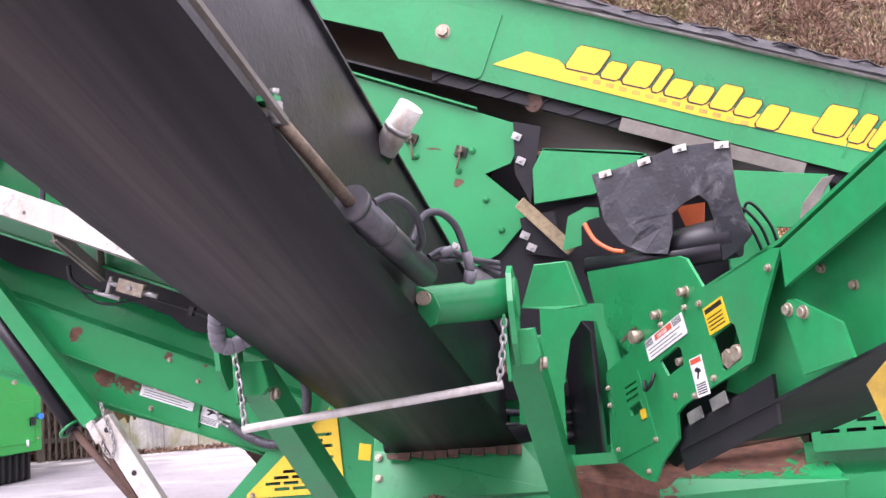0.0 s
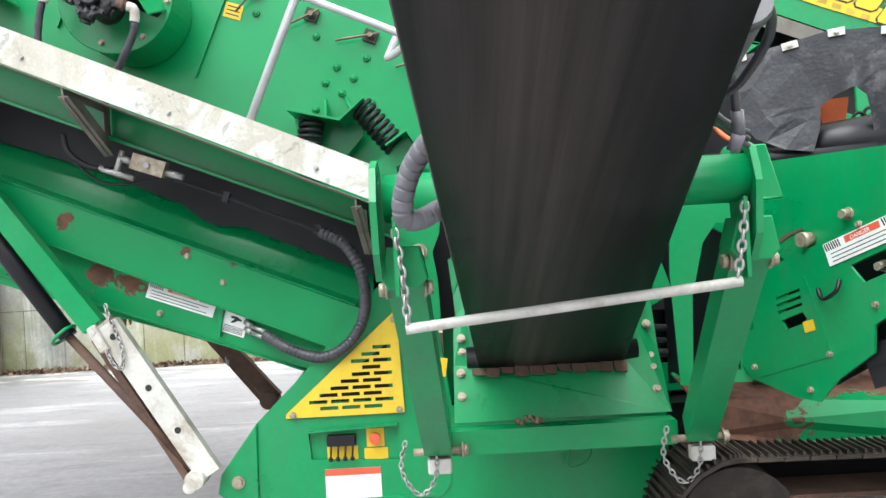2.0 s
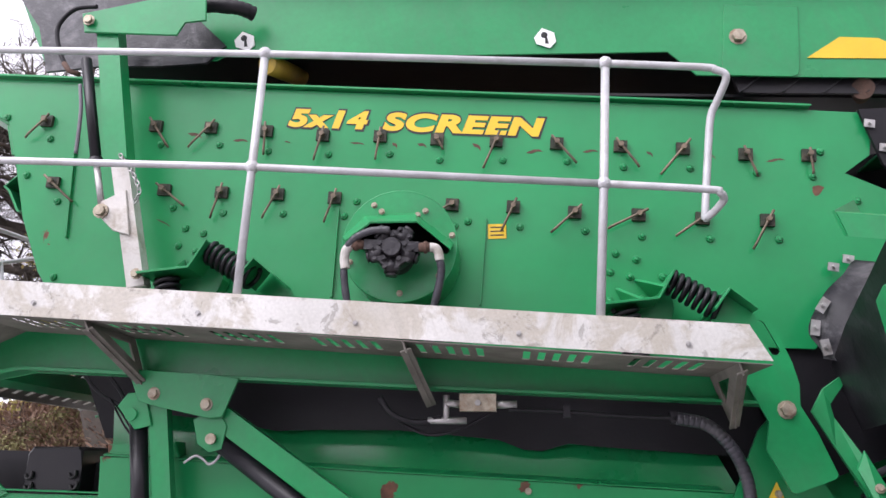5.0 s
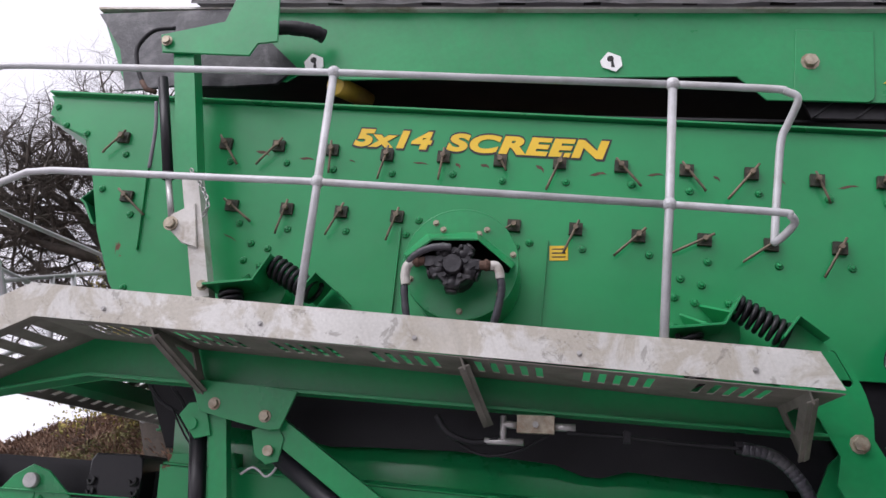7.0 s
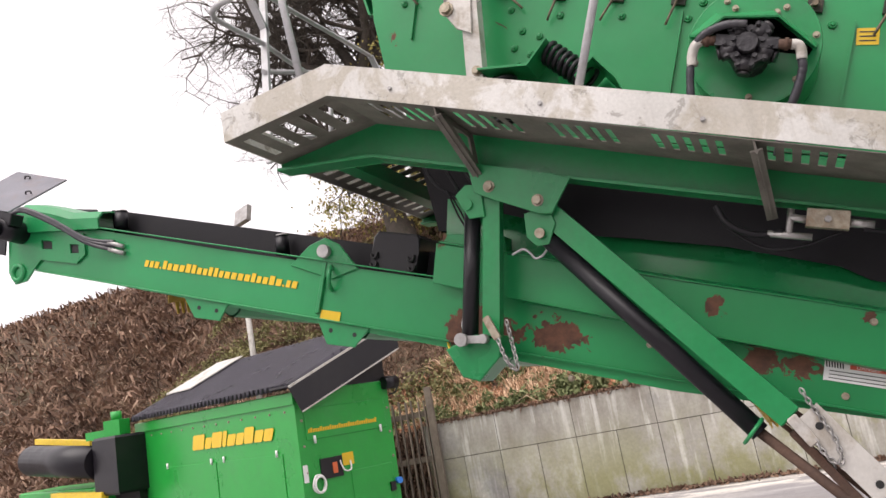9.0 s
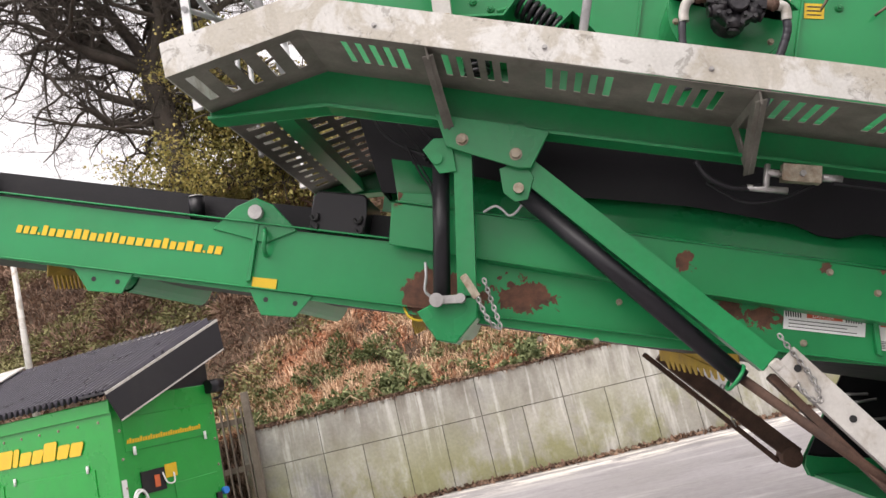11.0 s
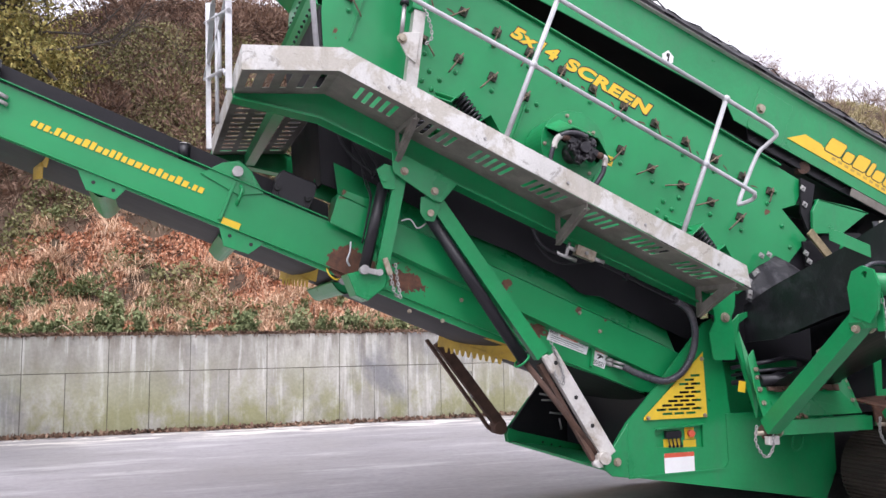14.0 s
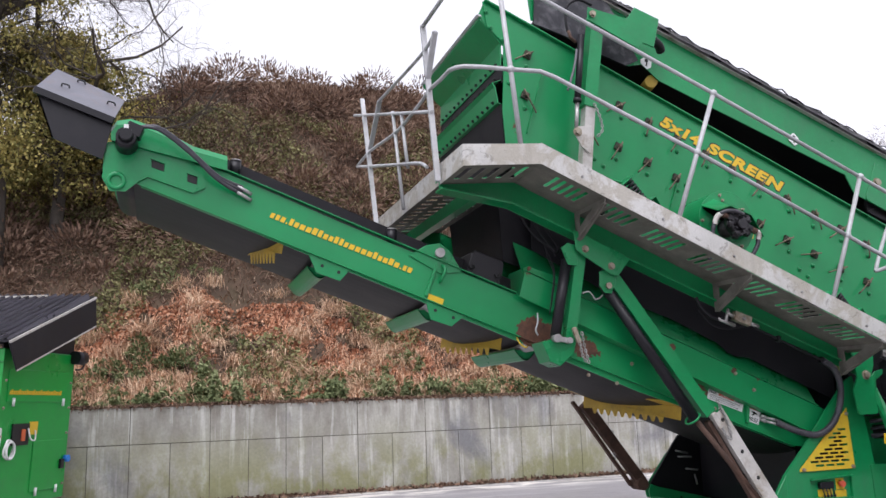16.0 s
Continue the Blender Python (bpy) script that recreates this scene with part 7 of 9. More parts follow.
for k in range(26):
    a = rng.random() * 6.28
    r = 0.05 * rng.random() ** 0.5
    p = V(0.58 + r * math.cos(a) * 1.3, -0.39 + 0.02 * math.sin(a), 0.785 + 0.03 * (1 - r / 0.05))
    bmesh.ops.create_icosphere(b, subdivisions=1, radius=0.008 + 0.008 * rng.random(), matrix=Matrix.Translation(p))
M_CRUD = surface("caked_dirt", (0.20, 0.14, 0.09), 0.95, var=0.35, scale=12, fine=90, bumps=0.4)
part("caked_dirt", b, M_CRUD, boot)
# far inner frame members seen past the belt
b = bm_new()
C_OUT = [(0.46, -0.02, 1.605), (0.36, -0.02, 1.58), (0.268, -0.03, 1.506), (0.285, -0.06, 1.33), (0.30, -0.20, 1.02), (0.31, -0.225, 0.78), (0.40, -0.225, 0.78), (0.385, -0.20, 1.02), (0.37, -0.06, 1.32), (0.345, -0.03, 1.45), (0.36, -0.02, 1.51), (0.45, -0.02, 1.56)]
prism(b, C_OUT, (0, 0.014, 0), 0.003)
prism(b, [(1.12, -0.18, 1.20), (1.10, -0.18, 1.55), (1.22, -0.18, 1.55), (1.30, -0.18, 1.30)], (0, 0.015, 0), 0.003)
pieces("inner_bracket", b, M_GREEN, chassis)
b = bm_new()
holed(b, M_FRONT @ Matrix.Translation((0, 0, -0.20)), [(0.22, 0.78), (1.62, 0.78), (1.62, 1.30), (1.20, 1.62), (0.62, 1.50), (0.22, 1.30)],
      [[(1.12, 0.92), (1.36, 0.92), (1.36, 1.22), (1.31, 1.32), (1.24, 1.35), (1.17, 1.32), (1.12, 1.22)], [(0.48, 1.0), (0.95, 1.0), (0.95, 1.12), (0.48, 1.12)]], 0.014)
part("bulkhead", b, M_GREEN, chassis)
# added black sheet standing in for the dark interior behind the bulkhead
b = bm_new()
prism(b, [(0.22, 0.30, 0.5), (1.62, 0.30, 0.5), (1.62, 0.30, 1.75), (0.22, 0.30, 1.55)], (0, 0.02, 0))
part("rear_dark_backing", b, M_BLACK, chassis)
# black backing added to close the bright gap at the frame end
b = bm_new()
prism(b, [(-0.25, 0.34, 1.30), (0.22, 0.34, 1.15), (0.30, 0.34, 1.85), (-0.25, 0.34, 1.80)], (0, 0.015, 0))
part("end_dark_backing", b, M_RUBBER, tail_conveyor)
for k_, (ya, za) in enumerate(((-0.18, 1.14), (-0.14, 1.20), (-0.16, 1.08))):
    b = bm_new()
    tube(b, spline([(0.36, 0.1, za - 0.05), (0.5, ya, za), (0.75, ya - 0.02, za + 0.03 * k_), (1.0, ya, za - 0.04), (1.3, 0.0, za - 0.08)], 8), 0.013 + 0.004 * k_, 8)
    part("boot_hose", b, M_HOSE, chassis)
b = bm_new()
flat(b, on_side(0.165, 0.985, -0.206, 10), 0, 0, 0.065, 0.085)
part("yellow_label", b, M_DECAL, chassis)

# ---- second side conveyor and the chute above it ----
M_B = Matrix(((0.379, 0, -0.925, 1.435), (-0.925, 0, -0.379, -0.40), (0, 1, 0, 0), (0, 0, 0, 1)))
b = bm_new()
plate_b = [(0.15, 1.35), (0.13, 1.0), (0.18, 0.95), (0.42, 0.905), (0.53, 0.905), (0.62, 1.0), (0.78, 1.11), (0.79, 1.21), (0.86, 1.25), (1.34, 1.42), (1.45, 1.60), (1.57, 1.775), (1.5, 1.785), (1.05, 1.665), (0.24, 1.385)]
win1 = [(0.70, 1.415), (0.755, 1.355), (0.89, 1.405), (0.885, 1.465), (0.86, 1.475)]
win2 = [(1.115, 1.505), (1.15, 1.395), (1.17, 1.385), (1.285, 1.43), (1.295, 1.45), (1.27, 1.545), (1.25, 1.555)]
louv = [[(0.335 + 0.004 * k, 1.29 - 0.027 * k), (0.46 + 0.004 * k, 1.33 - 0.027 * k), (0.462 + 0.004 * k, 1.319 - 0.027 * k), (0.337 + 0.004 * k, 1.279 - 0.027 * k)] for k in range(3)]
louv.append([(0.36, 1.20), (0.47, 1.24), (0.49, 1.215), (0.47, 1.195), (0.38, 1.165)])
holed(b, M_B, plate_b, [win1, win2, *louv], 0.012)
second_conveyor = part("second_side_conveyor", b, M_GREEN, machine, "green second side conveyor with access windows")
# black infill behind windows and louvres, drawing their dark inside
b = bm_new()
holed(b, M_B @ Matrix.Translation((0, 0, -0.12)), [(0.2, 1.0), (0.5, 0.95), (1.3, 1.4), (1.5, 1.7), (0.3, 1.36)], [], 0.01)
part("window_dark_backing", b, M_BLACK, second_conveyor)
b = bm_new()
holed(b, M_B @ Matrix.Translation((0, 0, -0.16)), [(-0.30, 0.95), (0.35, 0.95), (0.35, 1.40), (-0.02, 1.62), (-0.30, 1.62)], [], 0.012)
part("inner_sheet", b, M_GREEN, second_conveyor)
b = bm_new()
bolt(b, M_B @ V(1.2, 1.43, -0.05), (-0.925, -0.379, 0), 0.035, 0.05)
bolt(b, M_B @ V(1.25, 1.45, -0.05), (-0.925, -0.379, 0), 0.03, 0.05)
bolt(b, M_B @ V(0.79, 1.41, -0.06), (-0.925, -0.379, 0), 0.016, 0.03)
for s_, z_ in ((0.49, 0.945), (0.59, 1.09), (0.2, 1.0), (0.16, 1.28), (0.16, 1.2), (1.06, 1.63), (0.95, 1.62), (0.75, 1.56), (0.95, 1.29), (1.10, 1.36), (0.80, 1.28), (1.50, 1.72)):
    bolt(b, M_B @ V(s_, z_, 0), (-0.925, -0.379, 0), 0.010, 0.009)
pieces("bolt", b, M_BOLT, second_conveyor)
b = bm_new()
shape(b, M_B, [(0.485, 1.375), (0.492, 1.375), (0.602, 1.09), (0.595, 1.088)], 0, 0.003)
shape(b, M_B, [(0.18, 0.955), (0.60, 1.092), (0.60, 1.084), (0.18, 0.947)], 0, 0.003)
part("door_edge", b, M_GREEN, second_conveyor)
b = bm_new()
tube(b, spline([M_B @ V(0.56, 1.33, 0.01), M_B @ V(0.60, 1.295, 0.03), M_B @ V(0.66, 1.325, 0.03), M_B @ V(0.66, 1.365, 0.01)], 6), 0.008, 6)
part("door_handle", b, M_BLACK, second_conveyor)
b = bm_new()
shape(b, M_B, [(0.47, 1.20), (0.52, 1.215), (0.53, 1.175), (0.48, 1.16)], 0.001)
part("yellow_tag", b, M_DECAL, second_conveyor)
rot = lambda s_, z_, a: M_B @ Matrix.Translation((s_, z_, 0.001)) @ Matrix.Rotation(radians(a), 4, "Z")
warning_label(second_conveyor, rot(0.615, 1.412, 18.5), 0.355, 0.085)
b = bm_new()
flat(b, rot(1.11, 1.512, 17), 0, 0, 0.14, 0.10)
ylb = part("caution_label", b, M_DECAL, second_conveyor, "yellow caution label")
b = bm_new()
flat(b, rot(1.11, 1.512, 17), 0.01, 0.075, 0.13, 0.092, 0.0025, 0.0005)
for k in range(4):
    flat(b, rot(1.11, 1.512, 17), 0.012, 0.012 + 0.014 * k, 0.12, 0.017 + 0.014 * k, 0.0025, 0.0004)
part("print", b, M_DECAL_BLACK, ylb)
picture_label(second_conveyor, rot(0.975, 1.282, 14), 0.09, 0.145)
# folded beam that runs on, set back
M_B2 = M_B @ Matrix.Translation((0, 0, -0.10))
b = bm_new()
holed(b, M_B2, [(1.0, 1.30), (1.2, 1.68), (1.58, 1.80), (3.4, 2.52), (3.4, 2.05), (2.3, 1.62), (1.9, 1.46), (1.6, 1.36), (1.3, 1.26)], [], 0.012)
prism(b, [M_B @ V(1.05, 1.665, 0), M_B @ V(1.57, 1.79, 0), M_B @ V(3.4, 2.53, 0), M_B @ V(3.4, 2.53, -0.11), M_B @ V(1.57, 1.79, -0.11), M_B @ V(1.05, 1.665, -0.11)], (0, 0, 0.012))
prism(b, [M_B @ V(1.57, 1.775, 0), M_B @ V(3.4, 2.52, 0), M_B @ V(3.4, 2.40, 0), M_B @ V(1.57, 1.655, 0)], (0.0139, 0.0057, 0))
part("side_beam", b, M_GREEN, second_conveyor)
b = bm_new()
for s_, z_ in ((1.62, 1.70), (1.75, 1.64), (1.95, 1.72), (2.0, 1.66), (2.2, 1.82)):
    bolt(b, M_B2 @ V(s_, z_, 0), (-0.925, -0.379, 0), 0.012)
pieces("beam_bolt", b, M_BOLT, second_conveyor)
b = bm_new()
holed(b, M_B @ Matrix.Translation((0, 0, 0.02)), [(1.57, 1.585), (1.60, 1.615), (1.63, 1.615), (1.82, 1.54), (1.85, 1.445), (1.63, 1.39)], [], 0.012)
hanger = part("roller_hanger", b, M_GREEN, second_conveyor)
b = bm_new()
bolt(b, M_B @ V(1.60, 1.585, 0.02), (-0.925, -0.379, 0), 0.016)
bolt(b, M_B @ V(1.67, 1.575, 0.02), (-0.925, -0.379, 0), 0.016)
pieces("hanger_bolt", b, M_BOLT, hanger)
b = bm_new()
prism(b, [M_B @ V(0.75, 1.06, -0.02), M_B @ V(3.4, 1.98, -0.02), M_B @ V(3.4, 1.98, -0.7), M_B @ V(0.75, 1.06, -0.7)], (0, 0, 0.012))
prism(b, [M_B @ V(0.70, 1.12, -0.03), M_B @ V(1.4, 1.38, -0.03), M_B @ V(1.4, 1.22, -0.03), M_B @ V(0.75, 0.98, -0.03)], (0.012, 0.005, 0))
part("return_belt", b, M_BELT, second_conveyor, "black return belt")
b = bm_new()
for s_ in (0.86, 1.04):
    flat(b, rot(s_, 1.17 + 0.36 * (s_ - 0.86), 20), 0, 0, 0.11, 0.045, -0.02, 0.008)
pieces("clamp_pad", b, M_STEEL, second_conveyor)
nip_b = bm_new()
prism(nip_b, [M_B @ V(1.86, 1.37, 0.0), M_B @ V(1.95, 1.44, 0.0), M_B @ V(2.3, 1.52, 0.0), M_B @ V(2.3, 1.46, 0.0), M_B @ V(2.06, 1.42, 0.0), M_B @ V(2.03, 1.36, 0.0), M_B @ V(1.99, 1.26, 0.0), M_B @ V(1.93, 1.22, 0.0)], (0.02, 0.01, 0))
part("nip_guard", nip_b, M_OCHRE, second_conveyor, "yellow nip guard")
b = bm_new()
holed(b, M_B @ Matrix.Translation((0, 0, -0.03)), [(-0.015, 1.842), (0.89, 1.822), (0.95, 1.805), (1.064, 1.666), (0.58, 1.505), (0.37, 1.435), (0.27, 1.497), (0.05, 1.649)], [], 0.012)
hop = part("chute_side", b, M_GREEN, second_conveyor)
b = bm_new()
for s_, z_ in ((0.92, 1.68), (0.68, 1.60)):
    bolt(b, M_B @ V(s_, z_, -0.03), (-0.925, -0.379, 0), 0.018, 0.03)
rod(b, M_B @ V(0.50, 1.515, -0.03), M_B @ V(0.50, 1.515, 0.02), 0.028, 14)
pieces("chute_bolt", b, M_BOLT, hop)
b = bm_new()
shape(b, M_B @ Matrix.Translation((0, 0, -0.03)), [(0.30, 1.50), (0.40, 1.545), (0.47, 1.56), (0.47, 1.552), (0.41, 1.535), (0.31, 1.488)], 0, 0.003)
part("scuff", b, M_RUST, hop)
# hanging rubber flap with a torn opening, clamped along its top
M_F = Matrix(((0.892, 0, -0.452, 1.537), (-0.452, 0, -0.892, -0.30), (0, 1, 0, 0), (0, 0, 0, 1)))
flap_out = [(0.0, 2.335), (0.10, 2.335), (0.30, 2.362), (0.433, 2.385), (0.60, 2.372), (0.70, 2.36), (0.70, 2.24), (0.703, 2.12), (0.72, 2.02), (0.746, 1.92), (0.68, 1.86), (0.60, 1.82), (0.59, 1.92), (0.584, 2.02),
            (0.57, 2.10), (0.53, 2.14), (0.46, 2.115), (0.394, 2.07), (0.39, 1.98), (0.36, 1.88), (0.25, 1.90), (0.133, 1.96), (0.08, 2.03), (0.042, 2.094), (0.026, 2.213)]
b = bm_new()
holed(b, M_F, flap_out, [], 0.012)
bmesh.ops.subdivide_edges(b, edges=b.edges[:], cuts=2)
for v in b.verts:
    loc = M_F.inverted() @ v.co
    v.co += (M_F.to_3x3() @ V(0, 0, 1)) * (0.06 * math.sin(loc.x * 5.0) * (2.4 - loc.y) + 0.03 * math.sin(loc.x * 11 + loc.y * 6) * (2.4 - loc.y))
flap = part("rubber_flap", b, M_FLAP, machine, "scuffed grey-black rubber flap with torn opening")
b = bm_new()
for s_, z_, a in ((0.05, 2.305, 5), (0.26, 2.325, 8), (0.44, 2.355, 2), (0.635, 2.335, -6)):
    m = M_F @ Matrix.Translation((s_, z_, 0.012)) @ Matrix.Rotation(radians(a), 4, "Z")
    flat(b, m, 0, 0, 0.065, 0.032, 0, 0.006)
    bolt(b, m @ V(0.032, 0.016, 0.006), (-0.452, -0.892, 0), 0.009)
pieces("clamp_plate", b, M_GALV, flap)
b = bm_new()
holed(b, M_F @ Matrix.Translation((0, 0, -0.16)), [(0.36, 2.12), (0.50, 2.12), (0.48, 1.98), (0.42, 1.93)], [], 0.01)
tube(b, spline([M_F @ V(-0.06, 2.09, 0.02), M_F @ V(-0.01, 2.0, 0.03), M_F @ V(0.07, 1.94, 0.03), M_F @ V(0.14, 1.92, 0.03)], 6), 0.012, 8)
pieces("orange_liner", b, M_ORANGE, flap, "orange rubber liner")
b = bm_new()
rod(b, M_F @ V(-0.10, 1.87, -0.05), M_F @ V(0.60, 1.87, -0.05), 0.055, 18)
rod(b, M_F @ V(0.25, 1.90, -0.10), M_F @ V(0.65, 1.93, -0.10), 0.10, 18)
part("tail_drum", b, M_BLACK, flap, "dark rubber-lagged drum")
# black sheet added to stand for the dark interior behind the lip
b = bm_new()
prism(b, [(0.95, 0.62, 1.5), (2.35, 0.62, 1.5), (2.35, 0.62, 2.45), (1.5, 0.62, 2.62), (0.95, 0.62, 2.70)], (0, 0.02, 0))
part("rear_dark_sheet", b, M_RUBBER, machine, "added black sheet for the dark interior behind the feed lip")
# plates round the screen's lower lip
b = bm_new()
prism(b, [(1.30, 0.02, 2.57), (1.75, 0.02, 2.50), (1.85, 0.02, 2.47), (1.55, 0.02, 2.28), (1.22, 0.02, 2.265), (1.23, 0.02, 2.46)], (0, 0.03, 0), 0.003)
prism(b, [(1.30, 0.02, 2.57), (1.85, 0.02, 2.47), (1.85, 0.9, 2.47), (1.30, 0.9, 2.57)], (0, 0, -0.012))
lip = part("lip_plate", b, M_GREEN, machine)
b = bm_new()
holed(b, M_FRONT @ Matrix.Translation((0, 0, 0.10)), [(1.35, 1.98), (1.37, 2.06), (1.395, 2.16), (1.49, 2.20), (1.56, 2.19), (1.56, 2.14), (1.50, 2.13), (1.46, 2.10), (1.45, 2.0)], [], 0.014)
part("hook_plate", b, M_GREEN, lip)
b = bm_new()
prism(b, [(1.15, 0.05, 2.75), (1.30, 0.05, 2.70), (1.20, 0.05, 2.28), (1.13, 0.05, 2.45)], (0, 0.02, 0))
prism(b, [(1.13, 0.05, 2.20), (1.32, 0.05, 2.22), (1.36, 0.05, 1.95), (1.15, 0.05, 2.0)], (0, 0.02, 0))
# wide black sheet, stretched as added dark backing behind the gap
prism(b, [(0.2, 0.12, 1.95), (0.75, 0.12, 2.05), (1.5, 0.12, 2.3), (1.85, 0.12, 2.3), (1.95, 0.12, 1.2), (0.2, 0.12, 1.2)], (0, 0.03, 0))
pieces("curtain_and_backing", b, M_RUBBER, machine, "black rubber side curtain and dark backing")
b = bm_new()
for x, z in ((1.16, 2.66), (1.17, 2.52), (0.68, 2.07), (0.76, 2.08), (1.15, 2.1), (1.18, 2.03)):
    flat(b, on_side(x, z, 0.045, 30), -0.025, -0.02, 0.025, 0.02, 0, 0.008)
    bolt(b, (x, 0.036, z), (0, -1, 0), 0.009)
pieces("clamp_plate", b, M_STEEL, lip)
b = bm_new()
beam(b, (1.14, -0.02, 2.28), (1.40, -0.04, 1.98), 0.07, 0.02, up=(0, 1, 0))
M_CORD = surface("frayed_belting", (0.24, 0.19, 0.11), 0.9, var=0.3, scale=20, fine=120, bumps=0.5)
part("frayed_strap", b, M_CORD, lip, "tan frayed belting strip")
b = bm_new()
grid_f = []
FLAP_EDGE = [(0.41, -0.055, 1.70), (0.40, -0.06, 1.80), (0.455, -0.06, 1.90), (0.56, -0.055, 1.97), (0.66, -0.055, 2.02), (0.75, -0.055, 2.06)]
for i, p in enumerate(spline(FLAP_EDGE, 4)):
    grid_f.append([b.verts.new(p + V(0.055 * k + 0.01 * math.sin(i * 0.9), -0.035 * k - 0.012 * math.sin(k * 1.7 + i * 0.6), -0.045 * k)) for k in range(6)])
for i in range(len(grid_f) - 1):
    for k in range(5):
        b.faces.new((grid_f[i][k], grid_f[i + 1][k], grid_f[i + 1][k + 1], grid_f[i][k + 1])).smooth = True
bmesh.ops.solidify(b, geom=b.faces[:], thickness=0.01)
corner_flap = part("scuffed_flap", b, M_FLAP, machine, "scuffed grey rubber corner flap")
b = bm_new()
for x, z, a in ((0.43, 1.74, -80), (0.425, 1.835, -60), (0.50, 1.915, -35)):
    flat(b, on_side(x, z, -0.085, a), -0.035, -0.02, 0.035, 0.02, 0, 0.008)
    bolt(b, (x, -0.095, z), (0, -1, 0), 0.010)
pieces("clamp_plate", b, M_STEEL, corner_flap)
b = bm_new()
prism(b, [(1.24, -1.18, 1.85), (1.37, -1.20, 1.85), (1.42, -1.20, 1.665), (1.31, -1.22, 1.66), (1.17, -1.15, 1.68)], (0.02, 0.10, 0), 0.004)
part("support_bracket", b, M_GREEN, machine)
b = bm_new()
holed(b, M_FRONT @ Matrix.Translation((0, 0, 0.52)), [(1.215, 1.705), (1.53, 1.675), (1.57, 1.4), (1.52, 0.93), (1.22, 0.93), (1.20, 1.4)],
      [[(1.275, 0.98), (1.29, 1.3), (1.345, 1.523), (1.405, 1.605), (1.475, 1.597), (1.505, 1.403), (1.475, 0.98)]], 0.014)
part("arched_gusset", b, M_GREEN, machine)
# added black sheet for the dark interior past the gusset
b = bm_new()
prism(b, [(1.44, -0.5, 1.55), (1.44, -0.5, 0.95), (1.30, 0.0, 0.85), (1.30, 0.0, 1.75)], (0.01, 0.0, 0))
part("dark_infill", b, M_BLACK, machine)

# ---- crawler track ----
TX0, TX1, TZ, TR, TY0, TY1 = 1.42, 4.6, 0.335, 0.30, -0.66, -0.22
b = bm_new()
beam(b, (1.6, -0.44, 0.33), (4.5, -0.44, 0.33), 0.26, 0.26, bevel=0.03)
track = part("crawler_track", b, M_RUST, machine, "muddy brown steel crawler track")
loop = []
seg = 0.105
x = TX0
while x < TX1:
    loop.append((x, TZ + TR, 0.0))
    x += seg
n_arc = 10
for k in range(n_arc):
    a = math.pi / 2 - math.pi * (k + 0.5) / n_arc
    loop.append((TX1 + TR * math.cos(a), TZ + TR * math.sin(a), a - math.pi / 2))
x = TX1
while x > TX0:
    loop.append((x, TZ - TR, math.pi))
    x -= seg
for k in range(n_arc):
    a = -math.pi / 2 - math.pi * (k + 0.5) / n_arc
    loop.append((TX0 + TR * math.cos(a), TZ + TR * math.sin(a), a - math.pi / 2))
b = bm_new()
prism(b, [(-0.05, TY0, -0.006), (0.05, TY0, -0.006), (0.05, TY0, 0.010), (-0.05, TY0, 0.010)], (0, TY1 - TY0, 0), 0.0)
for gx in (-0.032, 0.0, 0.034):
    prism(b, [(gx - 0.007, TY0 + 0.01, 0.009), (gx + 0.007, TY0 + 0.01, 0.009), (gx + 0.004, TY0 + 0.01, 0.03), (gx - 0.004, TY0 + 0.01, 0.03)], (0, TY1 - TY0 - 0.02, 0))
M_TRACK = surface("muddy_track_steel", (0.048, 0.036, 0.029), 0.7, metal=0.2, var=0.4, scale=7, fine=70, dirt=(0.105, 0.078, 0.058), dirt_amount=0.5, dirt_scale=5, bumps=0.35, island=0.35)
shoe = part("track_shoe", b, M_TRACK, track)
for i, (x, z, a) in enumerate(loop):
    sag = 0.018 * math.sin(math.pi * (x - TX0) / (TX1 - TX0)) if z > TZ + TR - 0.01 else 0
    m = Matrix.Translation((x, 0, z - sag)) @ Matrix.Rotation(-a, 4, "Y")
    if i == 0:
        shoe.matrix_basis = m
    else:
        again(shoe, m)
for x, r in ((TX0, 0.25), (TX1, 0.25)):
    b = bm_new()
    rod(b, (x, TY0 + 0.10, TZ), (x, TY1 - 0.05, TZ), r, 28)
    rod(b, (x, TY0 + 0.04, TZ), (x, TY0 + 0.11, TZ), 0.12, 20)
    rod(b, (x, TY0 + 0.02, TZ), (x, TY0 + 0.05, TZ), 0.06, 14)
    part("idler_wheel", b, M_TRACK, track)
for k in range(6):
    x = 1.9 + k * 0.44
    b = bm_new()
    rod(b, (x, TY0 + 0.12, 0.15), (x, TY1 - 0.08, 0.15), 0.09, 18)
    rod(b, (x, TY0 + 0.10, 0.15), (x, TY0 + 0.13, 0.15), 0.04, 12)
    part("track_roller", b, M_TRACK, track)
b = bm_new()
beam(b, (2.1, TY0 + 0.06, 0.47), (2.3, TY0 + 0.06, 0.47), 0.10, 0.10)
part("carrier_roller", b, M_BLACK, track)
b = bm_new()
beam(b, (1.75, TY0 + 0.03, 0.24), (4.3, TY0 + 0.03, 0.30), 0.08, 0.05)
prism(b, [(1.72, TY0 + 0.06, 0.44), (4.2, TY0 + 0.06, 0.44), (4.2, TY0 + 0.06, 0.42), (1.72, TY0 + 0.06, 0.42)], (0, 0.08, 0))
pieces("track_frame_rail", b, M_DIRTY, track, "worn grey track frame rail")
b = bm_new()
beam(b, (1.2, 2.15, 0.33), (4.8, 2.15, 0.33), 0.44, 0.62, bevel=0.22)
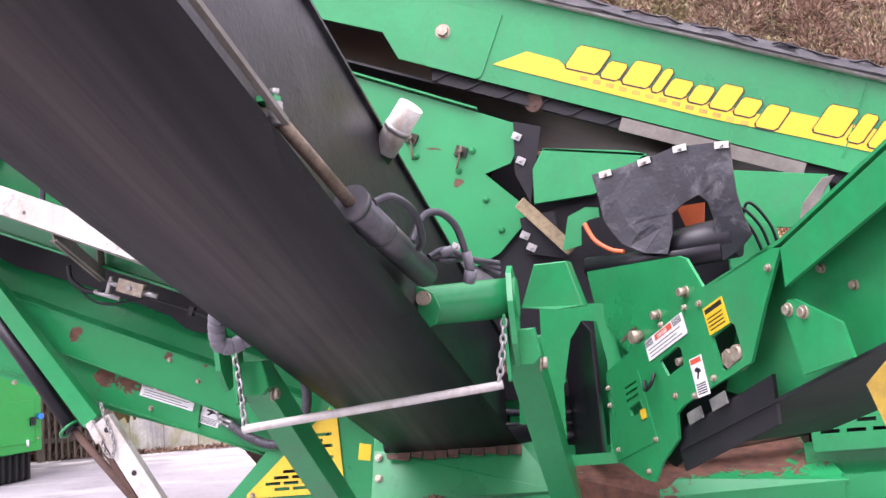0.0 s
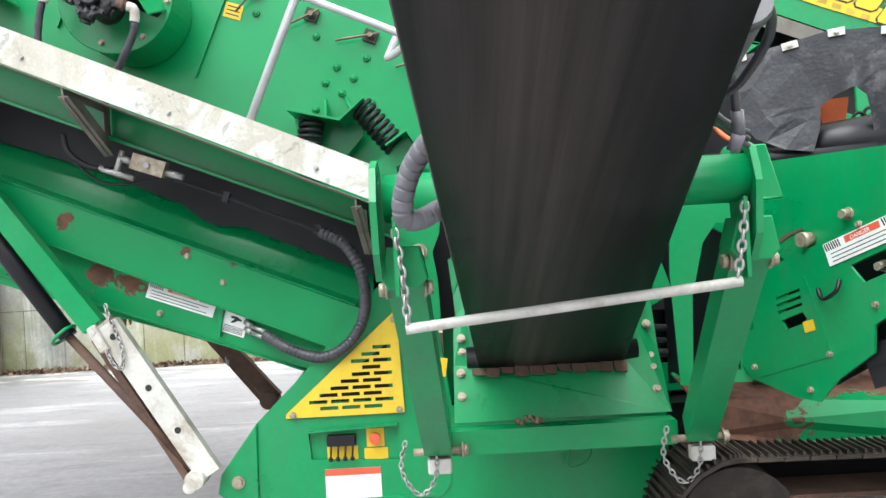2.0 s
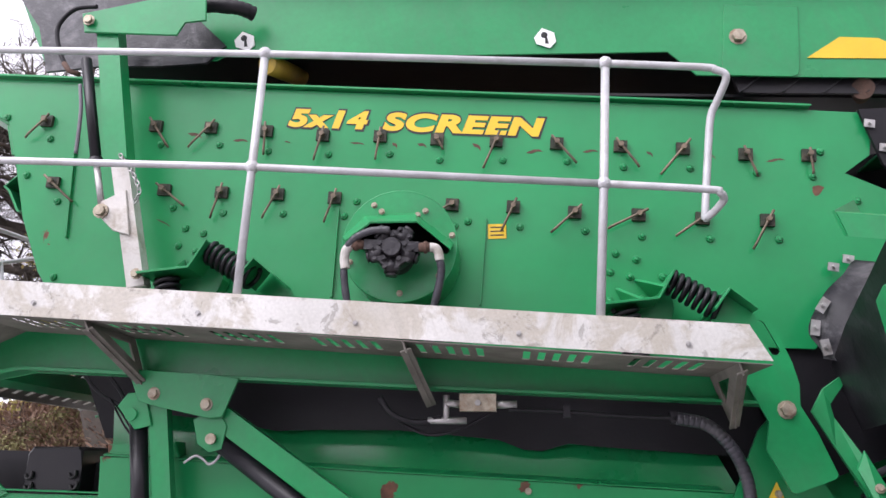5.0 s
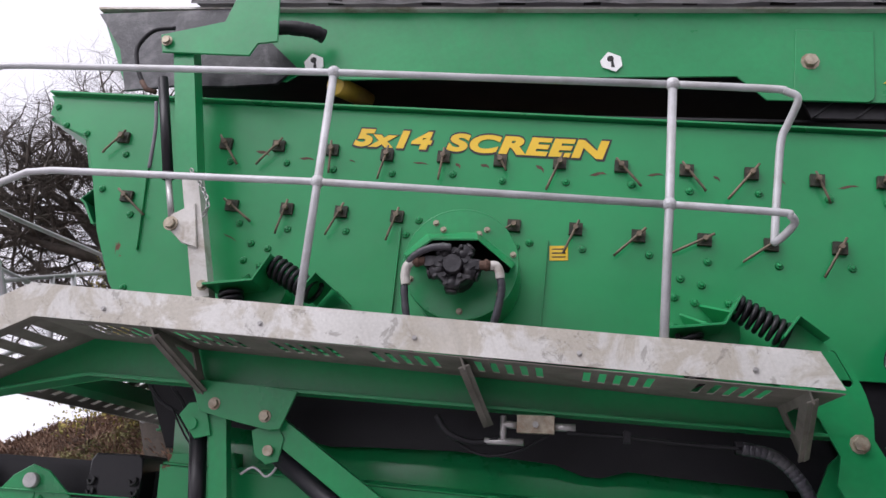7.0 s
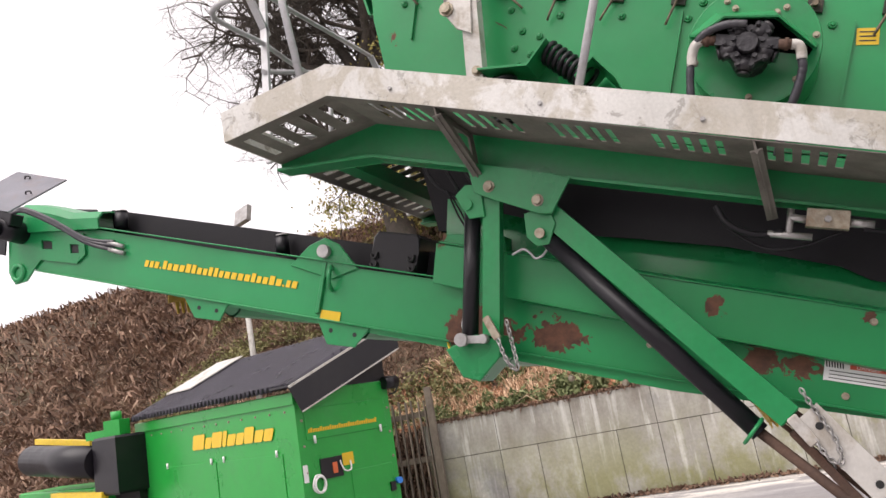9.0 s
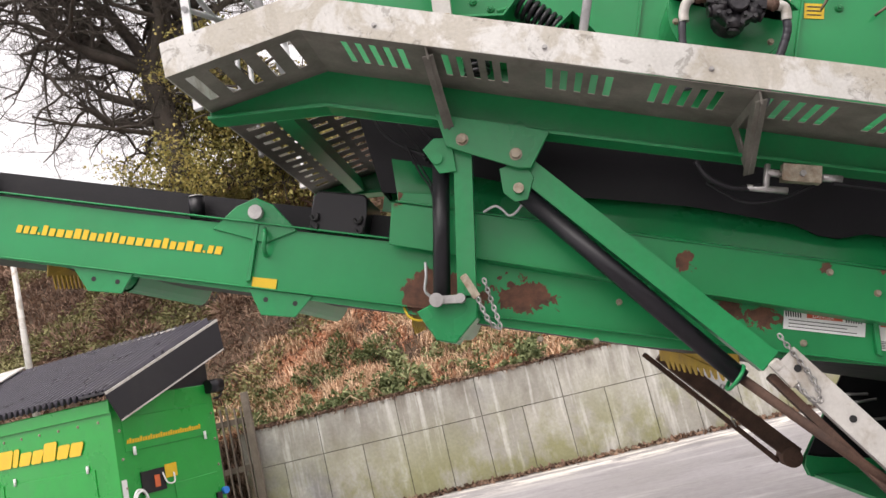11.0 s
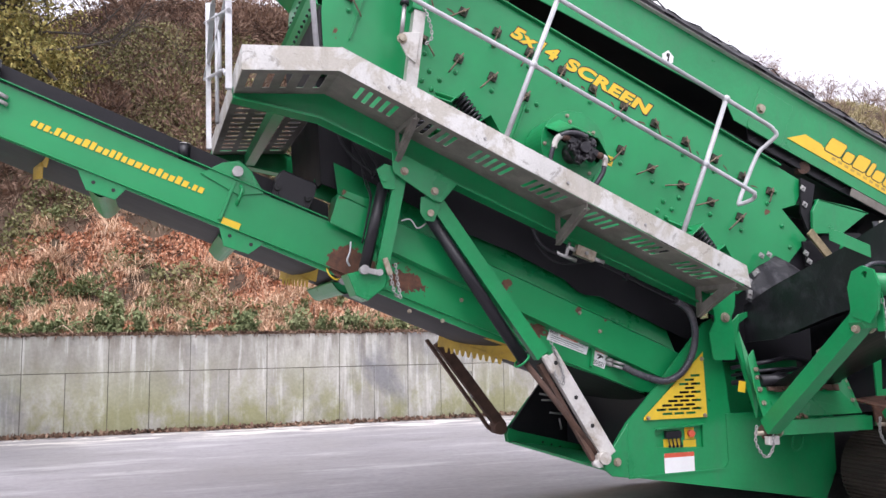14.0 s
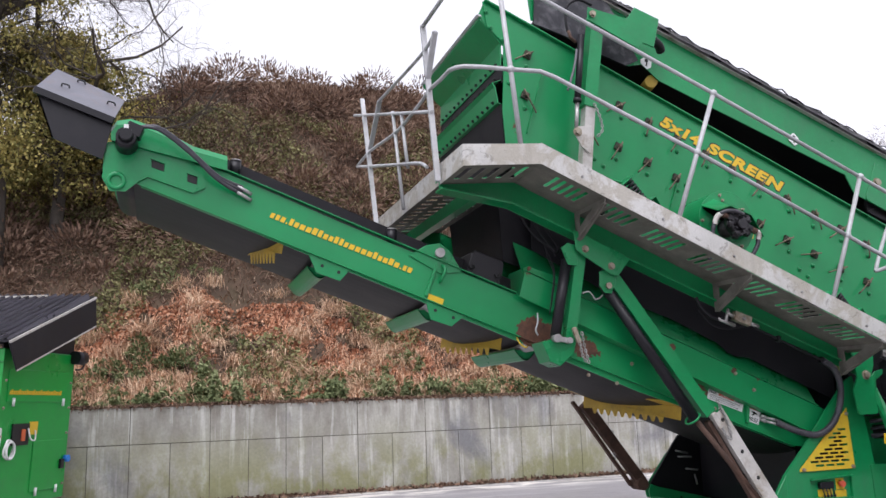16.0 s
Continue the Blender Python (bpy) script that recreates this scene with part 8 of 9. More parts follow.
part("far_track", b, M_TRACK, machine, "far crawler track")
# battered ledge over the track
b = bm_new()
prism(b, [(1.30, -0.40, 0.84), (1.70, -0.46, 0.74), (2.50, -0.46, 0.77), (2.50, -0.46, 0.63), (1.70, -0.46, 0.62), (1.32, -0.40, 0.69)], (0, 0.02, 0), 0.003)
prism(b, [(1.30, -0.40, 0.84), (1.70, -0.46, 0.74), (2.52, -0.46, 0.77), (2.45, -0.05, 0.93), (1.60, -0.05, 0.90), (1.30, -0.05, 0.90)], (0, 0, 0.010))
prism(b, [(2.5, -0.45, 0.64), (4.6, -0.45, 0.64), (4.6, -0.45, 0.80), (2.5, -0.45, 0.80)], (0, 0.02, 0))
ledge = part("track_ledge", b, M_LEDGE, machine, "battered green ledge worn to rust")
b = bm_new()
rod(b, (1.62, -0.30, 0.92), (2.42, -0.30, 1.02), 0.022, 10)
rod(b, (1.62, -0.24, 0.88), (2.42, -0.24, 0.97), 0.016, 10)
pieces("pipe_run", b, M_RUST, ledge)
# engine bay side with slotted grille
holes = []
for r in range(9):
    for q in range(8):
        x0 = 0.04 + q * 0.115 + (r % 2) * 0.05
        if x0 + 0.085 < 1.0:
            holes.append((x0, 0.08 + r * 0.045, x0 + 0.085, 0.08 + r * 0.045 + 0.018))
b = bm_new()
perforated(b, (2.40, -0.40, 0.90), (1, 0, 0), (0, 0, 1), 1.05, 0.5, holes, 0.012)
engine = part("engine_grille", b, M_GREEN, machine, "green slotted engine grille")
b = bm_new()
prism(b, [(2.42, -0.26, 0.66), (4.4, -0.26, 0.66), (4.4, -0.26, 1.5), (2.42, -0.26, 1.5)], (0, 1.9, 0))
part("engine_bay", b, M_BLACK, engine)
b = bm_new()
prism(b, [(2.38, -0.31, 0.66), (4.4, -0.31, 0.66), (4.4, -0.31, 0.98), (2.38, -0.31, 0.93)], (0, 0.012, 0))
part("lower_panel", b, M_GREEN, engine)
# far frame seen through to the other side
b = bm_new()
prism(b, [(1.6, 0.3, 1.5), (5.3, 0.3, 1.6), (5.3, 1.4, 1.6), (1.6, 1.4, 1.5)], (0, 0, 0.4))
part("power_unit", b, M_BLACK, machine, "dark power unit")
b = bm_new()
prism(b, [(2.28, 0.0, 2.32), (2.75, 0.0, 2.24), (2.75, 0.0, 1.95), (2.28, 0.0, 2.02)], (0, 0.02, 0), 0.003)
prism(b, [(2.2, -0.05, 2.1), (2.45, -0.05, 2.0), (2.5, -0.05, 1.6), (2.2, -0.05, 1.6)], (0, 0.05, 0), 0.003)
pieces("hopper_side", b, M_GREEN, machine)
b = bm_new()
for k in range(3):
    tube(b, spline([(2.15 + 0.05 * k, -0.12, 1.95), (2.2 + 0.05 * k, -0.16, 2.08 + 0.02 * k), (2.3 + 0.05 * k, -0.14, 2.0), (2.36 + 0.04 * k, -0.1, 1.85)], 8), 0.008, 7)
pieces("engine_hose", b, M_RUBBER, machine, "bundle of black hoses")
b = bm_new()
prism(b, [(2.46, -0.40, 1.93), (2.50, -0.40, 2.06), (2.60, -0.40, 2.17), (2.66, -0.40, 2.18), (2.58, -0.40, 2.08), (2.52, -0.40, 1.93)], (0.01, 0.04, 0), 0.003)
part("bent_bracket", b, M_DIRTY, machine)

# ---- neighbouring machine ----
E0, E1 = V(-7.38, 5.45, 0), V(-6.73, 6.85, 0)
ed = (E1 - E0).normalized()
sd = Vector((-ed.y, ed.x, 0))
EW = (E1 - E0).length
LN = 5.0                                      # length of the housing
M_BRIGHT = surface("clean_green_paint", (0.008, 0.31, 0.045), 0.30, var=0.1, scale=1.5, fine=30, dirt=(0.06, 0.2, 0.08), dirt_amount=0.2, dirt_scale=1.5, bumps=0.03)
nb = thing("engine_housing", (-8.6, 7.2, 0), "green engine housing of a neighbouring machine under dark ribbed roof", "machine")
b = bm_new()
prism(b, [E0 + V(0, 0, 0.42), E1 + V(0, 0, 0.42), E1 + sd * LN + V(0, 0, 0.42), E0 + sd * LN + V(0, 0, 0.42)], (0, 0, 1.88), 0.012)
housing = part("housing", b, M_BRIGHT, nb)
M_E = Matrix(((ed.x, 0, -sd.x, E0.x), (ed.y, 0, -sd.y, E0.y), (0, 1, 0, 0), (0, 0, 0, 1)))      # end face: local x along it, y up, z outwards
M_S = Matrix(((-sd.x, 0, -ed.x, E0.x + sd.x * LN), (-sd.y, 0, -ed.y, E0.y + sd.y * LN), (0, 1, 0, 0), (0, 0, 0, 1)))   # long side, from its far end
def door(m, x0, y0, x1, y1):
    b = bm_new()
    prism(b, [m @ V(x0, y0, 0.0), m @ V(x1, y0, 0.0), m @ V(x1, y1, 0.0), m @ V(x0, y1, 0.0)], (m.to_3x3() @ V(0, 0, 1)) * 0.012, 0.006)
    return part("access_door", b, M_BRIGHT, housing)
for m, x0, y0, x1, y1 in ((M_E, 0.12, 1.66, EW - 0.1, 2.06), (M_E, 0.75, 0.55, EW - 0.1, 1.18), (M_S, 1.0, 0.55, 2.75, 1.52), (M_S, 2.9, 0.55, 4.6, 1.53)):
    d = door(m, x0, y0, x1, y1)
    b = bm_new()
    for hx in (x0 + 0.12, x1 - 0.12):
        rod(b, m @ V(hx, y0 - 0.05 if m is M_E else y1 - 0.03, 0.02), m @ V(hx, y0 + 0.05 if m is M_E else y1 + 0.06, 0.02), 0.018, 8)
    pieces("hinge", b, M_WHITE, d)
b = bm_new()
for k in range(13):
    bolt(b, M_S @ V(0.2 + k * 0.38, 2.06, 0), M_S.to_3x3() @ V(0, 0, 1), 0.014)
for k in range(5):
    bolt(b, M_E @ V(0.08, 0.6 + 0.33 * k, 0), M_E.to_3x3() @ V(0, 0, 1), 0.014)
    bolt(b, M_E @ V(EW - 0.05, 0.6 + 0.33 * k, 0), M_E.to_3x3() @ V(0, 0, 1), 0.014)
pieces("housing_bolt", b, M_BOLT, housing)
b = bm_new()
prism(b, [M_S @ V(-0.02, 2.14, 0.0), M_S @ V(LN + 0.02, 2.14, 0.0), M_S @ V(LN + 0.02, 2.29, 0.0), M_S @ V(-0.02, 2.29, 0.0)], (M_S.to_3x3() @ V(0, 0, 1)) * 0.03, 0.004)
part("roof_rail", b, M_BRIGHT, housing)
# ribbed roof, pitched across the long side, and the dark hood over the end
M_ROOF = surface("dark_ribbed_roof", (0.17, 0.16, 0.19), 0.30, metal=0.65, var=0.15, scale=3, fine=40, dirt=(0.16, 0.15, 0.15), dirt_amount=0.3, dirt_scale=2, bumps=0.05)
b = bm_new()
prev = None
n_rib = 172
for k in range(n_rib + 1):
    t = -0.12 + (LN + 0.1) * k / n_rib
    h = 0.085 if (k % 4) in (1, 2) else 0.0
    lo = E0 + sd * t - ed * 0.12 + V(0, 0, 2.33 + h)
    hi = E0 + sd * t + ed * (EW * 1.03) + V(0, 0, 3.08 + h)
    cur = (b.verts.new(lo), b.verts.new(hi))
    if prev:
        b.faces.new((prev[0], cur[0], cur[1], prev[1]))
    prev = cur
bmesh.ops.solidify(b, geom=b.faces[:], thickness=0.008)
roof = part("ribbed_roof", b, M_ROOF, nb, "dark corrugated steel roof")
b = bm_new()
prism(b, [E0 + sd * 0.02 + V(0, 0, 2.30), E0 + sd * 0.02 + V(0, 0, 2.36), E1 + sd * 0.02 + V(0, 0, 3.02), E1 + sd * 0.02 + V(0, 0, 2.30)], sd * 0.02)
part("gable", b, M_BLACK, nb)
b = bm_new()
q0, q1 = E0 - sd * 0.12 - ed * 0.14 + V(0, 0, 2.36), E1 - sd * 0.12 + ed * 0.18 + V(0, 0, 3.12)
prism(b, [q0, q1, q1 - sd * 0.04 + V(0, 0, -0.40), q0 - sd * 0.04 + ed * 0.14 + V(0, 0, -0.33)], -sd * 0.02, 0.004)
prism(b, [q0, q1, q1 + sd * 0.45, q0 + sd * 0.45], (0, 0, 0.02))
part("hood_flap", b, M_BLACK, roof, "black folded hood flap")
b = bm_new()
beam(b, q0 - sd * 0.05 + ed * 0.14 + V(0, 0, -0.33), q1 - sd * 0.05 + V(0, 0, -0.40), 0.02, 0.02)
beam(b, q0 - sd * 0.02, q1 - sd * 0.02, 0.02, 0.03)
beam(b, q1 + sd * 0.6 - ed * 0.2, q1 + sd * LN - ed * 0.2 + V(0, 0, -0.08), 0.05, 0.03)
pieces("hood_edge", b, M_GALV, roof)
r0, r1 = E0 + ed * 0.55 + V(0, 0, 2.33 + 0.75 * 0.67 / (EW * 1.03 + 0.12) + 0.10), E0 + ed * (EW * 1.03) + V(0, 0, 3.19)
b = bm_new()
prism(b, [r0 + sd * 4.0, r1 + sd * 4.0, r1 + sd * (LN - 0.05), r0 + sd * (LN - 0.05)], (0, 0, 0.02))
part("pale_sheet", b, M_GALV, roof, "pale grey roof sheet")
b = bm_new()
rod(b, E1 + V(0.06, 0.0, 2.26) - ed * 0.12, E1 + V(0.06, 0.0, 2.26) + ed * 0.10, 0.09, 18)
part("air_filter", b, M_BLACK, nb, "black round air filter")
b = bm_new()
tube(b, spline([E1 + V(0.05, 0.05, 2.3), E1 + V(0.12, 0.1, 2.24), E1 + V(0.1, 0.05, 2.12), E1 + V(0.02, 0.0, 2.10)], 6), 0.012, 6)
part("cable", b, M_BLACK, nb)
# plain lettering bars
b = bm_new()
x = 0.15
for k in range(30):
    w, h = 0.030 if k % 3 else 0.024, 0.062 if k % 4 == 1 else 0.046
    shape(b, M_E, [(x, 1.752), (x + w, 1.752), (x + w + 0.008, 1.752 + h), (x + 0.008, 1.752 + h)], 0.014)
    x += w + 0.0095
pieces("lettering_bar", b, M_DECAL, housing, "yellow decal bar")
b = bm_new()
x = 2.05
for w, h in ((0.37, 0.22), (0.20, 0.16), (0.30, 0.22), (0.11, 0.22), (0.23, 0.16), (0.21, 0.16), (0.25, 0.22), (0.22, 0.16), (0.23, 0.16)):
    shape(b, M_S, [(x, 1.745), (x + 0.02, 1.725), (x + w - 0.02, 1.725), (x + w, 1.745), (x + w + 0.07, 1.705 + h), (x + w + 0.05, 1.725 + h), (x + 0.08, 1.725 + h), (x + 0.06, 1.705 + h)], 0.014)
    x += w + 0.028
pieces("emblem_block", b, M_DECAL, housing, "slanted yellow emblem block", touch=None)
# controls recess on the end face
b = bm_new()
flat(b, M_E, 0.28, 1.14, 0.62, 1.40, 0.002, 0.02)
rec = part("control_box", b, M_BLACK, housing, "black control recess")
b = bm_new()
flat(b, M_E, 0.46, 1.19, 0.53, 1.33, 0.022, 0.01)
part("switch_panel", b, M_ORANGE, rec)
b = bm_new()
flat(b, M_E, 0.64, 1.26, 0.82, 1.42, 0.002)
part("yellow_label", b, M_DECAL, housing)
b = bm_new()
flat(b, M_E, 0.02, 1.14, 0.09, 1.36, 0.002)
part("white_label", b, M_WHITE, housing)
b = bm_new()
tube(b, [M_E @ V(0.22 + 0.09 * math.cos(t), 1.10 + 0.11 * math.sin(t), 0.03 + 0.01 * math.sin(3 * t)) for t in [2 * math.pi * i / 24 for i in range(24)]], 0.014, 8, True)
tube(b, [M_E @ V(0.23 + 0.08 * math.cos(t), 1.09 + 0.10 * math.sin(t), 0.05) for t in [2 * math.pi * i / 24 for i in range(24)]], 0.014, 8, True)
pieces("coiled_cable", b, M_WHITE, housing, "white coiled cable")
b = bm_new()
tube(b, spline([M_E @ V(0.58, 1.34, 0.03), M_E @ V(0.62, 1.21, 0.05), M_E @ V(0.73, 1.20, 0.04), M_E @ V(0.75, 1.31, 0.02)], 8), 0.01, 6)
part("loop_cable", b, M_WHITE, housing)
b = bm_new()
M_BLUE = surface("blue_plastic", (0.02, 0.20, 0.65), 0.4, var=0.1, scale=10, fine=60, bumps=0.0)
rod(b, M_E @ V(EW - 0.03, 0.92, 0.0), M_E @ V(EW - 0.03, 0.92, 0.06), 0.045, 14)
part("blue_cap", b, M_BLUE, housing)
b = bm_new()
flat(b, M_E, EW - 0.18, 0.80, EW - 0.10, 0.92, 0.012, 0.03)
part("latch", b, M_BLACK, housing)
# undercarriage
b = bm_new()
prism(b, [E0 + ed * 0.12 + sd * 0.1, E1 - ed * 0.12 + sd * 0.1, E1 - ed * 0.12 + sd * 3.2 + V(0, 0, -0.14), E0 + ed * 0.12 + sd * 3.2 + V(0, 0, -0.14)], (0, 0, 0.50), 0.05)
under = part("undercarriage", b, M_DARK, nb, "dark steel undercarriage")
b = bm_new()
for k in range(14):
    p = E0 + ed * (0.10 + k * 0.098) + sd * 0.07
    beam(b, p + V(0, 0, 0.02), p + V(0, 0, 0.40), 0.05, 0.03)
pieces("slatted_guard", b, M_DARK, under)
# front end of the neighbour: black duct, green valve box, roller
fx = E0 + sd * (LN - 0.35) - ed * 0.30
b = bm_new()
prism(b, [fx + V(-0.05, -0.25, 1.2), fx + V(-0.75, -0.05, 1.2), fx + V(-0.55, 0.7, 1.2), fx + V(0.15, 0.5, 1.2)], (0, 0, 0.95), 0.04)
part("black_duct", b, M_BLACK, nb, "black rubber duct")
b = bm_new()
beam(b, fx + V(-0.5, 0.1, 2.28), fx + V(-0.15, 0.1, 2.28), 0.25, 0.26)
beam(b, fx + V(-1.0, 0.15, 2.2), fx + V(-0.5, 0.1, 2.2), 0.16, 0.14)
rod(b, fx + V(-0.32, 0.1, 2.4), fx + V(-0.32, 0.1, 2.55), 0.09, 14)
part("valve_box", b, M_BRIGHT, nb)
b = bm_new()
rod(b, fx + V(-0.75, 0.1, 1.75), fx + V(-3.2, 0.9, 1.95), 0.28, 24)
part("dark_roller", b, M_BLACK, nb)
b = bm_new()
prism(b, [fx + V(-0.6, 0.0, 0.5), fx + V(-4.2, 1.4, 0.5), fx + V(-4.2, 2.4, 0.5), fx + V(0.0, 1.2, 0.5)], (0, 0, 0.85), 0.02)
part("lower_body", b, M_BRIGHT, nb)
b = bm_new()
beam(b, fx + V(-0.5, -0.1, 1.20), fx + V(-2.4, 0.6, 1.25), 0.12, 0.14)
beam(b, fx + V(-1.4, 0.6, 2.1), fx + V(-3.4, 1.2, 2.3), 0.10, 0.10)
part("yellow_guard", b, M_YELLOW, nb)
b = bm_new()
beam(b, fx + V(-0.3, 0.4, -0.23), fx + V(-0.3, 0.4, 1.3), 0.6, 0.5)
beam(b, fx + V(-3.2, 1.5, -0.36), fx + V(-3.2, 1.5, 0.6), 0.8, 0.5)
part("support_leg", b, M_DARK, nb)
# it stands nose-up on the sloping yard
nb.matrix_basis = Matrix.Translation(E0) @ Matrix.Rotation(radians(2.6), 4, ed) @ Matrix.Translation(Vector((-8.6, 7.2, 0)) - E0)

# ---- slatted timber panels at the end of the wall ----
M_TIMBER = surface("weathered_timber", (0.24, 0.195, 0.155), 0.85, var=0.3, scale=3, fine=45, dirt=(0.08, 0.062, 0.05), dirt_amount=0.4, dirt_scale=3, bumps=0.35, streak=0.4, island=0.35)
F0, F1 = V(-8.1, 8.75, 0), V(-7.02, 8.92, 0)
fd = (F1 - F0).normalized()
fence = thing("slatted_fence", (-7.5, 8.85, 0), "weathered brown timber slatted fence beside the wall", "fence")
slat_n = 10
for k in range(slat_n):
    p = F0.lerp(F1, (k + 0.5) / slat_n)
    b = bm_new()
    rngk = random.Random(k)
    beam(b, p + V(0, 0.02 * rngk.random(), 0), p + V(0.02 * rngk.random(), 0.02, 1.98 + 0.08 * rngk.random()), 0.072, 0.02, up=fd, bevel=0.003)
    part("slat", b, M_TIMBER, fence)
for z in (0.35, 1.05, 1.78):
    b = bm_new()
    beam(b, F0 + V(0, 0.05, z), F1 + V(0, 0.05, z), 0.04, 0.09)
    part("rail", b, M_TIMBER, fence)
for p in (F1 + V(0.05, 0, 0), F0):
    b = bm_new()
    beam(b, p, p + V(0, 0.02, 2.2), 0.11, 0.07)
    part("post", b, M_TIMBER, fence)

# ---- yard lamp post with floodlight ----
lamp = thing("lamp_post", (-11.70, 11.00, 1.9), "pale steel lamp post with floodlight on the bank", "lamp post")
b = bm_new()
rod(b, (-11.70, 11.00, 1.5), (-11.72, 11.00, 6.6), 0.075, 14, 0.05)
part("pole", b, M_GALV, lamp)
b = bm_new()
beam(b, (-11.70, 10.90, 6.55), (-11.30, 10.70, 6.65), 0.05, 0.04)
prism(b, [(-11.45, 10.55, 6.45), (-11.05, 10.45, 6.5), (-11.05, 10.55, 6.85), (-11.45, 10.65, 6.8)], (0.03, 0.14, -0.02), 0.01)
part("floodlight", b, M_STEEL, lamp)

# ---- vegetation ----
def strips(points, lean, length, width, droop, name, material, seed):
    """Many bent tapering blades in one mesh: base points (n, 3), directions (n, 3)."""
    r = np.random.default_rng(seed)
    n = len(points)
    side = np.cross(lean, r.normal(size=(n, 3)))
    side /= np.linalg.norm(side, axis=1, keepdims=True) + 1e-9
    ln = length * r.uniform(0.6, 1.4, (n, 1))
    w = width * r.uniform(0.6, 1.4, (n, 1))
    mid = points + lean * ln * 0.55
    tip = points + lean * ln + np.array([0, 0, -1.0]) * ln * droop * r.uniform(0.4, 1.6, (n, 1))
    verts = np.stack([points - side * w * 0.4, points + side * w * 0.4, mid - side * w * 0.5, mid + side * w * 0.5, tip], 1).reshape(-1, 3)
    me = bpy.data.meshes.new(name)
    me.vertices.add(5 * n)
    me.vertices.foreach_set("co", verts.ravel())
    base = (np.arange(n) * 5)[:, None]
    loops = np.concatenate([base + np.array([0, 1, 3, 2]), base + np.array([2, 3, 4])], 1).ravel()
    me.loops.add(7 * n)
    me.loops.foreach_set("vertex_index", loops)
    me.polygons.add(2 * n)
    starts = (np.arange(n) * 7)[:, None] + np.array([0, 4])
    me.polygons.foreach_set("loop_start", starts.ravel())
    me.polygons.foreach_set("loop_total", np.tile([4, 3], n))
    me.update(calc_edges=True)
    me.materials.append(material)
    return new(name, me)


def foliage(name, stops, rough=0.8, trans=0.0):
    m, n, l, bs = nodes_of(name)
    rnd = n.new("ShaderNodeNewGeometry").outputs["Random Per Island"]
    big = noise_node(n, l, 1.1, 5, 0.65, coords(n))
    wide = math_node(n, l, "SUBTRACT", math_node(n, l, "MULTIPLY", big.outputs[0], 1.25), 0.36)
    f = math_node(n, l, "ADD", math_node(n, l, "MULTIPLY", rnd, 0.5), wide, True)
    l.new(ramp(n, l, f, stops).outputs[0], bs.inputs["Base Color"])
    bs.inputs["Roughness"].default_value = rough
    bs.inputs["Specular IOR Level"].default_value = 0.2
    return m


M_BRACKEN = foliage("dead_bracken", [(0.1, (0.18, 0.078, 0.05)), (0.38, (0.49, 0.225, 0.13)), (0.65, (0.67, 0.385, 0.24)), (0.95, (0.76, 0.54, 0.38))])
M_BRAMBLE = foliage("bramble", [(0.1, (0.045, 0.030, 0.025)), (0.4, (0.15, 0.094, 0.068)), (0.65, (0.27, 0.17, 0.12)), (0.95, (0.36, 0.27, 0.19))])
M_SHRUB = foliage("wall_shrub", [(0.1, (0.055, 0.075, 0.03)), (0.5, (0.17, 0.20, 0.088)), (0.95, (0.38, 0.39, 0.21))])
M_GRASSY = foliage("dry_grass", [(0.1, (0.19, 0.16, 0.085)), (0.5, (0.36, 0.31, 0.16)), (0.95, (0.48, 0.40, 0.24))])
M_LEAF = foliage("autumn_leaf", [(0.1, (0.11, 0.115, 0.04)), (0.45, (0.30, 0.27, 0.085)), (0.95, (0.56, 0.44, 0.15))], 0.6)
M_TWIG = foliage("bare_twig", [(0.1, (0.11, 0.07, 0.06)), (0.5, (0.22, 0.15, 0.125)), (0.95, (0.32, 0.23, 0.18))])
M_BARK = surface("grey_bark", (0.085, 0.07, 0.058), 0.9, var=0.35, scale=6, fine=50, dirt=(0.03, 0.035, 0.018), dirt_amount=0.4, dirt_scale=2, bumps=0.5)


def on_bank(r, n, x0, x1, y0, y1, power=1.0):
    x = r.uniform(x0, x1, n)
    y = y0 + (y1 - y0) * r.uniform(0, 1, n) ** power
    z = np.array([bank_height(a, c) for a, c in zip(x, y)])
    return np.stack([x, y, z], 1)


def ways(r, n, up=0.8, out=-0.35):
    d = r.normal(size=(n, 3)) * 0.55 + np.array([0, out, up])
    return d / np.linalg.norm(d, axis=1, keepdims=True)


rg = np.random.default_rng(11)
P = on_bank(rg, 190000, -17, 9, 9.4, 15.2)
patch = np.array([noise.noise((p[0] * 0.5, p[1] * 0.5, 7)) for p in P])
keep = rg.uniform(0, 1, len(P)) < np.clip(0.42 + 1.3 * np.array([noise.noise((p[0] * 1.7, p[1] * 1.7, 31)) for p in P]), 0.05, 1.0)
low = P[keep & (patch > -0.30 + 0.22 * (P[:, 1] - 10.2) + 0.10 * np.maximum(0, -6.5 - P[:, 0]))]
tagged(strips(low, ways(rg, len(low), 0.7), 0.21, 0.014, 0.75, "dead_bracken", M_BRACKEN, 1), "rusty brown dead bracken on the lower bank", "bracken", kind="stuff")
# brambles hanging down the end of the bank beside the wall
f = rg.uniform(0, 1, 9000)
P = np.stack([rg.uniform(-10.5, -7.2, 9000), 9.02 + 0.40 * f, 1.55 * f], 1)
tagged(strips(P, ways(rg, len(P), 0.3, -0.5), 0.26, 0.020, 0.5, "hanging_brambles", M_BRAMBLE, 33), "dark brown brambles hanging down the bank end", "brambles", kind="stuff")
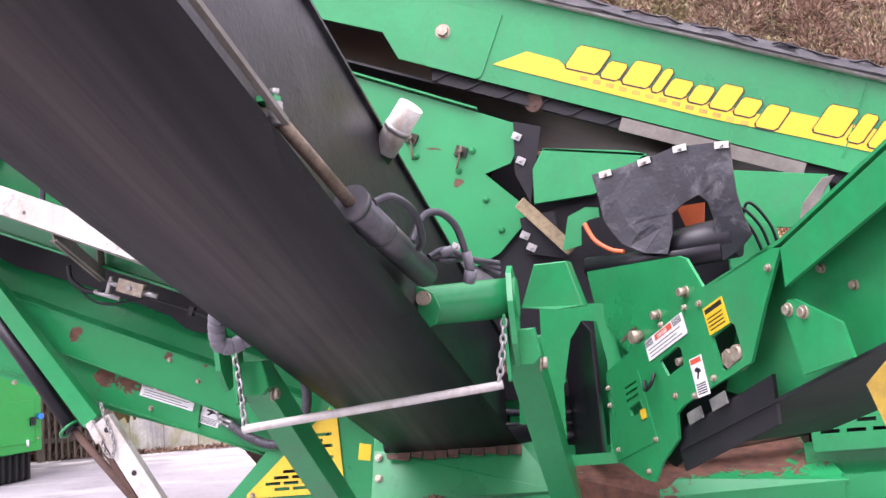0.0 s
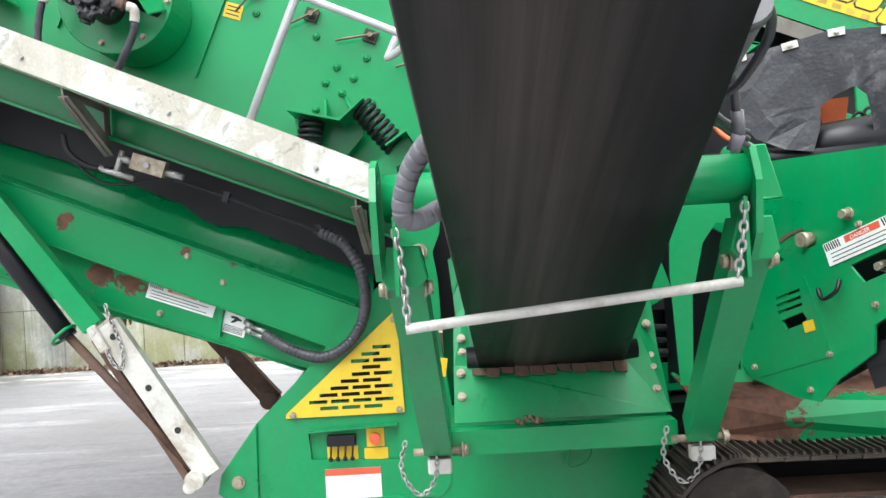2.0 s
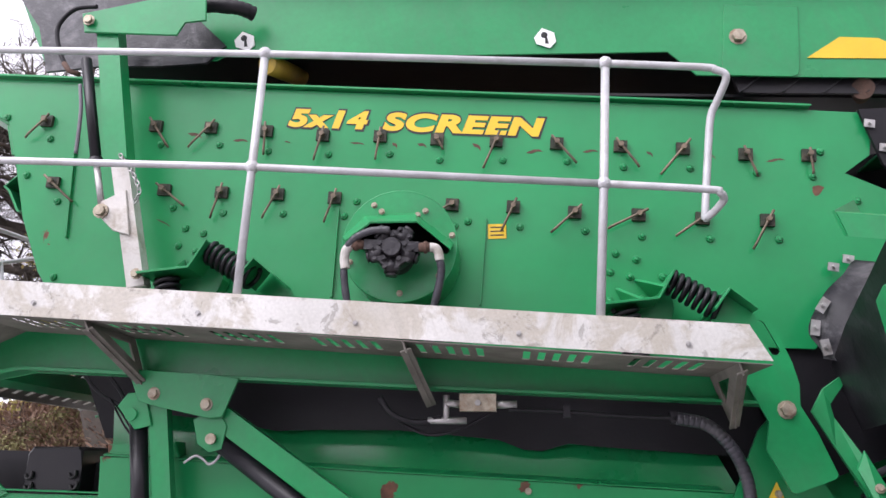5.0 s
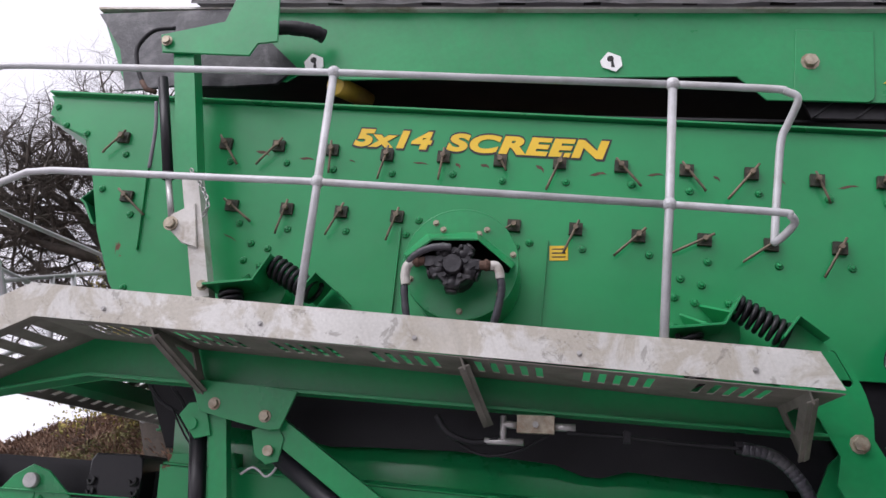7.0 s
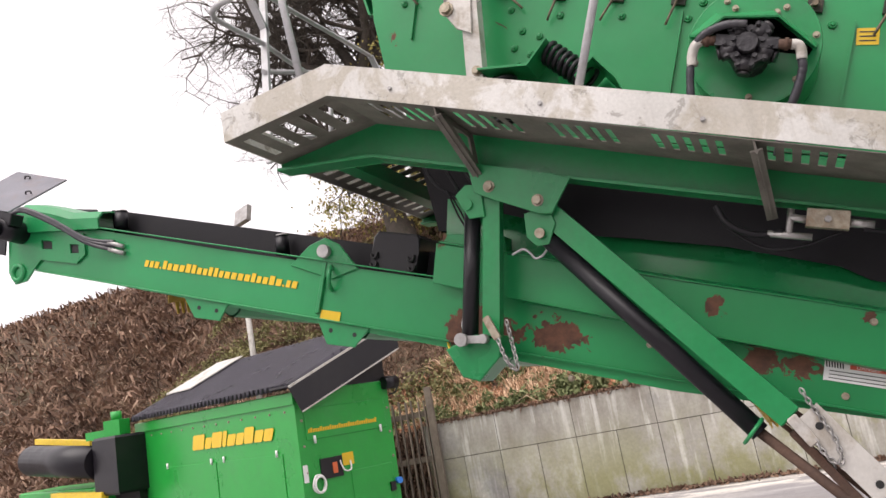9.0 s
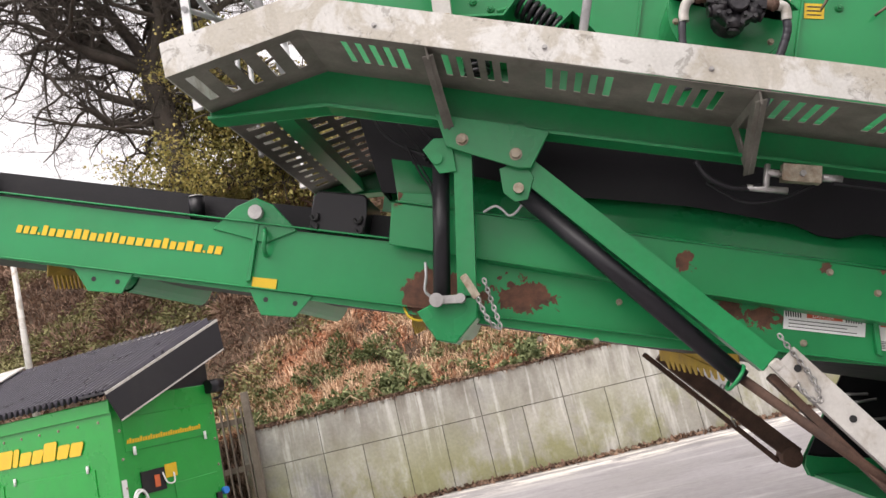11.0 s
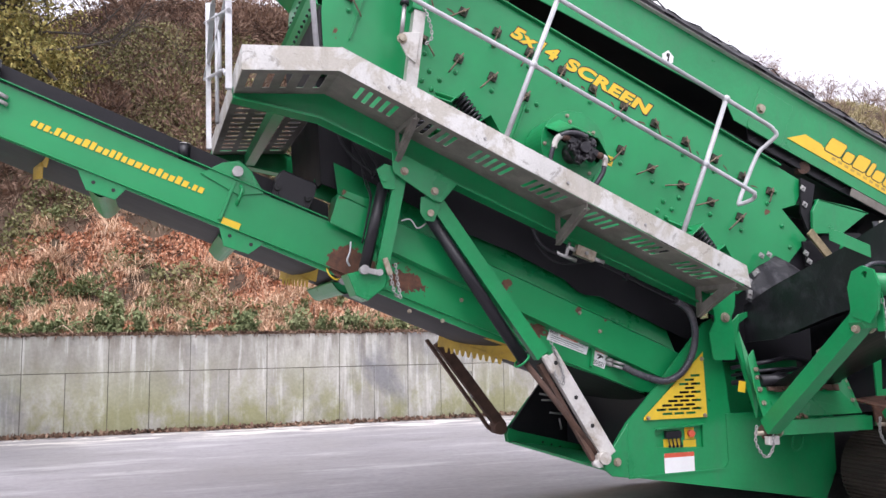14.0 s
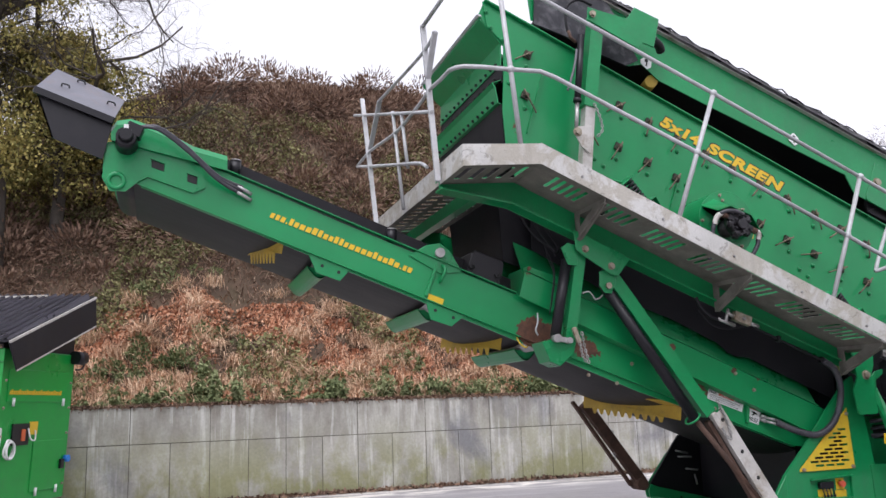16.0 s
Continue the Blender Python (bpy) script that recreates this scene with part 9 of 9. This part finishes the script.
# fallen leaves caught on the lower slope, in drifts
P = on_bank(rg, 150000, -14, 9, 9.35, 13.8)
drift = np.array([noise.noise((p[0] * 0.7, p[1] * 0.7, 41)) + 0.5 * noise.noise((p[0] * 2.3, p[1] * 2.3, 43)) for p in P])
P = P[drift > -0.12 + 0.26 * (P[:, 1] - 10.7) + 0.12 * np.maximum(0, -5.5 - P[:, 0])]
P[:, 2] += rg.uniform(0.0, 0.07, len(P))
tagged(strips(P, ways(rg, len(P), 0.25, -0.5), 0.075, 0.055, 0.25, "fallen_leaves", M_BRACKEN, 31), "drifts of orange-brown fallen leaves on the slope", "fallen leaves", kind="stuff")
P = on_bank(rg, 230000, -22, 13, 9.8, 24.0)
P = P[((P[:, 0] < 3) | (rg.uniform(0, 1, len(P)) < 0.3)) & ((P[:, 1] > 13.2) | (P[:, 0] < -7) | (rg.uniform(0, 1, len(P)) < 0.45))]
tagged(strips(P, ways(rg, len(P), 0.5), 0.26, 0.020, 0.35, "bramble_thicket", M_BRAMBLE, 2), "dark brown bramble thicket covering the bank", "bramble", kind="stuff")
P = on_bank(rg, 80000, 3, 44, 9.6, 26.0)
tagged(strips(P, ways(rg, len(P), 0.9), 0.38, 0.022, 0.5, "dry_grass", M_GRASSY, 3), "dry yellow-brown grass on the far bank", "grass", kind="stuff")
P = on_bank(rg, 16000, -40, -16, 9.6, 24.0)
tagged(strips(P, ways(rg, len(P), 0.7), 0.5, 0.06, 0.4, "rough_scrub", M_BRAMBLE, 5), "rough brown scrub on the bank", "scrub", kind="stuff")


def clump(r, centre, radius, n, squash=0.8):
    v = r.normal(size=(n, 3))
    v /= np.linalg.norm(v, axis=1, keepdims=True)
    q = v * (r.uniform(0.25, 1, (n, 1)) ** 0.6) * radius
    q[:, 2] *= squash
    return q + np.array(centre), v


# pale straw tussocks standing out of the bracken
pts, dirs = [], []
for k in range(330):
    x, y = rg.uniform(-8, 9), 9.5 + rg.uniform(0, 1) ** 1.5 * 3.4
    n_b = int(rg.uniform(40, 110))
    q = rg.normal(size=(n_b, 3)) * np.array([0.10, 0.10, 0.02]) + np.array([x, y, bank_height(x, y)])
    pts.append(q)
    lean = rg.normal(size=3) * 0.35 + np.array([0, -0.35, 0.9])
    dirs.append(rg.normal(size=(n_b, 3)) * 0.30 + lean)
P, D = np.concatenate(pts), np.concatenate(dirs)
D /= np.linalg.norm(D, axis=1, keepdims=True)
M_STRAW = foliage("pale_straw", [(0.1, (0.32, 0.19, 0.12)), (0.5, (0.60, 0.40, 0.26)), (0.95, (0.78, 0.60, 0.43))])
tagged(strips(P, D, 0.42, 0.012, 0.5, "straw_tussocks", M_STRAW, 12), "pale straw tussocks among the bracken", "grass", kind="stuff")
# leafy plants along the wall top: many small clumps
pts, dirs = [], []
for k in range(300):
    x = rg.uniform(-8.5, 13)
    y = 9.32 + rg.uniform(0, 1.0) ** 2.4 * 1.5
    tall = rg.uniform(0.10, 0.46) * (1.0 if x > -5 else 0.7)
    for q_ in range(int(rg.uniform(3, 8))):
        top_ = np.array([rg.normal() * 0.12, rg.normal() * 0.10 - 0.06, tall * rg.uniform(0.7, 1.2)])
        f = rg.uniform(0.15, 1.0, (int(16 + 40 * tall), 1))
        pts.append(np.array([x, y, bank_height(x, y)]) + top_ * f + rg.normal(size=(len(f), 3)) * 0.018)
        dirs.append(rg.normal(size=(len(f), 3)) * 0.75 + np.array([0, -0.2, 0.35]))
for x, y, rad, n in ((-5.3, 11.2, 0.5, 1300), (-4.4, 11.6, 0.4, 500), (-6.5, 10.6, 0.35, 400), (3.5, 10.4, 0.5, 600), (-5.8, 12.8, 0.6, 500)):
    for q_ in range(9):
        cx, cy, rr = x + rg.normal() * rad * 0.75, y + rg.normal() * rad * 0.5, rad * rg.uniform(0.2, 0.55)
        q, v = clump(rg, (cx, cy, bank_height(cx, cy) + rr * rg.uniform(0.4, 1.3)), rr, int(n / 9), 0.9)
        pts.append(q)
        dirs.append(v * 0.6 + np.array([0, -0.3, 0.5]))
P, D = np.concatenate(pts), np.concatenate(dirs)
D /= np.linalg.norm(D, axis=1, keepdims=True)
tagged(strips(P, D, 0.09, 0.035, 0.35, "wall_top_plants", M_SHRUB, 4), "low green weeds growing along the wall top", "weeds", kind="stuff")
# soil and moss fringe along the top edge of the wall
n_f = 16000
P = np.stack([rg.uniform(-7.2, 16, n_f), WALL_Y + np.abs(rg.normal(0.02, 0.05, n_f)), WALL_TOP + rg.uniform(-0.012, 0.03, n_f)], 1)
tagged(strips(P, ways(rg, n_f, 0.35, -0.35), 0.06, 0.02, 0.3, "moss_fringe", M_BRAMBLE, 14), "dark soil and moss fringe on the wall edge", "moss", kind="stuff")
# small olive leaves still on the brambles, in drifts
P = on_bank(rg, 95000, -16, 5, 10.0, 18.0)
drift = np.array([noise.noise((p[0] * 0.45, p[1] * 0.45, 21)) for p in P])
P = P[drift + 0.055 * (P[:, 1] - 14) > 0.0]
P[:, 2] += rg.uniform(0.05, 0.32, len(P))
M_OLIVE = foliage("olive_bramble_leaf", [(0.1, (0.08, 0.085, 0.035)), (0.5, (0.20, 0.19, 0.085)), (0.95, (0.36, 0.32, 0.16))])
tagged(strips(P, ways(rg, len(P), 0.3, -0.3), 0.075, 0.045, 0.3, "bramble_leaves", M_OLIVE, 17), "faded olive bramble leaves over the bank", "brambles", kind="stuff")
# rounded bramble bushes on the crest, ragged against the sky
pts, dirs = [], []
for k in range(260):
    x = rg.uniform(-13, 16)
    y = rg.uniform(13, 22.5)
    rad = rg.uniform(0.35, 0.95)
    q, v = clump(rg, (x, y, bank_height(x, y) + rad * 0.35), rad, int(620 * rad), 0.85)
    pts.append(q)
    dirs.append(v * 0.8 + np.array([0, -0.1, 0.3]))
P, D = np.concatenate(pts), np.concatenate(dirs)
D /= np.linalg.norm(D, axis=1, keepdims=True)
tagged(strips(P, D, 0.15, 0.032, 0.2, "crest_bushes", M_BRAMBLE, 6), "tangled brown bushes along the crest", "bushes", kind="stuff")
# dead leaves and silt along the wall foot, also drawing its dark shadow line
P = np.stack([rg.uniform(-7, 16, 5000), WALL_Y - np.abs(rg.normal(0, 0.10, 5000)) - 0.01, rg.uniform(0.005, 0.03, 5000)], 1)
tagged(strips(P, ways(rg, len(P), 0.25, -0.1), 0.07, 0.04, 0.1, "litter_shadow_line", M_BRAMBLE, 7), "dark wet leaf litter drawing the shadow line along the wall foot", "leaf litter", kind="stuff")


class Limbs:
    """Tapering limbs gathered into one mesh."""

    def __init__(self, seed):
        self.r = random.Random(seed)
        self.verts, self.faces, self.tips = [], [], []

    def tube(self, pts, radii, n):
        start = len(self.verts)
        for i, p in enumerate(pts):
            d = (pts[min(i + 1, len(pts) - 1)] - pts[max(i - 1, 0)]).normalized()
            u = d.orthogonal().normalized()
            s = d.cross(u)
            for k in range(n):
                t = 2 * math.pi * k / n
                self.verts.append(p + (u * math.cos(t) + s * math.sin(t)) * radii[i])
        for i in range(len(pts) - 1):
            for k in range(n):
                a, b_ = start + i * n + k, start + i * n + (k + 1) % n
                self.faces.append((a, b_, b_ + n, a + n))

    def grow(self, p, d, length, radius, level, top, spread=0.75, rise=0.12):
        r = self.r
        steps = 5
        pts, radii = [p], [radius]
        for i in range(steps):
            wob = Vector((r.gauss(0, 1), r.gauss(0, 1), r.gauss(0, 1))) * (0.20 + 0.06 * level)
            d = (d + wob + Vector((0, 0, rise))).normalized()
            p = p + d * (length / steps)
            pts.append(p)
            radii.append(radius * (1 - 0.62 * (i + 1) / steps))
        self.tube(pts, radii, (9, 7, 5, 4, 3, 3)[min(level, 5)])
        if level >= top:
            self.tips.append(p)
            return
        kids = (4, 6, 6, 6, 4)[min(level, 4)]
        for k in range(kids):
            i = r.choice((2, 3, 4)) if level else r.choice((2, 3, 4, 5))
            i = min(i, steps)
            ax = Vector((r.gauss(0, 1), r.gauss(0, 1), r.gauss(0, 0.7))).normalized()
            nd = (d * (1 - spread) + ax * spread).normalized()
            self.grow(pts[i].copy(), nd, length * r.uniform(0.5, 0.72), radii[i] * r.uniform(0.5, 0.68), level + 1, top, spread, rise * 0.8)

    def part(self, name, material, parent):
        me = bpy.data.meshes.new(name)
        me.from_pydata([tuple(v) for v in self.verts], [], self.faces)
        me.polygons.foreach_set("use_smooth", [True] * len(self.faces))
        me.materials.append(material)
        return hang(new(name, me), parent)


# large bare oak on the bank
ox, oy = -9.2, 14.2
oz = bank_height(ox, oy)
oak = thing("oak_tree", (ox, oy, oz), "large bare oak with spreading twiggy crown on the bank", "tree")
L = Limbs(5)
base = V(ox, oy, oz - 0.4)
fork = V(-9.5, 14.0, 10.4)
L.tube([base, base.lerp(fork, 0.35) + V(0.12, 0, 0), base.lerp(fork, 0.7) + V(0.08, 0, 0), fork], [0.44, 0.36, 0.31, 0.27], 12)
L.part("trunk", M_BARK, oak)
for k, (dvec, ln, rad, dz) in enumerate((((-0.72, -0.1, 0.62), 3.9, 0.19, 0.0), ((0.72, -0.1, 0.62), 3.9, 0.18, -0.1), ((0.08, 0.25, 1.0), 4.2, 0.2, 0.0), ((-0.45, -0.5, 0.85), 3.6, 0.15, -0.2), ((0.35, -0.5, 0.95), 3.7, 0.15, -0.3),
                                         ((-0.97, 0.1, 0.16), 3.5, 0.14, -0.7), ((1.0, 0.0, 0.10), 4.6, 0.14, -0.4), ((0.9, -0.2, 0.35), 4.4, 0.13, 0.0), ((-0.6, 0.2, 0.8), 4.4, 0.14, 0.0), ((0.3, -0.2, 1.0), 4.6, 0.14, 0.1), ((-0.85, -0.45, -0.02), 2.9, 0.11, -1.3), ((-0.2, 0.1, 1.0), 4.4, 0.17, 0.0), ((0.5, 0.3, 0.9), 4.2, 0.15, 0.0),
                                         ((-0.9, -0.5, 0.10), 3.6, 0.12, -1.0), ((-0.8, 0.5, 0.0), 3.2, 0.08, -1.5), ((-0.6, -0.8, -0.05), 2.8, 0.07, -1.7), ((-0.95, -0.3, 0.45), 4.0, 0.13, -0.3))):
    L = Limbs(50 + k)
    L.grow(fork + V(0.02, 0, dz), Vector(dvec).normalized(), ln, rad, 1, 5, 0.72, 0.06)
    L.part("limb", M_BARK, oak)
# smaller tree that still holds yellowing leaves
tx, ty = -7.9, 15.0
tz = bank_height(tx, ty)
maple = thing("autumn_tree", (tx, ty, tz), "small tree holding sparse yellow-green autumn leaves", "tree")
L = Limbs(9)
base = V(tx, ty, tz - 0.3)
top = V(tx - 0.1, ty + 0.1, 8.8)
L.tube([base, base.lerp(top, 0.4) + V(0.1, 0, 0), base.lerp(top, 0.75), top], [0.17, 0.14, 0.11, 0.09], 9)
for k in range(10):
    a = 2 * math.pi * k / 10 * 3
    L.grow(V(tx - 0.05, ty + 0.05, 7.0 + 0.19 * k), V(math.cos(a), math.sin(a) * 0.8, 0.35).normalized(), 2.2, 0.07, 2, 4, 0.7, 0.04)
L.grow(top, V(0.05, 0, 1), 1.5, 0.08, 1, 4, 0.7, 0.08)
L.grow(V(tx - 0.1, ty, 7.6), V(-1, 0.1, 0.25).normalized(), 2.6, 0.07, 2, 4, 0.6, 0.03)
L.part("trunk", M_BARK, maple)
tips = np.array([tuple(t) for t in L.tips])
rep_n = max(1, 52000 // len(tips))
Q = np.repeat(tips, rep_n, 0) + rg.normal(size=(len(tips) * rep_n, 3)) * np.array([0.26, 0.26, 0.12])
hang(strips(Q, ways(rg, len(Q), 0.1, 0.0), 0.07, 0.05, 0.4, "crown", M_LEAF, 8), maple)
# bare saplings along the right-hand crest
for k in range(46):
    x = 11 + 27 * (k / 45) + rg.uniform(-0.6, 0.6)
    y = 20.5 + rg.uniform(-3, 2)
    z = bank_height(x, y)
    sap = thing("bare_sapling", (x, y, z), "thin bare sapling on the crest", "tree", group="saplings along the crest")
    L = Limbs(100 + k)
    for q in range(4):
        a = rg.uniform(0, 6.28)
        L.grow(V(x + 0.2 * math.cos(a), y + 0.2 * math.sin(a), z - 0.1), V(math.cos(a) * 0.35, math.sin(a) * 0.35, 1).normalized(), rg.uniform(0.8, 1.7), 0.03, 3, 5, 0.5, 0.2)
    L.part("stem", M_TWIG, sap)
    tips = np.array([tuple(t) for t in L.tips])
    if len(tips):
        Q = np.repeat(tips, 4, 0) + rg.normal(size=(len(tips) * 4, 3)) * 0.03
        hang(strips(Q, ways(rg, len(Q), 0.5, 0.0), 0.20, 0.013, 0.1, "twig_spray", M_TWIG, 200 + k), sap)["kind"] = "stuff"
# paling fence on the skyline
far_fence = thing("paling_fence", (6.0, 22.5, bank_height(6, 22.5)), "old dark paling fence on the skyline", "fence")
for k in range(16):
    x = 4.2 + k * 0.28
    z = bank_height(x, 22.0)
    b = bm_new()
    beam(b, (x, 22.0, z - 0.2), (x + rg.uniform(-0.04, 0.04), 22.0, z + rg.uniform(1.1, 1.45)), 0.11, 0.03, bevel=0.0)
    part("paling", b, M_TIMBER, far_fence)
b = bm_new()
beam(b, (4.0, 22.04, bank_height(4, 22) + 0.7), (8.8, 22.04, bank_height(8.8, 22) + 0.7), 0.05, 0.09)
part("rail", b, M_TIMBER, far_fence)

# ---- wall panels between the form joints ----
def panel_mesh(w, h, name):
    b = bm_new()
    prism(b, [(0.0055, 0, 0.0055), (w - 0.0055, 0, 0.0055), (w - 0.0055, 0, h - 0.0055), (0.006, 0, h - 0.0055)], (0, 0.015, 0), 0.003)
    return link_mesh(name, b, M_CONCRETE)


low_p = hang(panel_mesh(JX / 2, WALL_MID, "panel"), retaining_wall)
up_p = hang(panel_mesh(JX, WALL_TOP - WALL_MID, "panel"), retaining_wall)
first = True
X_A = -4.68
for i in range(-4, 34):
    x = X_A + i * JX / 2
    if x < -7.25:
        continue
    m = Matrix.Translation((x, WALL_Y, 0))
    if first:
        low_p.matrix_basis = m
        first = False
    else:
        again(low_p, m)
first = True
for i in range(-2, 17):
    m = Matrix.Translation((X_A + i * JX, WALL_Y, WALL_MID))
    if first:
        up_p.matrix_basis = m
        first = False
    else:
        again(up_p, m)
